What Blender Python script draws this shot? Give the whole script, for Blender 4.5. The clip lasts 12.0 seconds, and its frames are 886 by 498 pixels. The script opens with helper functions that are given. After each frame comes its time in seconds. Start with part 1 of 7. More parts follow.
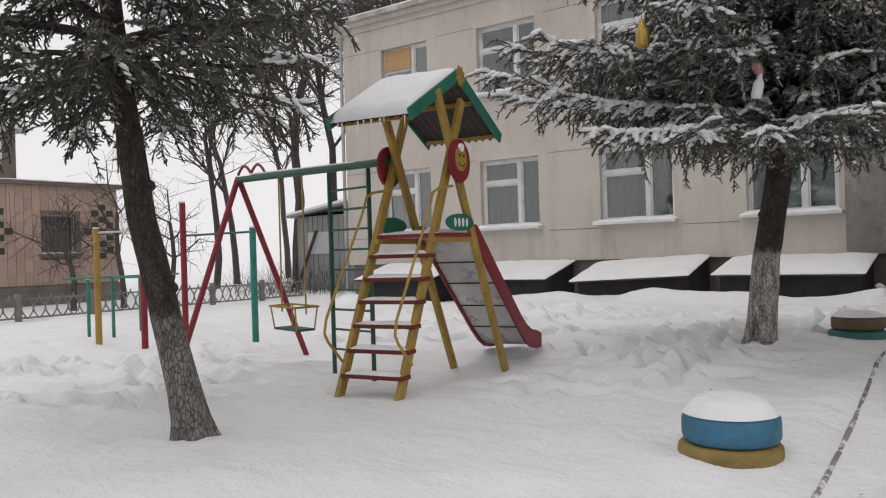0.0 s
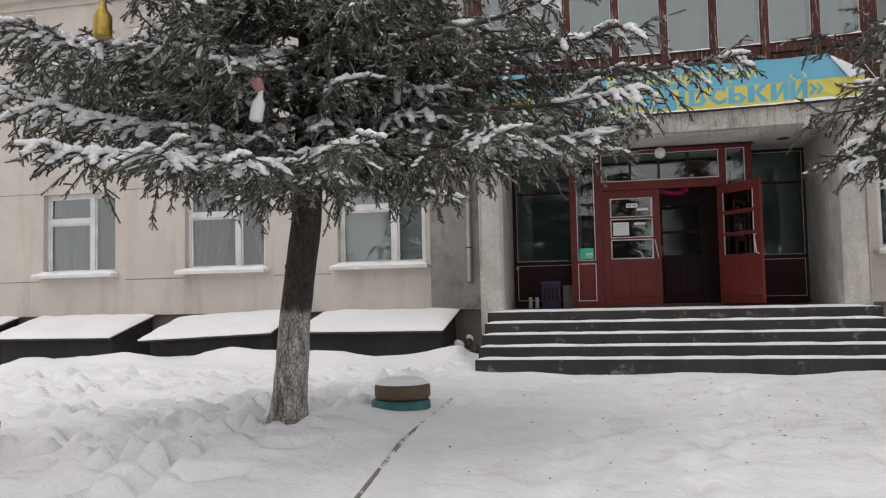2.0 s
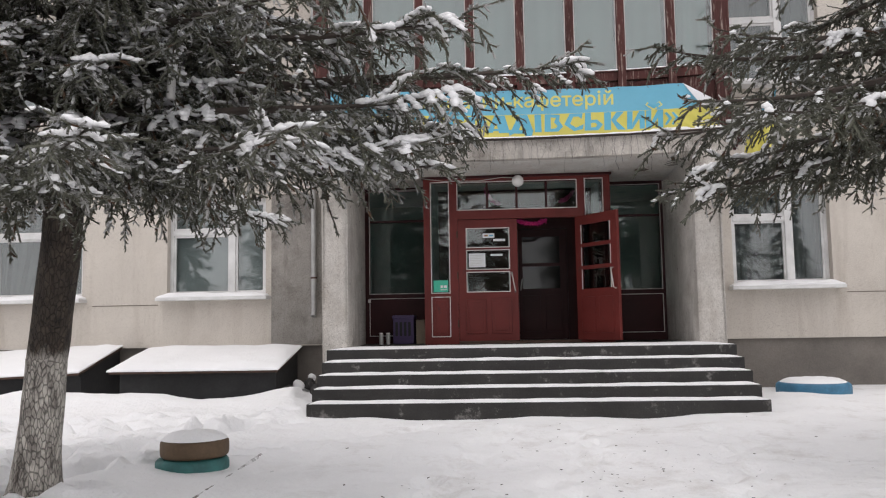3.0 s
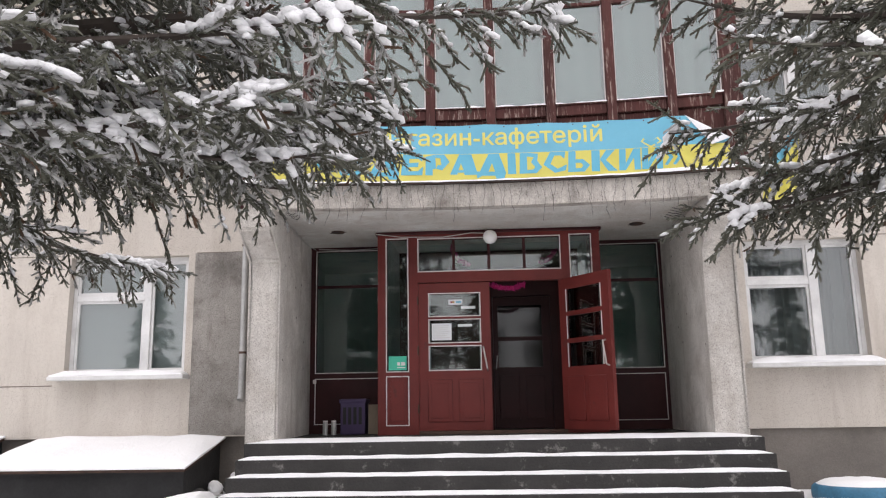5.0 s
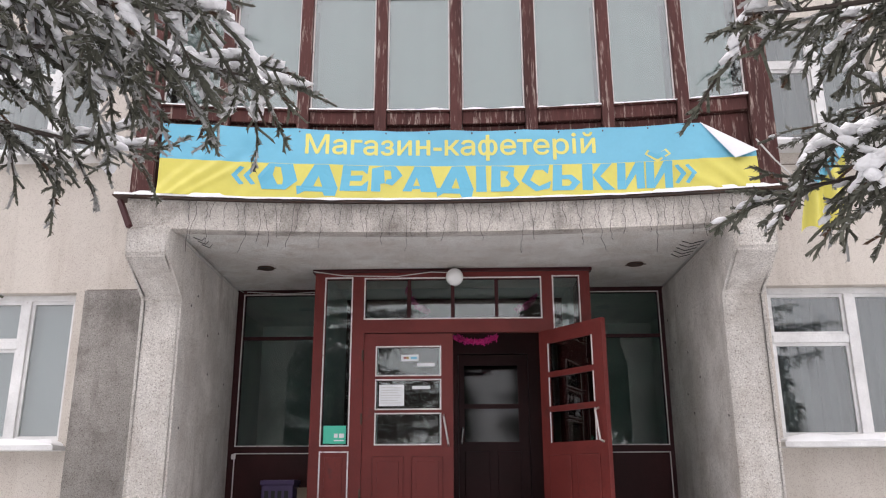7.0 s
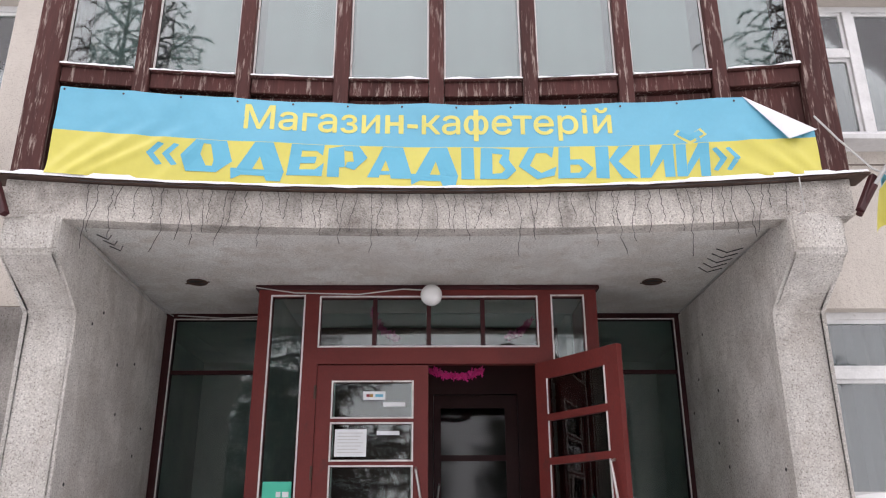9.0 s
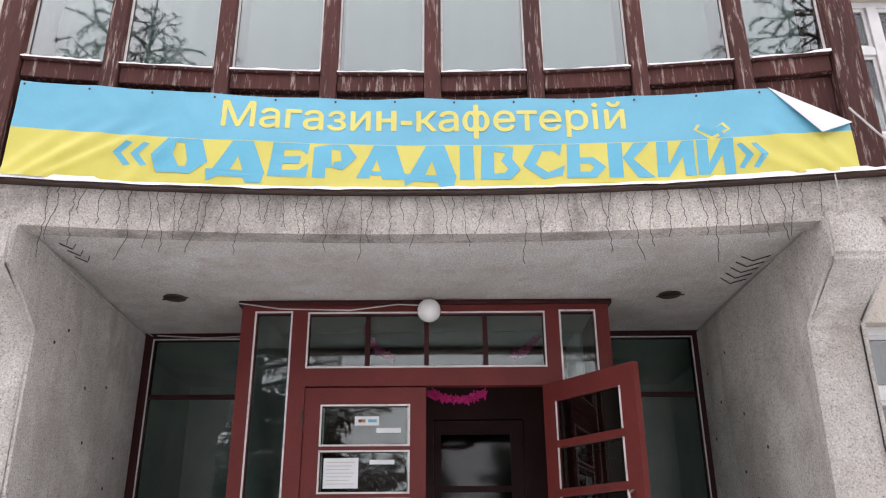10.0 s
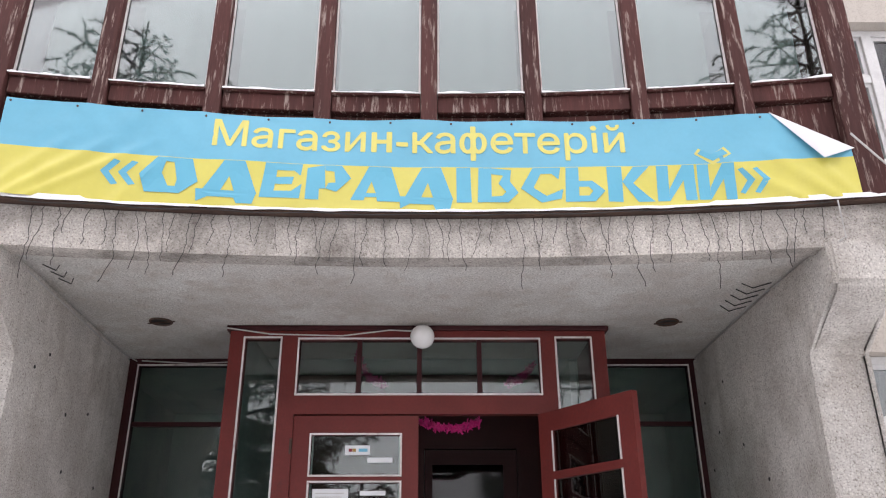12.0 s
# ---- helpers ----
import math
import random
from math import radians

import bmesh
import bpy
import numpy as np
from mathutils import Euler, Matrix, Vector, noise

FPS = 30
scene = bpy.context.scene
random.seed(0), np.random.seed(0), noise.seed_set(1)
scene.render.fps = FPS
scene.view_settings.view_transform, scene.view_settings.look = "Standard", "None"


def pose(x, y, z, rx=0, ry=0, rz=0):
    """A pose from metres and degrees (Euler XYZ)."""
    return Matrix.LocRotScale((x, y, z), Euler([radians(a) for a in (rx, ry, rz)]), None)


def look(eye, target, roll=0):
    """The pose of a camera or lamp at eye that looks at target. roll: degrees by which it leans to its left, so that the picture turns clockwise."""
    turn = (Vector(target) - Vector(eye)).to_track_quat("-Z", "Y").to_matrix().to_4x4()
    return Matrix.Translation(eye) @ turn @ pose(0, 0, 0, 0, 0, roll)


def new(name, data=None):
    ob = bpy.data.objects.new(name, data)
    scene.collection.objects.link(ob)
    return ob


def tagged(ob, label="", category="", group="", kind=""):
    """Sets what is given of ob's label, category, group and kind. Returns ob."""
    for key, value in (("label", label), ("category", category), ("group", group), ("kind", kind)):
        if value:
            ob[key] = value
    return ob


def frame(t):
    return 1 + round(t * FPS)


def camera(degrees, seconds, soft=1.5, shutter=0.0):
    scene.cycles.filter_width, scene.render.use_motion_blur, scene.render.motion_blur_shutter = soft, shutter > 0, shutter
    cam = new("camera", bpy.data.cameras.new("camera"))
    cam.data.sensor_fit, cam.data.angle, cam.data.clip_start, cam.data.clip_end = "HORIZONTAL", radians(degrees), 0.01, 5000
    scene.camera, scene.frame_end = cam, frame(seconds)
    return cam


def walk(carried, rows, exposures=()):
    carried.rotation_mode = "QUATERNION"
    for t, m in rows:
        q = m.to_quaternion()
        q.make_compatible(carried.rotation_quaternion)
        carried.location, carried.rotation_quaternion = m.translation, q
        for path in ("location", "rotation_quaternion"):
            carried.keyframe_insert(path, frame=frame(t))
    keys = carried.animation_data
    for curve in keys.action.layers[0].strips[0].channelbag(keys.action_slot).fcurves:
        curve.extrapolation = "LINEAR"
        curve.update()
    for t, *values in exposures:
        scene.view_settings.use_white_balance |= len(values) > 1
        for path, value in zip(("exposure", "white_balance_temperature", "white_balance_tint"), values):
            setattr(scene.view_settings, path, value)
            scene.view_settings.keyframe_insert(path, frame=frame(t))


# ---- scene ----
cam = camera(58.0, 12.0, soft=1.15)
PATH = [
    (0, (0.929, -0.945, 1.251), (-0.258, 0.664, 1.26), -1.8),
    (0.5, (1.02, -0.388, 1.234), (0.022, 1.345, 1.258), -1.7),
    (1, (1.166, 0.193, 1.273), (0.367, 2.026, 1.309), -1.8),
    (1.5, (1.278, 0.781, 1.302), (0.651, 2.678, 1.369), -1.6),
    (2, (1.509, 1.36, 1.289), (1.079, 3.31, 1.398), -1.3),
    (2.5, (1.721, 1.926, 1.325), (1.459, 3.904, 1.458), -0.9),
    (3, (1.946, 2.55, 1.328), (1.804, 4.536, 1.51), -1.0),
    (3.5, (2.149, 3.117, 1.289), (2.04, 5.098, 1.538), -1.0),
    (5.5, (2.276, 5.371, 1.359), (2.165, 7.319, 1.795), -1.0),
    (6, (2.439, 5.902, 1.396), (2.309, 7.835, 1.89), -0.5),
    (6.5, (2.421, 6.5, 1.442), (2.311, 8.425, 1.974), -0.2),
    (7, (2.401, 7.067, 1.448), (2.344, 8.987, 2.004), -0.2),
    (7.5, (2.347, 7.593, 1.471), (2.337, 9.506, 2.054), -0.2),
    (9.5, (2.327, 9.146, 1.606), (2.341, 11.015, 2.318), -0.2),
    (10, (2.377, 9.413, 1.645), (2.381, 11.271, 2.387), -0.4),
    (10.5, (2.341, 9.517, 1.667), (2.34, 11.364, 2.435), -0.4),
    (11, (2.332, 9.553, 1.673), (2.341, 11.392, 2.461), -0.4),
    (11.5, (2.328, 9.554, 1.676), (2.352, 11.388, 2.474), -0.4),
    (12, (2.323, 9.545, 1.677), (2.358, 11.376, 2.481), -0.3),
]
walk(cam, [(t, look(eye, target, roll)) for t, eye, target, roll in PATH], exposures=[(0.0, 0.09, 6700, 12.0), (1.0, 0.16, 6700, 12.0), (2.0, 0.44, 6700, 13.0), (3.5, 0.88, 6680, 14.0), (5.5, 1.18, 6640, 16.0), (7.5, 1.27, 6600, 17.0), (12.0, 1.31, 6570, 17.5)])

# world and light: an overcast winter sky
world = bpy.data.worlds.new("world")
scene.world = world
world.use_nodes = True
wn = world.node_tree
sky = wn.nodes.new("ShaderNodeTexSky")
sky.sky_type, sky.sun_disc = "NISHITA", False
sky.sun_elevation, sky.sun_rotation = radians(38), radians(200)
sky.air_density, sky.dust_density, sky.ozone_density = 1.0, 1.0, 1.0
grey = wn.nodes.new("ShaderNodeHueSaturation")
grey.inputs["Saturation"].default_value = 0.10
wn.links.new(sky.outputs[0], grey.inputs["Color"])
cloud = wn.nodes.new("ShaderNodeMix")
cloud.data_type = "RGBA"
cloud.inputs[0].default_value = 0.88
cloud.inputs[7].default_value = (8.2, 8.3, 8.6, 1)
wn.links.new(grey.outputs[0], cloud.inputs[6])
wn.links.new(cloud.outputs[2], wn.nodes["Background"].inputs["Color"])
wn.nodes["Background"].inputs["Strength"].default_value = 0.10
sun = new("sun", bpy.data.lights.new("sun", "SUN"))
sun.data.energy, sun.data.angle, sun.data.color = 0.4, radians(40), (1.0, 0.98, 0.95)
sun.matrix_basis = look((-4, -8, 40), (0, 2, 0))


# ---- materials ----
def node(tree, kind, **sets):
    n = tree.nodes.new(kind)
    for key, value in sets.items():
        n.inputs[key.replace("_", " ")].default_value = value
    return n


def coords(tree):
    return tree.nodes.new("ShaderNodeTexCoord").outputs["Object"]


def ramp(tree, factor, stops):
    r = tree.nodes.new("ShaderNodeValToRGB")
    while len(r.color_ramp.elements) < len(stops):
        r.color_ramp.elements.new(0.5)
    for e, (at, c) in zip(r.color_ramp.elements, stops):
        e.position, e.color = at, (*c, 1) if len(c) == 3 else c
    tree.links.new(factor, r.inputs[0])
    return r.outputs[0]


def fine(tree, vector, scale, detail=5.0, rough=0.6):
    n = node(tree, "ShaderNodeTexNoise", Scale=scale, Detail=detail, Roughness=rough)
    tree.links.new(vector, n.inputs["Vector"])
    return n.outputs["Fac"]


def mixed(tree, factor, a, b, mode="MIX"):
    m = tree.nodes.new("ShaderNodeMix")
    m.data_type, m.blend_type = "RGBA", mode
    for value, slot in ((factor, 0), (a, 6), (b, 7)):
        if isinstance(value, (int, float)):
            m.inputs[slot].default_value = value
        elif isinstance(value, tuple):
            m.inputs[slot].default_value = (*value, 1)
        else:
            tree.links.new(value, m.inputs[slot])
    return m.outputs[2]


def surface(name, colour, rough=0.7, vary=0.25, coarse=1.5, grain=40.0, bump=0.2, depth=0.004, metal=0.0, spot=None, spot_at=0.62, spot_scale=4.0, spot_soft=0.06, spec=0.5, stretch=None, tilt=0.0):
    """A procedural material: colour varied at two scales, worn spots of another colour, fine relief."""
    m = bpy.data.materials.new(name)
    m.use_nodes = True
    t = m.node_tree
    b = t.nodes["Principled BSDF"]
    v = coords(t)
    if stretch:
        mp = t.nodes.new("ShaderNodeMapping")
        mp.inputs["Scale"].default_value = stretch
        t.links.new(v, mp.inputs[0])
        v = mp.outputs[0]
    dark = tuple(c * (1 - vary) for c in colour)
    light = tuple(min(1, c * (1 + vary * 0.6)) for c in colour)
    big = ramp(t, fine(t, v, coarse), [(0.3, dark), (0.7, light)])
    g = fine(t, v, grain, 3.0)
    small = ramp(t, g, [(0.25, (1 - vary * 0.7,) * 3), (0.75, (1.0, 1.0, 1.0))])
    c = mixed(t, 1.0, big, small, "MULTIPLY")
    if spot:
        f = ramp(t, fine(t, v, spot_scale, 8.0, 0.7), [(spot_at - spot_soft, (0, 0, 0)), (spot_at + spot_soft, (1, 1, 1))])
        c = mixed(t, f, c, spot)
    if tilt:
        info = t.nodes.new("ShaderNodeObjectInfo")
        c = mixed(t, 1.0, c, ramp(t, info.outputs["Random"], [(0.0, (1 - tilt,) * 3), (1.0, (1, 1, 1))]), "MULTIPLY")
    t.links.new(c, b.inputs["Base Color"])
    b.inputs["Roughness"].default_value = rough
    b.inputs["Metallic"].default_value = metal
    b.inputs["Specular IOR Level"].default_value = spec
    if bump:
        bp = node(t, "ShaderNodeBump", Strength=bump, Distance=depth)
        t.links.new(g, bp.inputs["Height"])
        t.links.new(bp.outputs[0], b.inputs["Normal"])
    return m


def make_glass(name, gloss, tint, rough=0.02):
    """A window pane: mirror and clear glass, mixed by the angle."""
    m = bpy.data.materials.new(name)
    m.use_nodes = True
    t = m.node_tree
    t.nodes.remove(t.nodes["Principled BSDF"])
    clear = t.nodes.new("ShaderNodeBsdfTransparent")
    clear.inputs[0].default_value = (*tint, 1)
    shine = t.nodes.new("ShaderNodeBsdfGlossy")
    shine.inputs["Roughness"].default_value = rough
    wave = node(t, "ShaderNodeBump", Strength=0.05, Distance=0.02)
    t.links.new(fine(t, coords(t), 1.2, 1.0), wave.inputs["Height"])
    t.links.new(wave.outputs[0], shine.inputs["Normal"])
    fres = node(t, "ShaderNodeFresnel", IOR=1.5)
    add = t.nodes.new("ShaderNodeMath")
    add.operation, add.use_clamp = "ADD", True
    add.inputs[1].default_value = gloss
    t.links.new(fres.outputs[0], add.inputs[0])
    mix = t.nodes.new("ShaderNodeMixShader")
    for a, z in ((add.outputs[0], mix.inputs[0]), (clear.outputs[0], mix.inputs[1]), (shine.outputs[0], mix.inputs[2]), (mix.outputs[0], t.nodes["Material Output"].inputs[0])):
        t.links.new(a, z)
    return m


def make_stucco():
    """Rough cream roughcast with drip stains and a damp dark band above the plinth."""
    m = surface("cream_roughcast", (0.585, 0.54, 0.482), 0.9, 0.10, 0.9, 90.0, 0.5, 0.012)
    t = m.node_tree
    b = t.nodes["Principled BSDF"]
    base = b.inputs["Base Color"].links[0].from_socket
    v = coords(t)
    mp = t.nodes.new("ShaderNodeMapping")
    mp.inputs["Scale"].default_value = (2.2, 2.2, 0.25)
    t.links.new(v, mp.inputs[0])
    streak = ramp(t, fine(t, mp.outputs[0], 1.6, 6.0, 0.65), [(0.5, (0, 0, 0)), (0.78, (0.55, 0.55, 0.55))])
    c = mixed(t, streak, base, (0.34, 0.29, 0.24))
    blot = ramp(t, fine(t, v, 0.55, 7.0, 0.7), [(0.56, (0, 0, 0)), (0.74, (0.6, 0.6, 0.6))])
    c = mixed(t, blot, c, (0.42, 0.37, 0.32))
    dark_flecks = ramp(t, fine(t, v, 130.0, 2.0, 0.6), [(0.34, (0.62, 0.60, 0.58)), (0.45, (1, 1, 1))])
    c = mixed(t, 1.0, c, dark_flecks, "MULTIPLY")
    t.links.new(c, b.inputs["Base Color"])
    return m


def make_concrete(name, colour, stain):
    """Pebbledash with soot stains."""
    m = surface(name, colour, 0.92, 0.22, 1.3, 85.0, 1.0, 0.02, spot=stain, spot_at=0.59, spot_scale=2.2, spot_soft=0.12)
    t = m.node_tree
    b = t.nodes["Principled BSDF"]
    base = b.inputs["Base Color"].links[0].from_socket
    v = coords(t)
    mp = t.nodes.new("ShaderNodeMapping")
    mp.inputs["Scale"].default_value = (3.0, 3.0, 0.35)
    t.links.new(v, mp.inputs[0])
    streak = ramp(t, fine(t, mp.outputs[0], 1.7, 5.0, 0.6), [(0.52, (0, 0, 0)), (0.70, (0.75, 0.75, 0.75))])
    c = mixed(t, streak, base, stain)
    pits = node(t, "ShaderNodeTexVoronoi", Scale=55.0)
    t.links.new(v, pits.inputs["Vector"])
    speck = ramp(t, pits.outputs["Distance"], [(0.10, (1.08, 1.08, 1.08)), (0.55, (0.85, 0.845, 0.84))])
    c = mixed(t, 1.0, c, speck, "MULTIPLY")
    # dark pits: relief shade put into the colour where the bump is faint
    dark_flecks = ramp(t, fine(t, v, 85.0, 4.0, 0.75), [(0.35, (0.40, 0.37, 0.34)), (0.46, (1, 1, 1))])
    c = mixed(t, 1.0, c, dark_flecks, "MULTIPLY")
    t.links.new(c, b.inputs["Base Color"])
    return m


def make_bark(name, white_to, white=1.0):
    """Spruce bark: deep cracks; limewash worn off upwards of the height given."""
    m = bpy.data.materials.new(name)
    m.use_nodes = True
    t = m.node_tree
    b = t.nodes["Principled BSDF"]
    v = coords(t)
    mp = t.nodes.new("ShaderNodeMapping")
    mp.inputs["Scale"].default_value = (1, 1, 0.35)
    t.links.new(v, mp.inputs[0])
    cell = node(t, "ShaderNodeTexVoronoi", Scale=38.0)
    cell.feature = "DISTANCE_TO_EDGE"
    t.links.new(mp.outputs[0], cell.inputs["Vector"])
    n = fine(t, mp.outputs[0], 14.0, 8.0, 0.7)
    bark = ramp(t, n, [(0.3, (0.018, 0.014, 0.011)), (0.7, (0.085, 0.065, 0.05))])
    lime = ramp(t, n, [(0.32, (0.10, 0.085, 0.075)), (0.60, tuple(c * white for c in (0.54, 0.51, 0.46)))])
    sep = t.nodes.new("ShaderNodeSeparateXYZ")
    t.links.new(v, sep.inputs[0])
    up = t.nodes.new("ShaderNodeMath")
    up.operation = "MULTIPLY_ADD"
    up.inputs[1].default_value, up.inputs[2].default_value = 0.35, 0.0
    t.links.new(n, up.inputs[0])
    t.links.new(sep.outputs[2], up.inputs[2])
    span = t.nodes.new("ShaderNodeMapRange")
    span.inputs[1].default_value, span.inputs[2].default_value = white_to + 0.13, white_to + 0.22
    t.links.new(up.outputs[0], span.inputs[0])
    c = mixed(t, span.outputs[0], lime, bark)
    crack = ramp(t, cell.outputs["Distance"], [(0.0, (0.35, 0.35, 0.35)), (0.12, (1, 1, 1))])
    t.links.new(mixed(t, 1.0, c, crack, "MULTIPLY"), b.inputs["Base Color"])
    b.inputs["Roughness"].default_value = 0.95
    bp = node(t, "ShaderNodeBump", Strength=0.9, Distance=0.015)
    t.links.new(crack, bp.inputs["Height"])
    t.links.new(bp.outputs[0], b.inputs["Normal"])
    return m


def make_snow(name, dirt=0.0):
    m = surface(name, (0.86, 0.862, 0.87), 0.6, 0.05, 1.1, 60.0, 0.0, 0.02, spec=0.3)
    t = m.node_tree
    b = t.nodes["Principled BSDF"]
    soft_, crisp = node(t, "ShaderNodeBump", Strength=0.6, Distance=0.09 if dirt else 0.03), node(t, "ShaderNodeBump", Strength=0.5, Distance=0.025)
    t.links.new(fine(t, coords(t), 5.0 if dirt else 9.0, 6.0, 0.6), soft_.inputs["Height"])
    t.links.new(fine(t, coords(t), 32.0, 4.0, 0.7), crisp.inputs["Height"])
    t.links.new(soft_.outputs[0], crisp.inputs["Normal"])
    t.links.new(crisp.outputs[0], b.inputs["Normal"])
    if dirt:
        base = b.inputs["Base Color"].links[0].from_socket
        v = coords(t)
        sep = t.nodes.new("ShaderNodeSeparateXYZ")
        t.links.new(v, sep.inputs[0])
        trod = t.nodes.new("ShaderNodeMapRange")
        trod.inputs[1].default_value, trod.inputs[2].default_value = -0.6, 0.8
        t.links.new(sep.outputs[0], trod.inputs[0])
        f = ramp(t, fine(t, v, 1.6, 9.0, 0.75), [(0.52, (0, 0, 0)), (0.74, (1, 1, 1))])
        f = mixed(t, 1.0, f, trod.outputs[0], "MULTIPLY")
        f = mixed(t, 1.0, f, (dirt, dirt, dirt), "MULTIPLY")
        c = mixed(t, f, base, (0.40, 0.36, 0.32))
        t.links.new(c, b.inputs["Base Color"])
    return m


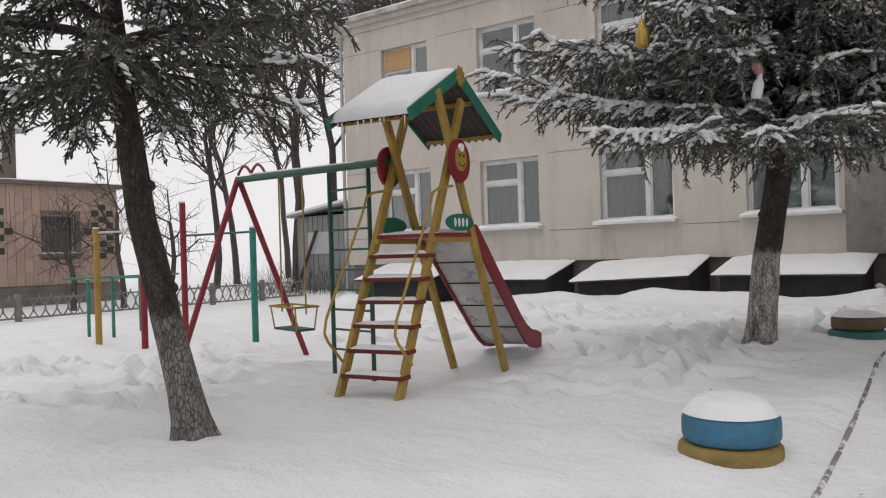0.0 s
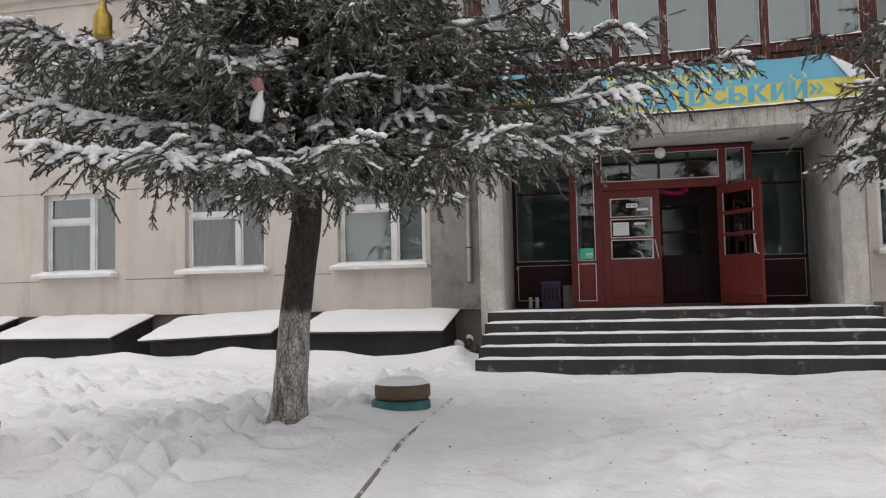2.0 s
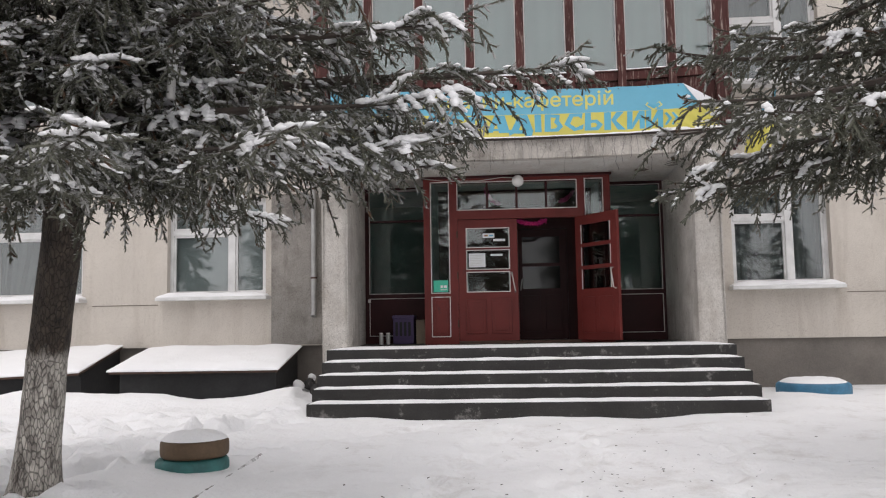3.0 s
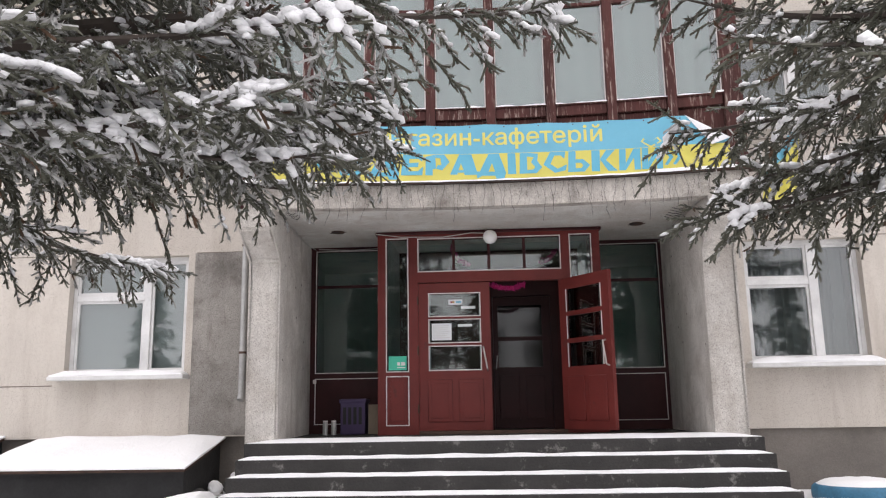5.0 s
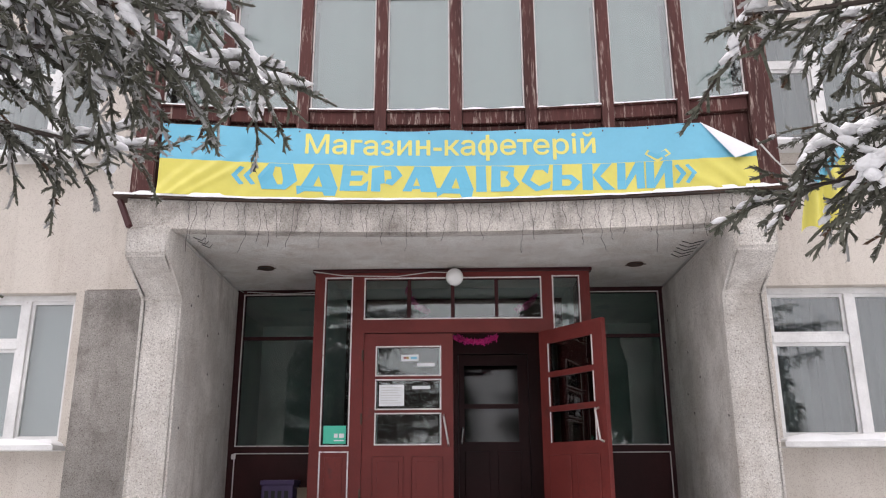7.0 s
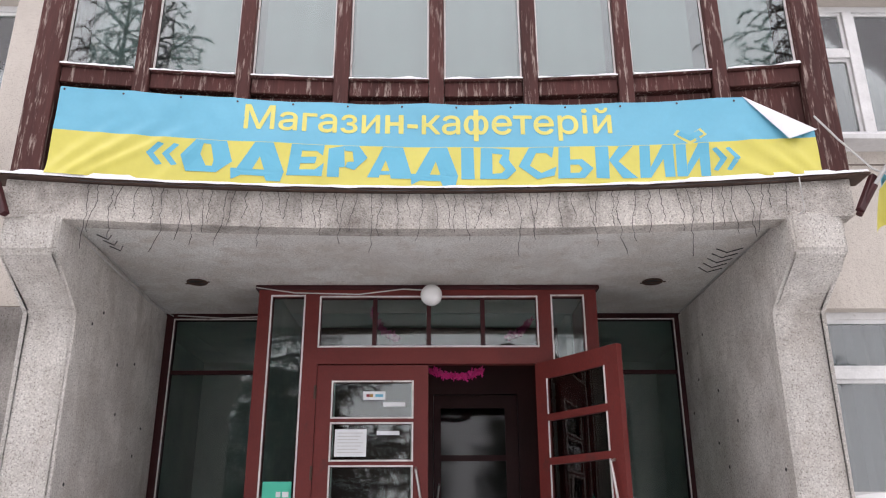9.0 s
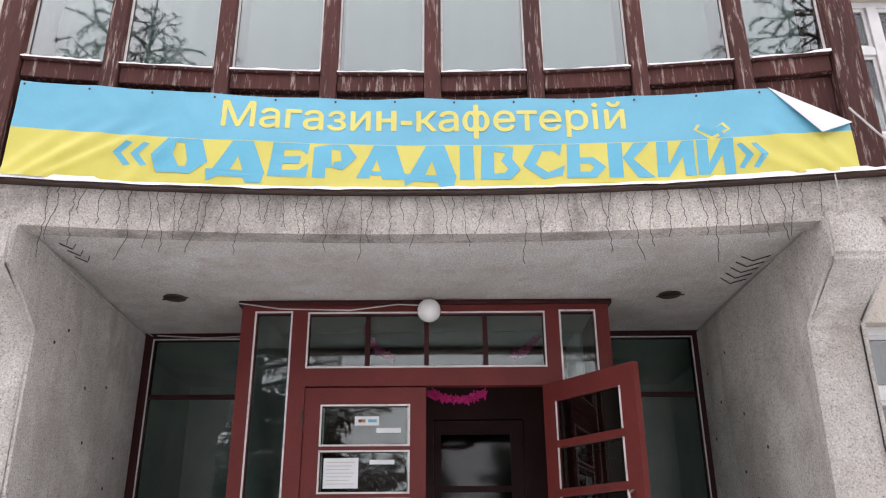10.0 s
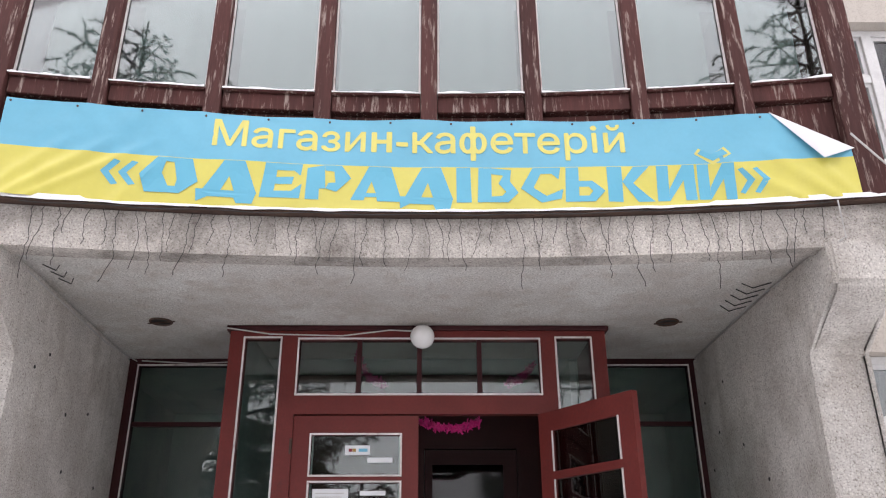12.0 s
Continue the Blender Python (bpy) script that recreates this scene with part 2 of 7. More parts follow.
M = dict(
    snow=make_snow("fresh_snow"),
    ground=make_snow("trodden_snow", 0.5),
    stucco=make_stucco(),
    plinth=surface("damp_render", (0.20, 0.18, 0.16), 0.9, 0.3, 1.2, 50, 0.5, 0.01),
    pebble=make_concrete("grey_pebbledash", (0.76, 0.715, 0.655), (0.24, 0.215, 0.19)),
    # soffit copy of the pier render, its colour raised in place of bounced light
    cheek=make_concrete("stained_render", (0.95, 0.91, 0.845), (0.68, 0.625, 0.56)),
    pier=make_concrete("pier_render", (0.80, 0.765, 0.712), (0.50, 0.46, 0.41)),
    sooty=make_concrete("sooty_pebbledash", (0.42, 0.395, 0.365), (0.17, 0.155, 0.14)),
    step=surface("wet_dark_concrete", (0.034, 0.032, 0.030), 0.75, 0.45, 2.5, 40, 0.6, 0.01, spot=(0.20, 0.19, 0.18), spot_at=0.64, spot_scale=5),
    tar=surface("tarred_concrete", (0.03, 0.03, 0.031), 0.8, 0.4, 2.5, 30, 0.6, 0.01),
    joint=surface("dark_joint", (0.20, 0.17, 0.14), 0.9, 0.2),
    red=surface("oxblood_paint", (0.150, 0.024, 0.020), 0.5, 0.22, 2.0, 50, 0.2, 0.002, spot=(0.085, 0.022, 0.019), spot_at=0.64, spec=0.3),
    # darker than the portal red; for sides, head, screens, inner door and brackets
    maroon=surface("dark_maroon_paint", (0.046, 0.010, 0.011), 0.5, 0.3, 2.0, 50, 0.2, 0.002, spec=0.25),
    brown=surface("flaking_brown_paint", (0.082, 0.027, 0.023), 0.75, 0.4, 4.0, 60, 0.6, 0.005, spot=(0.30, 0.235, 0.205), spot_at=0.595, spot_scale=30, spot_soft=0.05, stretch=(1, 1, 0.11), spec=0.3),
    trim=surface("chalky_white_paint", (0.70, 0.66, 0.64), 0.6, 0.2, 3, 60, 0.2, 0.002, spot=(0.25, 0.12, 0.11), spot_at=0.64, spot_scale=18),
    frame=surface("old_white_window_paint", (0.70, 0.70, 0.69), 0.6, 0.2, 3, 60, 0.3, 0.003, spot=(0.34, 0.31, 0.28), spot_at=0.70, spot_scale=9),
    glass=make_glass("window_glass", 0.055, (0.80, 0.84, 0.83)),
    inner_glass=make_glass("inner_glass", 0.0, (0.32, 0.36, 0.35), 0.05),
    door_glass=make_glass("door_glass", 0.042, (0.78, 0.87, 0.84)),
    oriel_glass=make_glass("coated_glass", 0.10, (0.77, 0.84, 0.835)),
    curtain=surface("lace_curtain", (0.19, 0.205, 0.215), 0.9, 0.12, 6, 120, 0.2),
    drape=surface("pale_drape", (0.37, 0.455, 0.425), 0.9, 0.08, 2, 90, 0.1),
    blind=surface("grey_blind", (0.52, 0.54, 0.56), 0.8, 0.08, 1, 60, 0.1),
    dim=surface("dim_interior_paint", (0.47, 0.56, 0.53), 0.9, 0.2),
    board=surface("plywood", (0.50, 0.30, 0.15), 0.8, 0.2, 1.5, 40, 0.2, stretch=(0.4, 1, 4)),
    yellow=surface("ochre_yellow_paint", (0.40, 0.255, 0.05), 0.55, 0.3, 5, 40, 0.3, 0.003, spot=(0.17, 0.10, 0.05), spot_at=0.66, spot_scale=9),
    green=surface("sea_green_paint", (0.012, 0.16, 0.105), 0.5, 0.25, 4, 40, 0.2, 0.002),
    teal=surface("turquoise_paint", (0.02, 0.22, 0.17), 0.5, 0.25, 4, 40, 0.2, 0.002),
    dark_green=surface("dark_green_paint", (0.012, 0.085, 0.05), 0.5, 0.25, 4, 40, 0.2, 0.002),
    crimson=surface("crimson_paint", (0.24, 0.014, 0.026), 0.5, 0.22, 4, 40, 0.25, 0.002, spot=(0.12, 0.03, 0.03), spot_at=0.68),
    steel=surface("worn_sheet_steel", (0.60, 0.60, 0.60), 0.45, 0.25, 3, 30, 0.2, 0.002, metal=0.6, spot=(0.22, 0.2, 0.19), spot_at=0.6),
    corrugated=surface("weathered_asbestos_sheet", (0.07, 0.055, 0.05), 0.9, 0.3, 4, 50, 0.4),
    rust=surface("rusty_steel", (0.09, 0.05, 0.035), 0.8, 0.4, 6, 60, 0.4),
    zinc=surface("galvanised_sheet", (0.42, 0.42, 0.41), 0.5, 0.25, 3, 40, 0.2, metal=0.4),
    black=surface("black_rubber", (0.02, 0.02, 0.02), 0.7, 0.3, 6, 60, 0.4),
    blue_tyre=surface("blue_painted_rubber", (0.042, 0.18, 0.30), 0.6, 0.3, 6, 40, 0.4, 0.003, spot=(0.05, 0.10, 0.15), spot_at=0.64, spot_scale=8),
    yellow_tyre=surface("yellow_painted_rubber", (0.28, 0.195, 0.055), 0.65, 0.3, 6, 40, 0.4, 0.003, spot=(0.12, 0.09, 0.04), spot_at=0.62, spot_scale=8),
    green_tyre=surface("green_painted_rubber", (0.025, 0.13, 0.125), 0.6, 0.3, 6, 40, 0.4, 0.003),
    brown_tyre=surface("brown_painted_rubber", (0.12, 0.075, 0.04), 0.65, 0.3, 6, 40, 0.4, 0.003),
    banner_blue=surface("blue_vinyl", (0.13, 0.42, 0.57), 0.4, 0.06, 1.2, 30, 0.05),
    banner_yellow=surface("yellow_vinyl", (0.62, 0.56, 0.11), 0.4, 0.06, 1.2, 30, 0.05),
    letter_yellow=surface("yellow_print", (0.66, 0.61, 0.15), 0.4, 0.03, 1.2, 30, 0.0),
    letter_blue=surface("blue_print", (0.10, 0.40, 0.55), 0.4, 0.03, 1.2, 30, 0.0),
    vinyl_back=surface("white_vinyl", (0.75, 0.75, 0.77), 0.5, 0.05),
    paper=surface("white_paper", (0.72, 0.74, 0.75), 0.8, 0.06),
    mint=surface("mint_card", (0.05, 0.50, 0.34), 0.5, 0.06),
    ink=surface("grey_ink", (0.10, 0.10, 0.11), 0.7, 0.1),
    wire=surface("dark_wire", (0.03, 0.028, 0.026), 0.6, 0.2),
    pale_wire=surface("pale_wire", (0.55, 0.54, 0.52), 0.6, 0.2),
    globe=surface("opal_glass", (0.85, 0.85, 0.83), 0.25, 0.03, bump=0.0),
    chrome=surface("dull_chrome", (0.6, 0.58, 0.55), 0.35, 0.15, metal=0.9),
    tinsel=surface("pink_tinsel", (0.80, 0.05, 0.30), 0.35, 0.3, metal=0.2),
    purple=surface("purple_plastic", (0.06, 0.035, 0.11), 0.5, 0.2),
    card=surface("brown_cardboard", (0.30, 0.24, 0.18), 0.85, 0.15),
    bark=make_bark("limewashed_bark", 1.15),
    bark_low=make_bark("limewashed_leaning_bark", 0.85, 0.45),
    twig=surface("brown_twig", (0.055, 0.042, 0.034), 0.9, 0.3, 6, 60, 0.3),
    needle=surface("spruce_needles", (0.105, 0.107, 0.078), 0.75, 0.45, 2.2, 30, 0.0),
    frosted=surface("frosted_needles", (0.40, 0.40, 0.385), 0.8, 0.4, 2.2, 30, 0.0),
    dead=surface("dead_brown_needles", (0.10, 0.055, 0.03), 0.85, 0.4, 3, 30, 0.0),
    bare=surface("bare_bark", (0.085, 0.072, 0.062), 0.9, 0.35, 5, 40, 0.5),
    tile=surface("pinkish_wall_tile", (0.50, 0.36, 0.29), 0.6, 0.12, 2, 40, 0.2, tilt=0.18),
    dark_tile=surface("dark_olive_tile", (0.045, 0.05, 0.035), 0.6, 0.2),
    house_wall=surface("mortar", (0.20, 0.16, 0.135), 0.9, 0.2),
    kerbstone=surface("snow_dusted_concrete", (0.24, 0.225, 0.21), 0.9, 0.3, 4, 40, 0.5, spot=(0.8, 0.8, 0.81), spot_at=0.55, spot_scale=5),
    fence=surface("aged_concrete", (0.24, 0.225, 0.21), 0.9, 0.3, 4, 40, 0.5),
    shed=surface("grey_painted_boards", (0.30, 0.31, 0.31), 0.8, 0.2, 2, 30, 0.3, stretch=(6, 6, 0.6)),
    gold=surface("gold_foil", (0.50, 0.33, 0.08), 0.3, 0.3, 12, 60, 0.4, metal=0.8),
    skin=surface("faded_pink_plastic", (0.45, 0.22, 0.2), 0.6, 0.2),
    debris=surface("dead_leaves", (0.045, 0.035, 0.028), 0.9, 0.3),
)


# ---- building blocks ----
def thing(name, label, category, group="", kind="", at=(0, 0, 0)):
    ob = new(name)
    ob.empty_display_size = 0.1
    ob.matrix_basis = Matrix.Translation(at)
    return tagged(ob, label, category, group, kind)


def mesh_of(name, bm, material, smooth=False):
    me = bpy.data.meshes.new(name)
    bmesh.ops.recalc_face_normals(bm, faces=bm.faces)
    bm.to_mesh(me)
    bm.free()
    for m in material if isinstance(material, (list, tuple)) else [material]:
        me.materials.append(m)
    if smooth:
        me.polygons.foreach_set("use_smooth", [True] * len(me.polygons))
        me.set_sharp_from_angle(angle=radians(40))
    return me


def part(name, bm, material, parent, label="", smooth=False):
    ob = new(name, mesh_of(name, bm, material, smooth))
    ob.parent = parent
    if parent.type == "EMPTY":
        ob.matrix_parent_inverse = parent.matrix_basis.inverted()
    return tagged(ob, label)


def solid(name, bm, material, label, category, group="", kind="", smooth=False):
    return tagged(new(name, mesh_of(name, bm, material, smooth)), label, category, group, kind)


def box(bm, x0, x1, y0, y1, z0, z1, soft=0.0):
    r = bmesh.ops.create_cube(bm, size=1, matrix=Matrix.LocRotScale(((x0 + x1) / 2, (y0 + y1) / 2, (z0 + z1) / 2), None, (abs(x1 - x0), abs(y1 - y0), abs(z1 - z0))))
    if soft:
        edges = list({e for v in r["verts"] for e in v.link_edges})
        bmesh.ops.bevel(bm, geom=edges, offset=soft, segments=2, affect="EDGES", profile=0.6)
    return bm


def boxed(*args):
    return box(bmesh.new(), *args)


def beam(bm, p, q, w, h, up=(0, 0, 1), soft=0.0):
    """A bar of w by h from p to q; h lies towards up."""
    p, q = Vector(p), Vector(q)
    d = (q - p).normalized()
    u = Vector(up)
    if abs(d.dot(u)) > 0.98:
        u = Vector((0, 1, 0))
    s = d.cross(u).normalized()
    u = s.cross(d)
    m = Matrix((s * w, d * (q - p).length, u * h)).transposed().to_4x4()
    m.translation = (p + q) / 2
    r = bmesh.ops.create_cube(bm, size=1, matrix=m)
    if soft:
        bmesh.ops.bevel(bm, geom=list({e for v in r["verts"] for e in v.link_edges}), offset=soft, segments=1, affect="EDGES")
    return bm


def tube(bm, points, radius, sides=8, closed=False, caps=True):
    """A pipe along points; radius is one number or one for each point."""
    pts = [Vector(p) for p in points]
    rad = list(radius) if isinstance(radius, (list, tuple)) else [radius] * len(pts)
    rings, n = [], len(pts)
    side = None
    for i, p in enumerate(pts):
        a = pts[(i - 1) % n] if closed or i else p
        b = pts[(i + 1) % n] if closed or i < n - 1 else p
        d = (b - a).normalized()
        if side is None:
            side = d.orthogonal().normalized()
        side = (side - d * side.dot(d)).normalized()
        other = d.cross(side)
        rings.append([bm.verts.new(p + (side * math.cos(k * math.tau / sides) + other * math.sin(k * math.tau / sides)) * rad[i]) for k in range(sides)])
    for i in range(n if closed else n - 1):
        a, b = rings[i], rings[(i + 1) % n]
        for k in range(sides):
            bm.faces.new((a[k], a[(k + 1) % sides], b[(k + 1) % sides], b[k]))
    if caps and not closed:
        bm.faces.new(rings[0][::-1])
        bm.faces.new(rings[-1])
    return bm


def disc(bm, centre, axis, radius, depth, sides=32, squash=1.0):
    m = Vector(axis).to_track_quat("Z", "Y").to_matrix().to_4x4()
    m.translation = centre
    bmesh.ops.create_cone(bm, cap_ends=True, segments=sides, radius1=radius, radius2=radius, depth=depth, matrix=m @ Matrix.Diagonal((1, squash, 1, 1)))
    return bm


def prism(bm, outline, place, depth):
    """A flat outline of (u, v) pairs, pushed along the local z by depth; place maps local to world."""
    low = [bm.verts.new(place @ Vector((u, v, 0))) for u, v in outline]
    high = [bm.verts.new(place @ Vector((u, v, depth))) for u, v in outline]
    n = len(low)
    bm.faces.new(low[::-1])
    bm.faces.new(high)
    for i in range(n):
        bm.faces.new((low[i], low[(i + 1) % n], high[(i + 1) % n], high[i]))
    return bm


def wall_with_holes(x0, x1, z0, z1, y0, y1, holes):
    """A wall along x with openings (xa, xb, za, zb) right through it."""
    bm = bmesh.new()
    xs = sorted({x0, x1, *[v for h in holes for v in h[:2]]})
    zs = sorted({z0, z1, *[v for h in holes for v in h[2:]]})
    inside = lambda x, z: any(h[0] < x < h[1] and h[2] < z < h[3] for h in holes)
    full = {(i, j) for i in range(len(xs) - 1) for j in range(len(zs) - 1) if not inside((xs[i] + xs[i + 1]) / 2, (zs[j] + zs[j + 1]) / 2)}
    quad = lambda *c: bm.faces.new([bm.verts.new(p) for p in c])
    for i, j in full:
        a, b, c, d = xs[i], xs[i + 1], zs[j], zs[j + 1]
        quad((a, y0, c), (b, y0, c), (b, y0, d), (a, y0, d))
        quad((a, y1, c), (a, y1, d), (b, y1, d), (b, y1, c))
        if (i - 1, j) not in full:
            quad((a, y0, c), (a, y0, d), (a, y1, d), (a, y1, c))
        if (i + 1, j) not in full:
            quad((b, y0, c), (b, y1, c), (b, y1, d), (b, y0, d))
        if (i, j - 1) not in full:
            quad((a, y0, c), (a, y1, c), (b, y1, c), (b, y0, c))
        if (i, j + 1) not in full:
            quad((a, y0, d), (b, y0, d), (b, y1, d), (a, y1, d))
    bmesh.ops.remove_doubles(bm, verts=bm.verts, dist=0.0005)
    return bm


def lumpy(bm, x0, x1, y0, y1, z, thick, step=0.12, seed=0, slope=0.0):
    """A soft lid of snow over a rectangle: rounded rim, uneven top. slope: rise along y."""
    nx, ny = max(3, int((x1 - x0) / step)), max(3, int((y1 - y0) / step))
    grid = {}
    for i in range(nx + 1):
        for j in range(ny + 1):
            x, y = x0 + (x1 - x0) * i / nx, y0 + (y1 - y0) * j / ny
            e = min(i, nx - i, 2) / 2 * min(j, ny - j, 2) / 2
            k = noise.noise((x * 3 + seed, y * 3, seed))
            wob = 0.02 * noise.noise((x * 7, y * 7, seed + 4))
            h = thick * (0.25 + 0.75 * math.sqrt(e)) * (1 + 0.35 * k)
            grid[i, j] = bm.verts.new((x + (wob if i in (0, nx) else 0), y + (wob if j in (0, ny) else 0), z + h + slope * (y - y0)))
            grid[i, j, 0] = bm.verts.new((x, y, z + slope * (y - y0)))
    for i in range(nx):
        for j in range(ny):
            bm.faces.new((grid[i, j], grid[i + 1, j], grid[i + 1, j + 1], grid[i, j + 1]))
            bm.faces.new((grid[i, j, 0], grid[i, j + 1, 0], grid[i + 1, j + 1, 0], grid[i + 1, j, 0]))
    for i in range(nx):
        bm.faces.new((grid[i, 0], grid[i, 0, 0], grid[i + 1, 0, 0], grid[i + 1, 0]))
        bm.faces.new((grid[i, ny], grid[i + 1, ny], grid[i + 1, ny, 0], grid[i, ny, 0]))
    for j in range(ny):
        bm.faces.new((grid[0, j], grid[0, j + 1], grid[0, j + 1, 0], grid[0, j, 0]))
        bm.faces.new((grid[nx, j], grid[nx, j, 0], grid[nx, j + 1, 0], grid[nx, j + 1]))
    return bm


def fast_mesh(name, verts, faces, material, smooth=False, slots=None):
    """A mesh from arrays of triangles or quads."""
    verts, faces = np.asarray(verts, np.float32), np.asarray(faces, np.int32)
    k = faces.shape[1]
    me = bpy.data.meshes.new(name)
    me.vertices.add(len(verts))
    me.vertices.foreach_set("co", verts.ravel())
    me.loops.add(faces.size)
    me.loops.foreach_set("vertex_index", faces.ravel())
    me.polygons.add(len(faces))
    me.polygons.foreach_set("loop_start", np.arange(0, faces.size, k, dtype=np.int32))
    for m in material if isinstance(material, (list, tuple)) else [material]:
        me.materials.append(m)
    if slots is not None:
        me.polygons.foreach_set("material_index", np.asarray(slots, np.int32))
    me.polygons.foreach_set("use_smooth", np.full(len(faces), smooth))
    me.update(calc_edges=True)
    return me


# ---- ground ----
SLOPE_Y = (-40, -2, 3.5, 6.0, 8.2, 10.0, 12.6, 14.5, 40)
SLOPE_Z = (-0.35, -0.27, -0.22, -0.02, 0.07, 0.09, 0.13, 0.22, 0.22)
rng = np.random.default_rng(5)


def lay(x, y):
    """The height of the snow, without its small relief."""
    x, y = np.asarray(x, float), np.asarray(y, float)
    z = np.interp(y, SLOPE_Y, SLOPE_Z)
    left = np.clip((-x - 1.5) / 1.5, 0, 1) * np.clip((6.0 - y) / 1.0, 0, 1)
    z = z + left * (0.02 - z)
    far = np.clip((-x - 6) / 6, 0, 1)
    z = z * (1 - far)
    path = np.clip((x + 0.34) / 0.12, 0, 1) * np.clip((10.6 - y) / 0.6, 0, 1) * np.clip(y / 3, 0, 1)
    return z - 0.05 * path


def spaced(parts):
    return np.unique(np.concatenate([np.arange(a, b, s) for a, b, s in parts]).round(4))


gx = spaced([(-1500, -100, 200), (-100, -30, 10), (-30, -18, 1.0), (-18, -11, 0.16), (-11, 6.5, 0.064), (6.5, 7, 0.1), (7, 14, 0.25), (14, 30, 2), (30, 100, 10), (100, 1501, 200)])
gy = spaced([(-1500, -100, 200), (-100, -20, 10), (-20, 0, 1.0), (0, 2, 0.2), (2, 13.2, 0.062), (13.2, 17, 0.16), (17, 40, 1), (40, 100, 10), (100, 1501, 200)])
GX, GY = np.meshgrid(gx, gy)
GZ = lay(GX, GY)
near = (np.abs(GX + 5) < 15) & (GY > -3) & (GY < 17)
waves = np.zeros_like(GZ)
for k, amp in ((0.5, 0.045), (1.3, 0.03), (3.1, 0.018), (7.0, 0.007)):
    for _ in range(5):
        a, ph = rng.uniform(0, math.tau), rng.uniform(0, math.tau)
        waves += amp * 0.4 * np.sin(math.tau * k * 0.35 * (GX * math.cos(a) + GY * math.sin(a)) + ph)
onpath = np.clip((GX + 0.35) / 0.2, 0, 1)
GZ += np.where(near, waves * (1 - 0.45 * onpath) * (1 - 0.9 * np.exp(-((GX + 0.27) / 0.3) ** 2)) * (1 - 0.8 * np.exp(-((GX + 3.7) / 1.0) ** 2 - ((GY - 4.4) / 0.9) ** 2)), 0)
GZ += np.where(near, rng.normal(0, 0.0018, GZ.shape) * (1 - 0.3 * onpath), 0)
# lines of footprints
tracks = [((-8.5, 5.2), (-5.6, 3.4)), ((-7.6, 4.6), (-4.8, 3.2)), ((-3.2, 7.6), (1.5, 12.4)), ((-3.0, 8.4), (-0.5, 12.6)), ((-4.6, 9.6), (-0.9, 12.2)), ((-6.0, 10.8), (-0.6, 13.0)), ((-9.5, 11.5), (-2.2, 12.2)), ((-2.4, 6.9), (-3.2, 9.6)), ((0.2, 2.5), (2.0, 12.2)), ((1.4, 3.0), (3.0, 12.3)), ((-5.5, 8.6), (-1.2, 10.2)), ((-3.1, 6.4), (-0.9, 8.0)), ((-7.5, 6.8), (-3.6, 9.4)), ((-9.8, 4.0), (-6.5, 5.9)), ((2.8, 4.0), (4.4, 12.0)), ((-6.4, 2.2), (-4.6, 3.6)), ((-9.0, 6.4), (-5.4, 4.4)), ((-2.9, 5.2), (-1.2, 7.2)), ((-2.6, 9.8), (-0.9, 13.0)), ((-5.0, 12.6), (-1.6, 12.9)), ((-8.0, 9.0), (-4.4, 11.6))]
for _ in range(34):
    ax, ay, turn = rng.uniform(-8.5, -1.6), rng.uniform(5.6, 12.6), rng.uniform(-0.5, 1.3)
    tracks.append(((ax, ay), (ax + 1.1 * math.cos(turn), ay + 1.1 * math.sin(turn))))
for _ in range(14):
    ax, ay, turn = rng.uniform(-9.5, -5.2), rng.uniform(2.4, 5.2), rng.uniform(-0.5, 1.3)
    tracks.append(((ax, ay), (ax + 1.1 * math.cos(turn), ay + 1.1 * math.sin(turn))))
for (ax, ay), (bx, by) in tracks:
    d = np.array((bx - ax, by - ay))
    length = np.hypot(*d)
    d /= length
    for i in range(int(length / 0.36)):
        s = i * 0.36 + rng.uniform(-0.06, 0.06)
        off = (0.11 if i % 2 else -0.11) + rng.uniform(-0.06, 0.06)
        px_, py_ = ax + d[0] * s - d[1] * off, ay + d[1] * s + d[0] * off
        i0, i1 = np.searchsorted(gx, (px_ - 0.45, px_ + 0.45))
        j0, j1 = np.searchsorted(gy, (py_ - 0.45, py_ + 0.45))
        lx, ly = GX[j0:j1, i0:i1] - px_, GY[j0:j1, i0:i1] - py_
        u, v = (lx * d[0] + ly * d[1]) / 0.20, (lx * -d[1] + ly * d[0]) / 0.11
        r2 = u * u + v * v
        deep = rng.uniform(0.11, 0.19) * (0.35 if px_ > -0.2 else 1.0)
        GZ[j0:j1, i0:i1] += -deep * np.exp(-r2 ** 2.2) + 0.22 * deep * np.exp(-(np.sqrt(r2) - 1.7) ** 2 / 0.12)
# heaped snow along the front of the pit covers and the steps
GZ += np.where((GX > -13.5) & (GX < -1.0), 0.20 * np.exp(-((GY - 14.05) / 0.30) ** 2) * (0.7 + 0.5 * np.sin(GX * 2.3) * np.sin(GX * 0.9 + 1)), 0)
GZ += 0.16 * np.exp(-((GX + 1.05) / 0.4) ** 2 - ((GY - 13.5) / 0.8) ** 2) + 0.10 * np.exp(-((GX - 5.9) / 0.5) ** 2 - ((GY - 13.4) / 0.9) ** 2)
nx_, ny_ = len(gx), len(gy)
idx = np.arange(nx_ * ny_).reshape(ny_, nx_)
quads = np.stack([idx[:-1, :-1], idx[:-1, 1:], idx[1:, 1:], idx[1:, :-1]], -1).reshape(-1, 4)
ground = new("ground", fast_mesh("ground", np.stack([GX, GY, GZ], -1).reshape(-1, 3), quads, M["ground"], True))
tagged(ground, "snow-covered yard, trampled with footprints and dirty along the path", "snow", kind="structure")

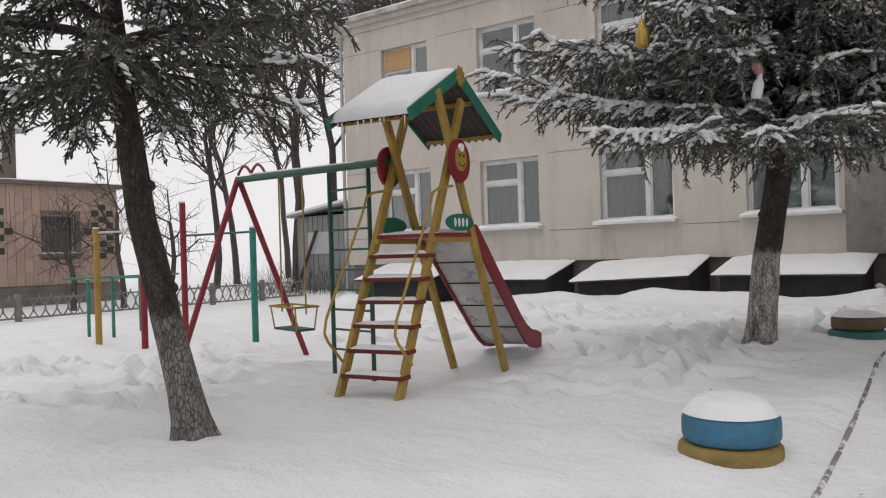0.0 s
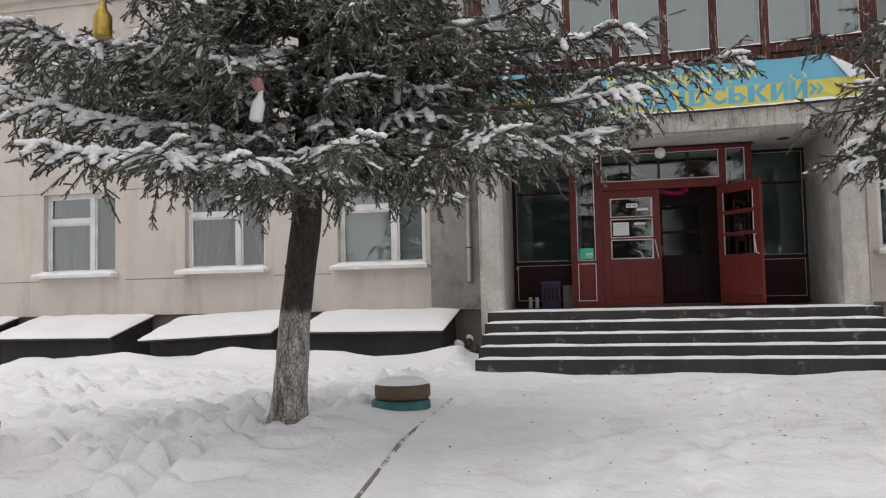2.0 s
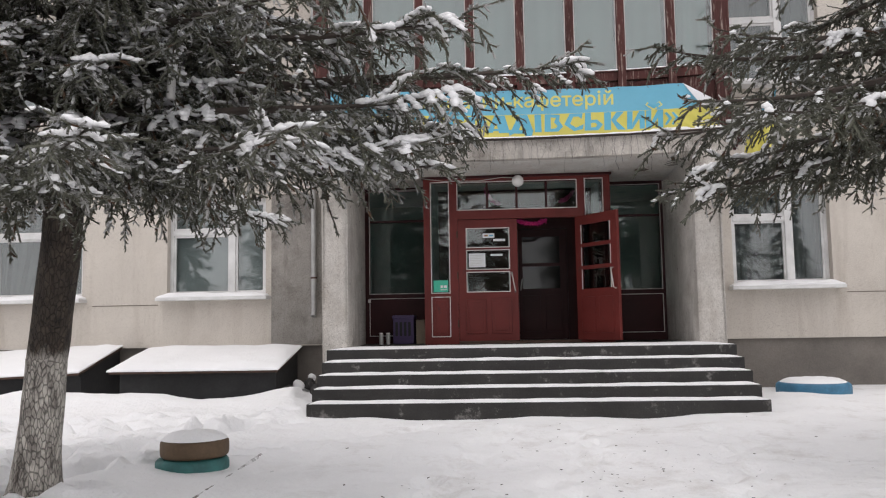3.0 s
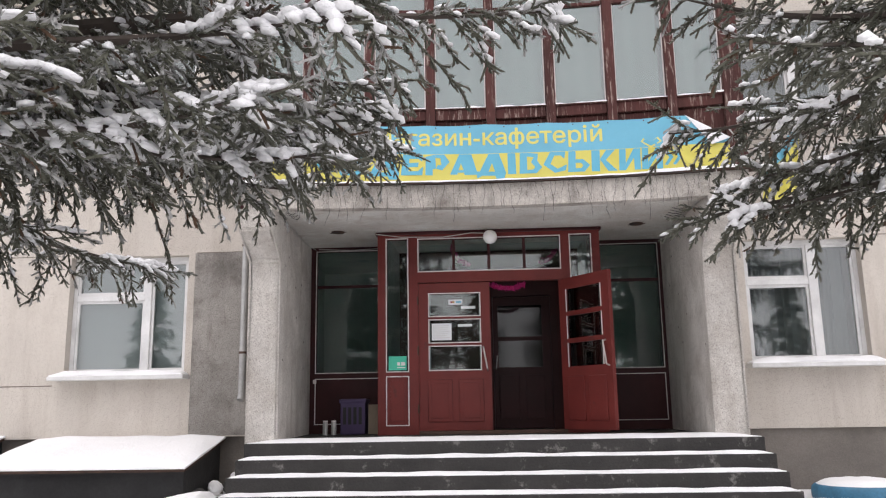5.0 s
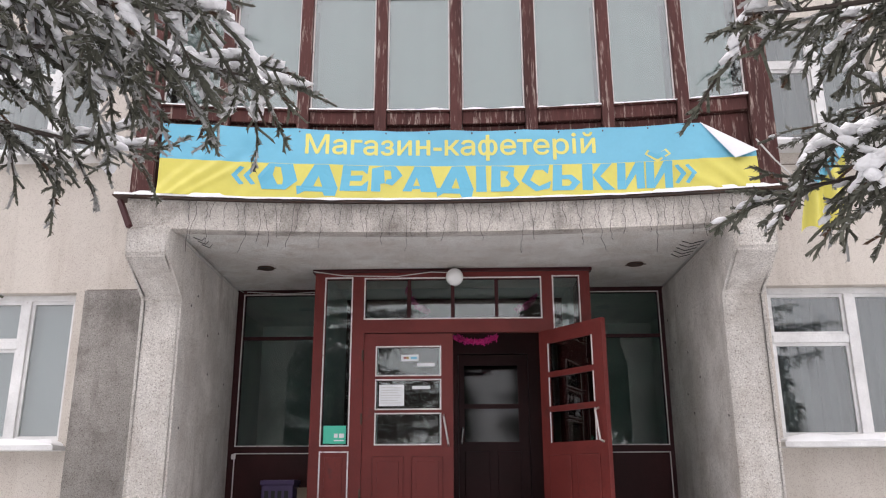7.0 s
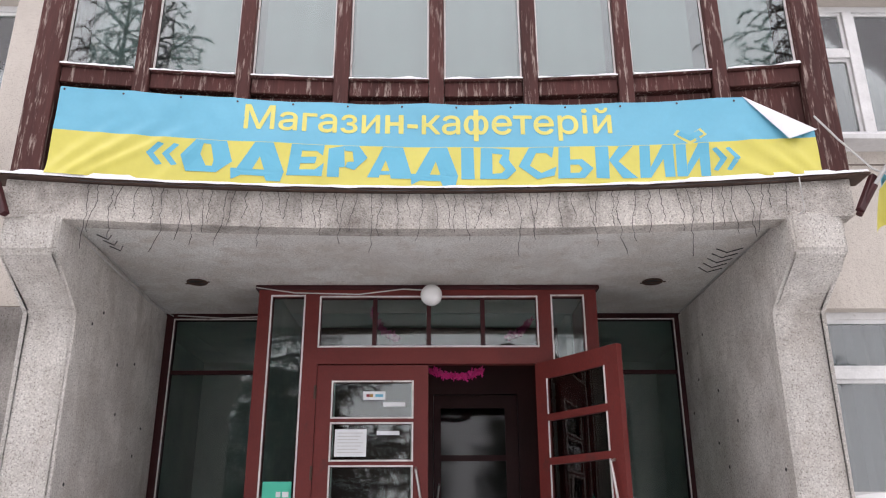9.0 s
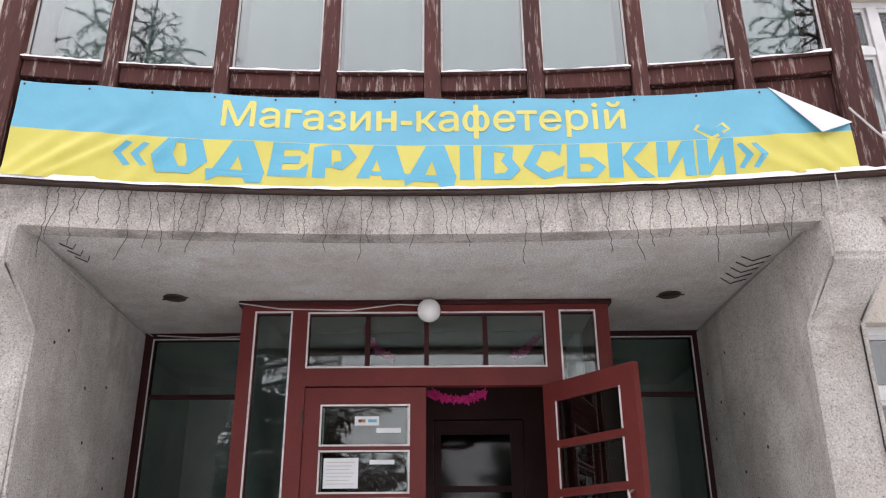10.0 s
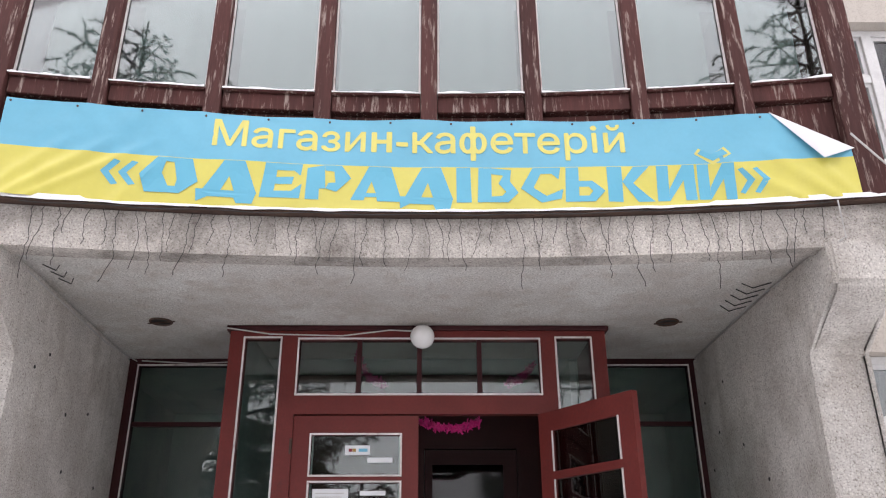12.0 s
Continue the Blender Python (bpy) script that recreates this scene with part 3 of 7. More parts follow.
def snow_at(x, y):
    return float(GZ[min(np.searchsorted(gy, y), len(gy) - 1), min(np.searchsorted(gx, x), len(gx) - 1)])


# stone edging of the path
kerb = thing("kerb", "worn concrete kerb edging the path, half buried in snow", "kerb", kind="structure", at=(-0.2, 7, -0.1))
ks = [(-0.36, 10.15), (-0.365, 9.4), (-0.355, 8.65), (-0.33, 7.9), (-0.285, 7.15), (-0.23, 6.4), (-0.18, 5.65), (-0.145, 4.9), (-0.125, 4.15), (-0.11, 3.4)]
for (ax, ay), (bx, by) in zip(ks, ks[1:]):
    za, zb = (max(snow_at(x_, y_ + o_) for o_ in (-0.3, -0.15, 0, 0.15, 0.3)) - (0.0 if y_ > 5.7 else 0.022) for x_, y_ in ((ax, ay), (bx, by)))
    part("kerb_stone", beam(bmesh.new(), (ax, ay - 0.012, za - 0.068), (bx, by + 0.012, zb - 0.068), 0.042, 0.15, soft=0.014), M["kerbstone"], kerb)

# ---- building shell ----
W = 15.75          # face of the wings
LOW, HIGH = (1.82, 3.50), (5.13, 6.84)
LEFT = [(-13.3, -11.72), (-10.16, -8.48), (-6.92, -5.20), (-3.71, -2.0)]
RIGHT = [(5.70, 7.26), (8.2, 9.9), (11.3, 13.0)]
PORCH = (-0.45, 4.90)
wall_left = solid("wall_left_wing", wall_with_holes(-14.7, -0.80, 0.98, 7.45, W, W + 0.4, [(*x, *z) for x in LEFT for z in (LOW, HIGH)]), M["stucco"],
                  "cream roughcast facade wall, stained by damp", "wall", kind="structure")
wall_right = solid("wall_right_wing", wall_with_holes(5.30, 14.5, 0.98, 7.45, W, W + 0.4, [(*x, *z) for x in RIGHT for z in (LOW, HIGH)]), M["stucco"],
                   "cream roughcast facade wall beside the porch", "wall", kind="structure")
solid("wall_end_left", boxed(-14.7, -14.3, W + 0.4, 26, 0.0, 7.45), M["stucco"], "cream roughcast end wall", "wall", kind="structure")
solid("wall_end_right", boxed(14.1, 14.5, W + 0.4, 26, 0.0, 7.45), M["stucco"], "cream roughcast end wall", "wall", kind="structure")
solid("wall_back", boxed(-14.7, 14.5, 26, 26.3, 0.0, 7.45), M["stucco"], "plain back wall of the building", "wall", kind="structure")
solid("plinth_left", boxed(-14.6, -0.8, W + 0.10, W + 0.38, -0.3, 0.976), M["plinth"], "dark damp plinth behind the pit covers", "wall", kind="structure")
solid("plinth_right", boxed(5.3, 14.4, W + 0.06, W + 0.38, -0.3, 0.976), M["plinth"], "grey damp plinth of the building", "wall", kind="structure")
solid("floor_ground", boxed(-14.3, 14.1, W + 0.41, 26, 0.85, 0.95), M["dim"], "dim concrete floor indoors", "floor", kind="structure")
solid("floor_upper", boxed(-14.3, 14.1, W + 0.41, 26, 4.05, 4.35), M["dim"], "dim floor slab between the storeys", "floor", kind="structure")
solid("ceiling", boxed(-14.3, 14.1, W + 0.41, 26, 7.3, 7.44), M["dim"], "plain ceiling of the upper storey", "ceiling", kind="structure")
solid("wall_inner", boxed(-14.3, 14.1, 19.6, 19.7, 0.95, 7.3), M["dim"], "plain wall inside the building", "wall", kind="structure")
for x in (-11.0, -7.6, -4.4, -0.9, 5.35, 7.75, 10.5):
    solid("wall_partition", boxed(x - 0.05, x + 0.05, W + 0.42, 19.6, 0.95, 7.3), M["dim"], "plain partition wall inside the building", "wall", kind="structure")

# cornice with a stepped profile, snow on the roof edge
cornice = thing("cornice", "stepped plaster cornice under the snowy roof edge", "cornice", kind="structure", at=(0, W, 7.45))
for x0, x1 in ((-14.9, 14.7),):
    part("frieze", boxed(x0, x1, W - 0.06, W + 0.4, 7.451, 7.60), M["stucco"], cornice)
    part("moulding", boxed(x0 - 0.12, x1 + 0.12, W - 0.20, W + 0.4, 7.60, 7.72), M["stucco"], cornice)
    part("gutter_board", boxed(x0 - 0.2, x1 + 0.2, W - 0.34, W + 0.4, 7.72, 7.84), M["pebble"], cornice)
solid("roof", boxed(-14.9, 14.7, W + 0.4, 26.5, 7.45, 7.84), M["zinc"], "flat roof of the building", "roof", kind="structure")
solid("roof_snow", lumpy(bmesh.new(), -15.1, 14.9, W - 0.32, 26.4, 7.84, 0.14, 0.5), M["snow"], "layer of snow on the roof", "snow", kind="stuff", smooth=True)

# panel joints in the facade
joints = thing("trim_joints", "dark panel joints scored in the facade", "joint", kind="structure", at=(0, W, 1.7))
for a, b in ((-14.7, -13.3), (-11.42, -10.2), (-8.26, -6.96), (-5.02, -3.86), (-1.90, -0.82)):
    part("joint", boxed(a, b, W - 0.004, W + 0.01, 1.69, 1.705), M["joint"], joints)
    part("joint", boxed(a + 0.02, b - 0.02, W - 0.004, W + 0.01, 3.52, 3.532), M["joint"], joints)
    part("joint", boxed(a + 0.02, b - 0.02, W - 0.004, W + 0.01, 6.86, 6.872), M["joint"], joints)
for a, b in ((7.45, 8.1), (10.0, 11.2), (13.1, 14.5)):
    part("joint", boxed(a, b, W - 0.004, W + 0.01, 1.69, 1.705), M["joint"], joints)
    part("joint", boxed(a, b, W - 0.004, W + 0.01, 3.52, 3.532), M["joint"], joints)
part("joint", boxed(5.32, 14.5, W - 0.004, W + 0.01, 4.92, 4.935), M["joint"], joints)


def casement(name, label, x, z, mullion, inner, sill_snow=True, boarded=False, flip=False):
    """A window: frame, mullion, transom light, panes, sill and what hangs behind it."""
    (x0, x1), (z0, z1) = x, z
    w = thing(name, label, "window", kind="structure", at=((x0 + x1) / 2, W, z0))
    f = bmesh.new()
    ya, yb = W + 0.13, W + 0.21
    m = x0 + (x1 - x0) * mullion
    big, small = ((x0, m), (m, x1)) if not flip else ((m, x1), (x0, m))
    zt = z0 + (z1 - z0) * 0.66
    for a in (box(f, x0, x0 + 0.06, ya, yb, z0, z1, 0.008), box(f, x1 - 0.06, x1, ya, yb, z0, z1, 0.008), box(f, x0 + 0.06, x1 - 0.06, ya, yb, z1 - 0.07, z1, 0.008),
              box(f, x0 + 0.06, x1 - 0.06, ya, yb, z0, z0 + 0.07, 0.008), box(f, m - 0.05, m + 0.05, ya - 0.012, yb, z0 + 0.07, z1 - 0.07, 0.008), box(f, big[0] + 0.06, big[1] - 0.05, ya - 0.006, yb, zt - 0.045, zt + 0.045, 0.008)):
        pass
    part("window_frame", f, M["frame"], w)
    s = bmesh.new()
    for a, b, c, d in ((big[0] + 0.06, big[1] - 0.05, z0 + 0.07, zt - 0.045), (big[0] + 0.06, big[1] - 0.05, zt + 0.045, z1 - 0.07), (small[0] + 0.05, small[1] - 0.06, z0 + 0.07, z1 - 0.07)):
        for e in ((a, a + 0.035, c, d), (b - 0.035, b, c, d), (a + 0.035, b - 0.035, c, c + 0.035), (a + 0.035, b - 0.035, d - 0.035, d)):
            box(s, e[0], e[1], ya + 0.02, yb - 0.005, e[2], e[3])
    part("sash", s, M["frame"], w)
    for a, b, c, d in ((big[0] + 0.09, big[1] - 0.08, z0 + 0.10, zt - 0.08), (big[0] + 0.09, big[1] - 0.08, zt + 0.08, z1 - 0.10), (small[0] + 0.08, small[1] - 0.09, z0 + 0.10, z1 - 0.10)):
        g = part("pane", boxed(a, b, ya + 0.035, ya + 0.041, c, d), M["glass"], w)
        g.visible_shadow = False
    part("window_sill", boxed(x0 - 0.09, x1 + 0.09, W - 0.27, W + 0.12, z0 - 0.06, z0 - 0.005, 0.008), M["frame"], w)
    if sill_snow:
        part("sill_snow", lumpy(bmesh.new(), x0 - 0.07, x1 + 0.07, W - 0.26, W + 0.11, z0 - 0.004, 0.075, 0.07, x0), M["snow"], w, "rounded ridge of snow", True)
    if boarded:
        part("board", boxed(big[0] + 0.05, big[1] - 0.05, ya - 0.03, ya - 0.015, zt - 0.03, z1 - 0.05), M["board"], w, "plywood nailed over a broken light")
    behind = yb + 0.06
    if inner == "blind":
        part("roller_blind", boxed(x0 + 0.07, x1 - 0.07, behind, behind + 0.01, z0 + 0.05, z1 - 0.05), M["blind"], w, "flat grey blind drawn down")
    elif inner in ("lace", "parted", "drape"):
        spans = {"lace": [(x0 + 0.05, x1 - 0.05)], "parted": [(x0 + 0.05, x0 + 0.95), (x1 - 0.55, x1 - 0.05)], "drape": [(x0 + 0.05, x1 - 0.05)]}[inner]
        for a, b in spans:
            bm = bmesh.new()
            n = int((b - a) / 0.022)
            rows = []
            for k in range(n + 1):
                u = a + (b - a) * k / n
                dy = 0.03 * math.sin(u * 31 + 2 * math.sin(u * 7)) + 0.015 * math.sin(u * 67)
                pull = 0.35 * (1 if a > x0 + 0.1 else -1) if inner == "parted" else 0
                rows.append([bm.verts.new((u + pull * (1 - (zz - z0) / (z1 - z0)) ** 1.6 * ((u - a) / (b - a) if a < x0 + 0.1 else (b - u) / (b - a)), behind + 0.05 + dy, zz)) for zz in (z0 + 0.02, z0 + 0.5, (z0 + z1) / 2, z1 - 0.02)])
            for r, q in zip(rows, rows[1:]):
                for k in range(3):
                    bm.faces.new((r[k], q[k], q[k + 1], r[k + 1]))
            part("curtain", bm, M["curtain"] if inner != "drape" else M["drape"], w, "lace curtain in folds", True)
    return w


inners = [("lace", "lace", "parted", "blind"), ("dark", "dark", "lace", "lace")]
k = 0
for floor, z in enumerate((LOW, HIGH)):
    for i, x in enumerate(LEFT):
        k += 1
        kind = inners[floor][i]
        text = {"lace": "old white double window with frosted lace curtain", "parted": "old white double window with a curtain drawn aside", "blind": "old white window with a grey blind down", "dark": "old white window onto a dark room"}[kind]
        if floor and i == 0:
            text = "old white window with a plywood board in its top light"
        casement(f"window_{k}", text, x, z, 0.64, kind, True, bool(floor) and i == 0)
    for i, x in enumerate(RIGHT):
        k += 1
        casement(f"window_{k}", "old white window with pale curtains beside the porch", x, z, 0.60, "lace", True)

# ---- steps and landing ----
steps = thing("stairs", "wide dark concrete steps edged with snow, up to the entrance", "stairs", kind="structure", at=(2.2, 13, 0.1))
LAND, GO, RISE = 0.955, 0.30, 0.16
for i in range(5):
    y0, z1 = 13.9 - GO * i, LAND - RISE * i
    a, b = -0.56, 5.17 + 0.01 * i
    y1 = 13.9 - GO * (i - 1) if i else 17.0
    part("step", boxed(a, b, y0, y1, -0.2, z1, 0.012), M["step"], steps, "dark wet concrete step")
    bm = bmesh.new()
    if i:
        lumpy(bm, a + 0.03, b - 0.03, y0 + 0.004, y1 - 0.01, z1 - 0.002, 0.032, 0.06, i * 3.0)
    else:
        lumpy(bm, a + 0.03, b - 0.03, y0 + 0.015, 15.1, z1 - 0.002, 0.022, 0.12, 9.0)
    part("step_snow", bm, M["snow"], steps, "thin snow on the tread", True)

# ---- porch: cheek walls, capitals, canopy ----
def cheek(name, x0, x1, seed):
    """A porch wall with a flared capital that carries the canopy."""
    bm = bmesh.new()
    place = Matrix(((0, 0, 1, x0), (1, 0, 0, 0), (0, 1, 0, 0), (0, 0, 0, 1)))
    prism(bm, [(14.70, -0.2), (17.0, -0.2), (17.0, 3.80), (14.16, 3.80), (14.16, 3.48), (14.70, 3.19)], place, x1 - x0)
    bmesh.ops.bevel(bm, geom=[e for e in bm.edges if e.calc_length() > 0.2], offset=0.03, segments=3, affect="EDGES")
    if seed == 1:
        for v in bm.verts:
            if v.co.x > x1 - 0.1:
                v.co.x -= 0.13 * max(0, v.co.y - 14.5) / 2.5
    ob = solid(name, bm, M["pier"], "stained rendered porch pier with a flared capital", "pillar", "porch piers", "structure", True)
    # small drilled holes
    h = bmesh.new()
    r = random.Random(seed)
    for _ in range(9):
        inner = x1 if seed == 1 else x0
        yy = r.uniform(14.7, 16.9)
        disc(h, (inner + (0.001 - 0.13 * (yy - 14.5) / 2.5 if seed == 1 else -0.001), yy, r.uniform(1.9, 3.4)), (1, 0, 0), 0.014, 0.004, 10)
    part("hole", h, M["black"], ob, "small dark drill holes")
    return ob


cheek("pier_left", -0.80, -0.385, 1)
cheek("pier_right", PORCH[1] - 0.035, 5.27, 2)
MID, HALF = 2.28, 2.95


def bow(x):
    """The front of the upper bay curves inwards along x."""
    return 14.40 - 0.25 * ((x - MID) / HALF) ** 2


def bow_slab(x0, x1, z0, z1, out, back, n=40):
    """A slab whose front follows the bow."""
    bm = bmesh.new()
    cols = []
    for i in range(n + 1):
        x = x0 + (x1 - x0) * i / n
        cols.append([bm.verts.new(p) for p in ((x, bow(x) - out, z0), (x, bow(x) - out, z1), (x, back(x), z1), (x, back(x), z0))])
    for a, b in zip(cols, cols[1:]):
        for k in range(4):
            bm.faces.new((a[k], b[k], b[(k + 1) % 4], a[(k + 1) % 4]))
    bm.faces.new(cols[0])
    bm.faces.new(cols[-1][::-1])
    return bm


canopy = thing("porch_canopy", "pebbledashed concrete canopy over the entrance, sooty along its edge", "canopy", kind="structure", at=(MID, 15, 3.8))
part("fascia", bow_slab(-0.80, 5.34, 3.745, 4.03, 0.0, lambda x: bow(x) + 0.16), M["pebble"], canopy, "grey pebbledash beam")
part("soffit", bow_slab(PORCH[0] - 0.1, PORCH[1], 3.80, 4.03, -0.161, lambda x: 17.0), M["cheek"], canopy, "stained plaster soffit, its colour lightened for bounced light")
part("flashing", bow_slab(-0.92, 5.46, 4.036, 4.05, 0.060, lambda x: bow(x) + 0.16), M["rust"], canopy, "thin rusty sheet edge")
sn = bmesh.new()
cols = []
for i in range(121):
    x = -0.9 + 6.34 * i / 120
    h = 0.024 + 0.014 * noise.noise((x * 5, 0, 3)) + (0.03 if abs(x + 0.3) < 0.4 or abs(x - 4.7) < 0.5 else 0)
    f = 0.076 + 0.010 * noise.noise((x * 8, 2, 0))
    hang = 0.012 * max(0, noise.noise((x * 4, 5, 1)))
    cols.append([sn.verts.new((x, bow(x) - f, 4.048 - hang)), sn.verts.new((x, bow(x) - f + 0.006, 4.05 + h * 0.7)), sn.verts.new((x, bow(x) - f + 0.04, 4.05 + h)), sn.verts.new((x, bow(x) + 0.1, 4.052 + h))])
for a, b in zip(cols, cols[1:]):
    for q in range(3):
        sn.faces.new((a[q], b[q], b[q + 1], a[q + 1]))
part("edge_snow", sn, M["snow"], canopy, "thin ridge of snow", True)

# ---- upper bay: a wooden glazed wall that curves inwards ----
bay = thing("window_bay", "tall curved wooden window bay with flaking brown paint", "window", kind="structure", at=(MID, 14.5, 4.1))
posts = [-0.66, 0.02, 0.79, 1.56, 2.32, 3.07, 3.82, 4.54, 5.22]
for i, x in enumerate(posts):
    w = 0.085 if i in (0, 8) else 0.06
    part("mullion", boxed(x - w, x + w, bow(x) - 0.035, bow(x) + 0.10, 4.04, 7.44, 0.01), M["brown"], bay, "flaking brown wooden mullion")
for i, (a, b) in enumerate(zip(posts, posts[1:])):
    a, b = a + (0.085 if i == 0 else 0.06), b - (0.085 if i == 7 else 0.06)
    mid = (bow(a) + bow(b)) / 2
    p, q = (a + 0.002, bow(a) + 0.03), (b - 0.002, bow(b) + 0.03)

    def rail(z, h, d, out=0.0):
        return beam(bmesh.new(), (p[0], p[1] - out, z), (q[0], q[1] - out, z), d, h, soft=0.006)

    part("bottom_rail", rail(4.93, 0.13, 0.09), M["brown"], bay, "brown wooden rail")
    part("apron", rail(4.455, 0.80, 0.03, -0.02), M["brown"], bay, "brown boarded panel below the panes")
    part("transom", rail(6.36, 0.05, 0.06), M["brown"], bay)
    part("sill_bead", rail(5.003, 0.016, 0.11, 0.02), M["brown"], bay, "thin brown sill strip")
    ln = bmesh.new()
    strip = []
    for t_ in range(41):
        x = p[0] + (q[0] - p[0]) * t_ / 40
        y = p[1] + (q[1] - p[1]) * t_ / 40 - 0.075
        h = max(0.002, 0.011 + 0.02 * noise.noise((x * 5, i * 3.0, 1)) + 0.006 * noise.noise((x * 23, i, 4)))
        strip.append([ln.verts.new((x, y - 0.004, 5.008)), ln.verts.new((x, y, 5.010 + h)), ln.verts.new((x, y + 0.06, 5.012 + h))])
    for r_, s_ in zip(strip, strip[1:]):
        for t_ in range(2):
            ln.faces.new((r_[t_], s_[t_], s_[t_ + 1], r_[t_ + 1]))
    part("sill_snow", ln, M["snow"], bay, "thin uneven line of snow", True)
    for z0, z1 in ((5.02, 6.335), (6.385, 7.40)):
        g = beam(bmesh.new(), (p[0], p[1] + 0.01, (z0 + z1) / 2), (q[0], q[1] + 0.01, (z0 + z1) / 2), 0.006, z1 - z0)
        part("pane", g, M["oriel_glass"], bay).visible_shadow = False
    for e in (p, q):
        s = 1 if e is p else -1
        part("putty_line", boxed(e[0] + (0.0 if s > 0 else -0.014), e[0] + (0.014 if s > 0 else 0.0), e[1] - 0.012, e[1] + 0.0, 5.03, 6.33), M["trim"], bay, "white glazing bead")
    bm = bmesh.new()
    rows = []
    n = 24
    for t_ in range(n + 1):
        x = a + (b - a) * t_ / n
        rows.append([bm.verts.new((x, mid + 0.32 + (0.02 if i in (0, 7) else 0.003) * math.sin(x * 29 + i), z)) for z in (4.3, 7.3)])
    for r, s in zip(rows, rows[1:]):
        bm.faces.new((r[0], s[0], s[1], r[1]))
    part("curtain", bm, M["drape"], bay, "pale drawn drape", True)
solid("bay_cheek_left", boxed(-0.80, -0.748, bow(-0.7) + 0.0, W, 4.05, 7.44), M["brown"], "brown boarded side of the bay", "wall", kind="structure")
solid("bay_cheek_right", boxed(5.31, 5.36, bow(5.3) + 0.0, W, 4.05, 7.44), M["brown"], "brown boarded side of the bay", "wall", kind="structure")
solid("bay_roof", bow_slab(-0.85, 5.42, 7.445, 7.60, 0.2, lambda x: W + 0.05), M["zinc"], "flat roof of the window bay", "roof", kind="structure")


# ---- entrance: red wooden portal, doors, side glazing ----
def ringed(bm, x0, x1, z0, z1, y, w=0.014, d=0.012):
    """A thin flat border round an opening, in front of y."""
    for a in ((x0 - w, x0, z0 - w, z1 + w), (x1, x1 + w, z0 - w, z1 + w), (x0, x1, z0 - w, z0), (x0, x1, z1, z1 + w)):
        box(bm, a[0], a[1], y - d, y, a[2], a[3])
    return bm


PY = 16.0
portal = thing("entrance_portal", "oxblood red wooden entrance portal with white-edged lights", "entrance", kind="structure", at=(2.24, PY, LAND))
holes = [(0.79, 1.085, 1.82, 3.69), (1.245, 3.245, 3.22, 3.68), (3.395, 3.68, 1.82, 3.69), (1.235, 3.255, LAND - 0.1, 3.055)]
part("portal_frame", wall_with_holes(0.66, 3.81, LAND, 3.79, PY, PY + 0.09, holes), M["red"], portal, "oxblood red painted frame")
for x in (0.66, 3.75):
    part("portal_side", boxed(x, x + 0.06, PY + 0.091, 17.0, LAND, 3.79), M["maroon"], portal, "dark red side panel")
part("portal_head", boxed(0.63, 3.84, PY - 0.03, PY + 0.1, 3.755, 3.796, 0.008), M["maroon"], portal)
for x0, x1, z0, z1 in holes[:3]:
    part("white_edging", ringed(bmesh.new(), x0, x1, z0, z1, PY), M["trim"], portal, "chalky white painted edging")
    part("pane", boxed(x0, x1, PY + 0.04, PY + 0.046, z0, z1), M["door_glass"], portal).visible_shadow = False
for x in (1.745, 2.245, 2.745):
    part("glazing_bar", boxed(x - 0.02, x + 0.02, PY + 0.01, PY + 0.06, 3.22, 3.68), M["maroon"], portal)
for x0, x1 in ((0.79, 1.085), (3.395, 3.68)):
    part("white_edging", ringed(bmesh.new(), x0, x1, 1.09, 1.74, PY), M["trim"], portal, "chalky white painted edging")
    part("raised_panel", boxed(x0 + 0.05, x1 - 0.05, PY - 0.01, PY + 0.005, 1.14, 1.69, 0.006), M["red"], portal)
part("threshold", boxed(1.235, 3.255, PY - 0.02, PY + 0.25, LAND, LAND + 0.045, 0.006), M["rust"], portal)
card = thing("mint_card", "mint green notice card stuck inside the sidelight", "notice", at=(0.93, PY + 0.03, 1.83))
part("card", boxed(0.81, 1.06, PY + 0.028, PY + 0.034, 1.835, 2.03), M["mint"], card)
for i, (a, b, c) in enumerate(((0.93, 0.97, 1.90), (0.985, 1.04, 1.90), (0.93, 1.04, 1.865))):
    part("print_bar", boxed(a, b, PY + 0.025, PY + 0.027, c, c + (0.045 if i < 2 else 0.012)), M["paper"], card, "pale printed mark")


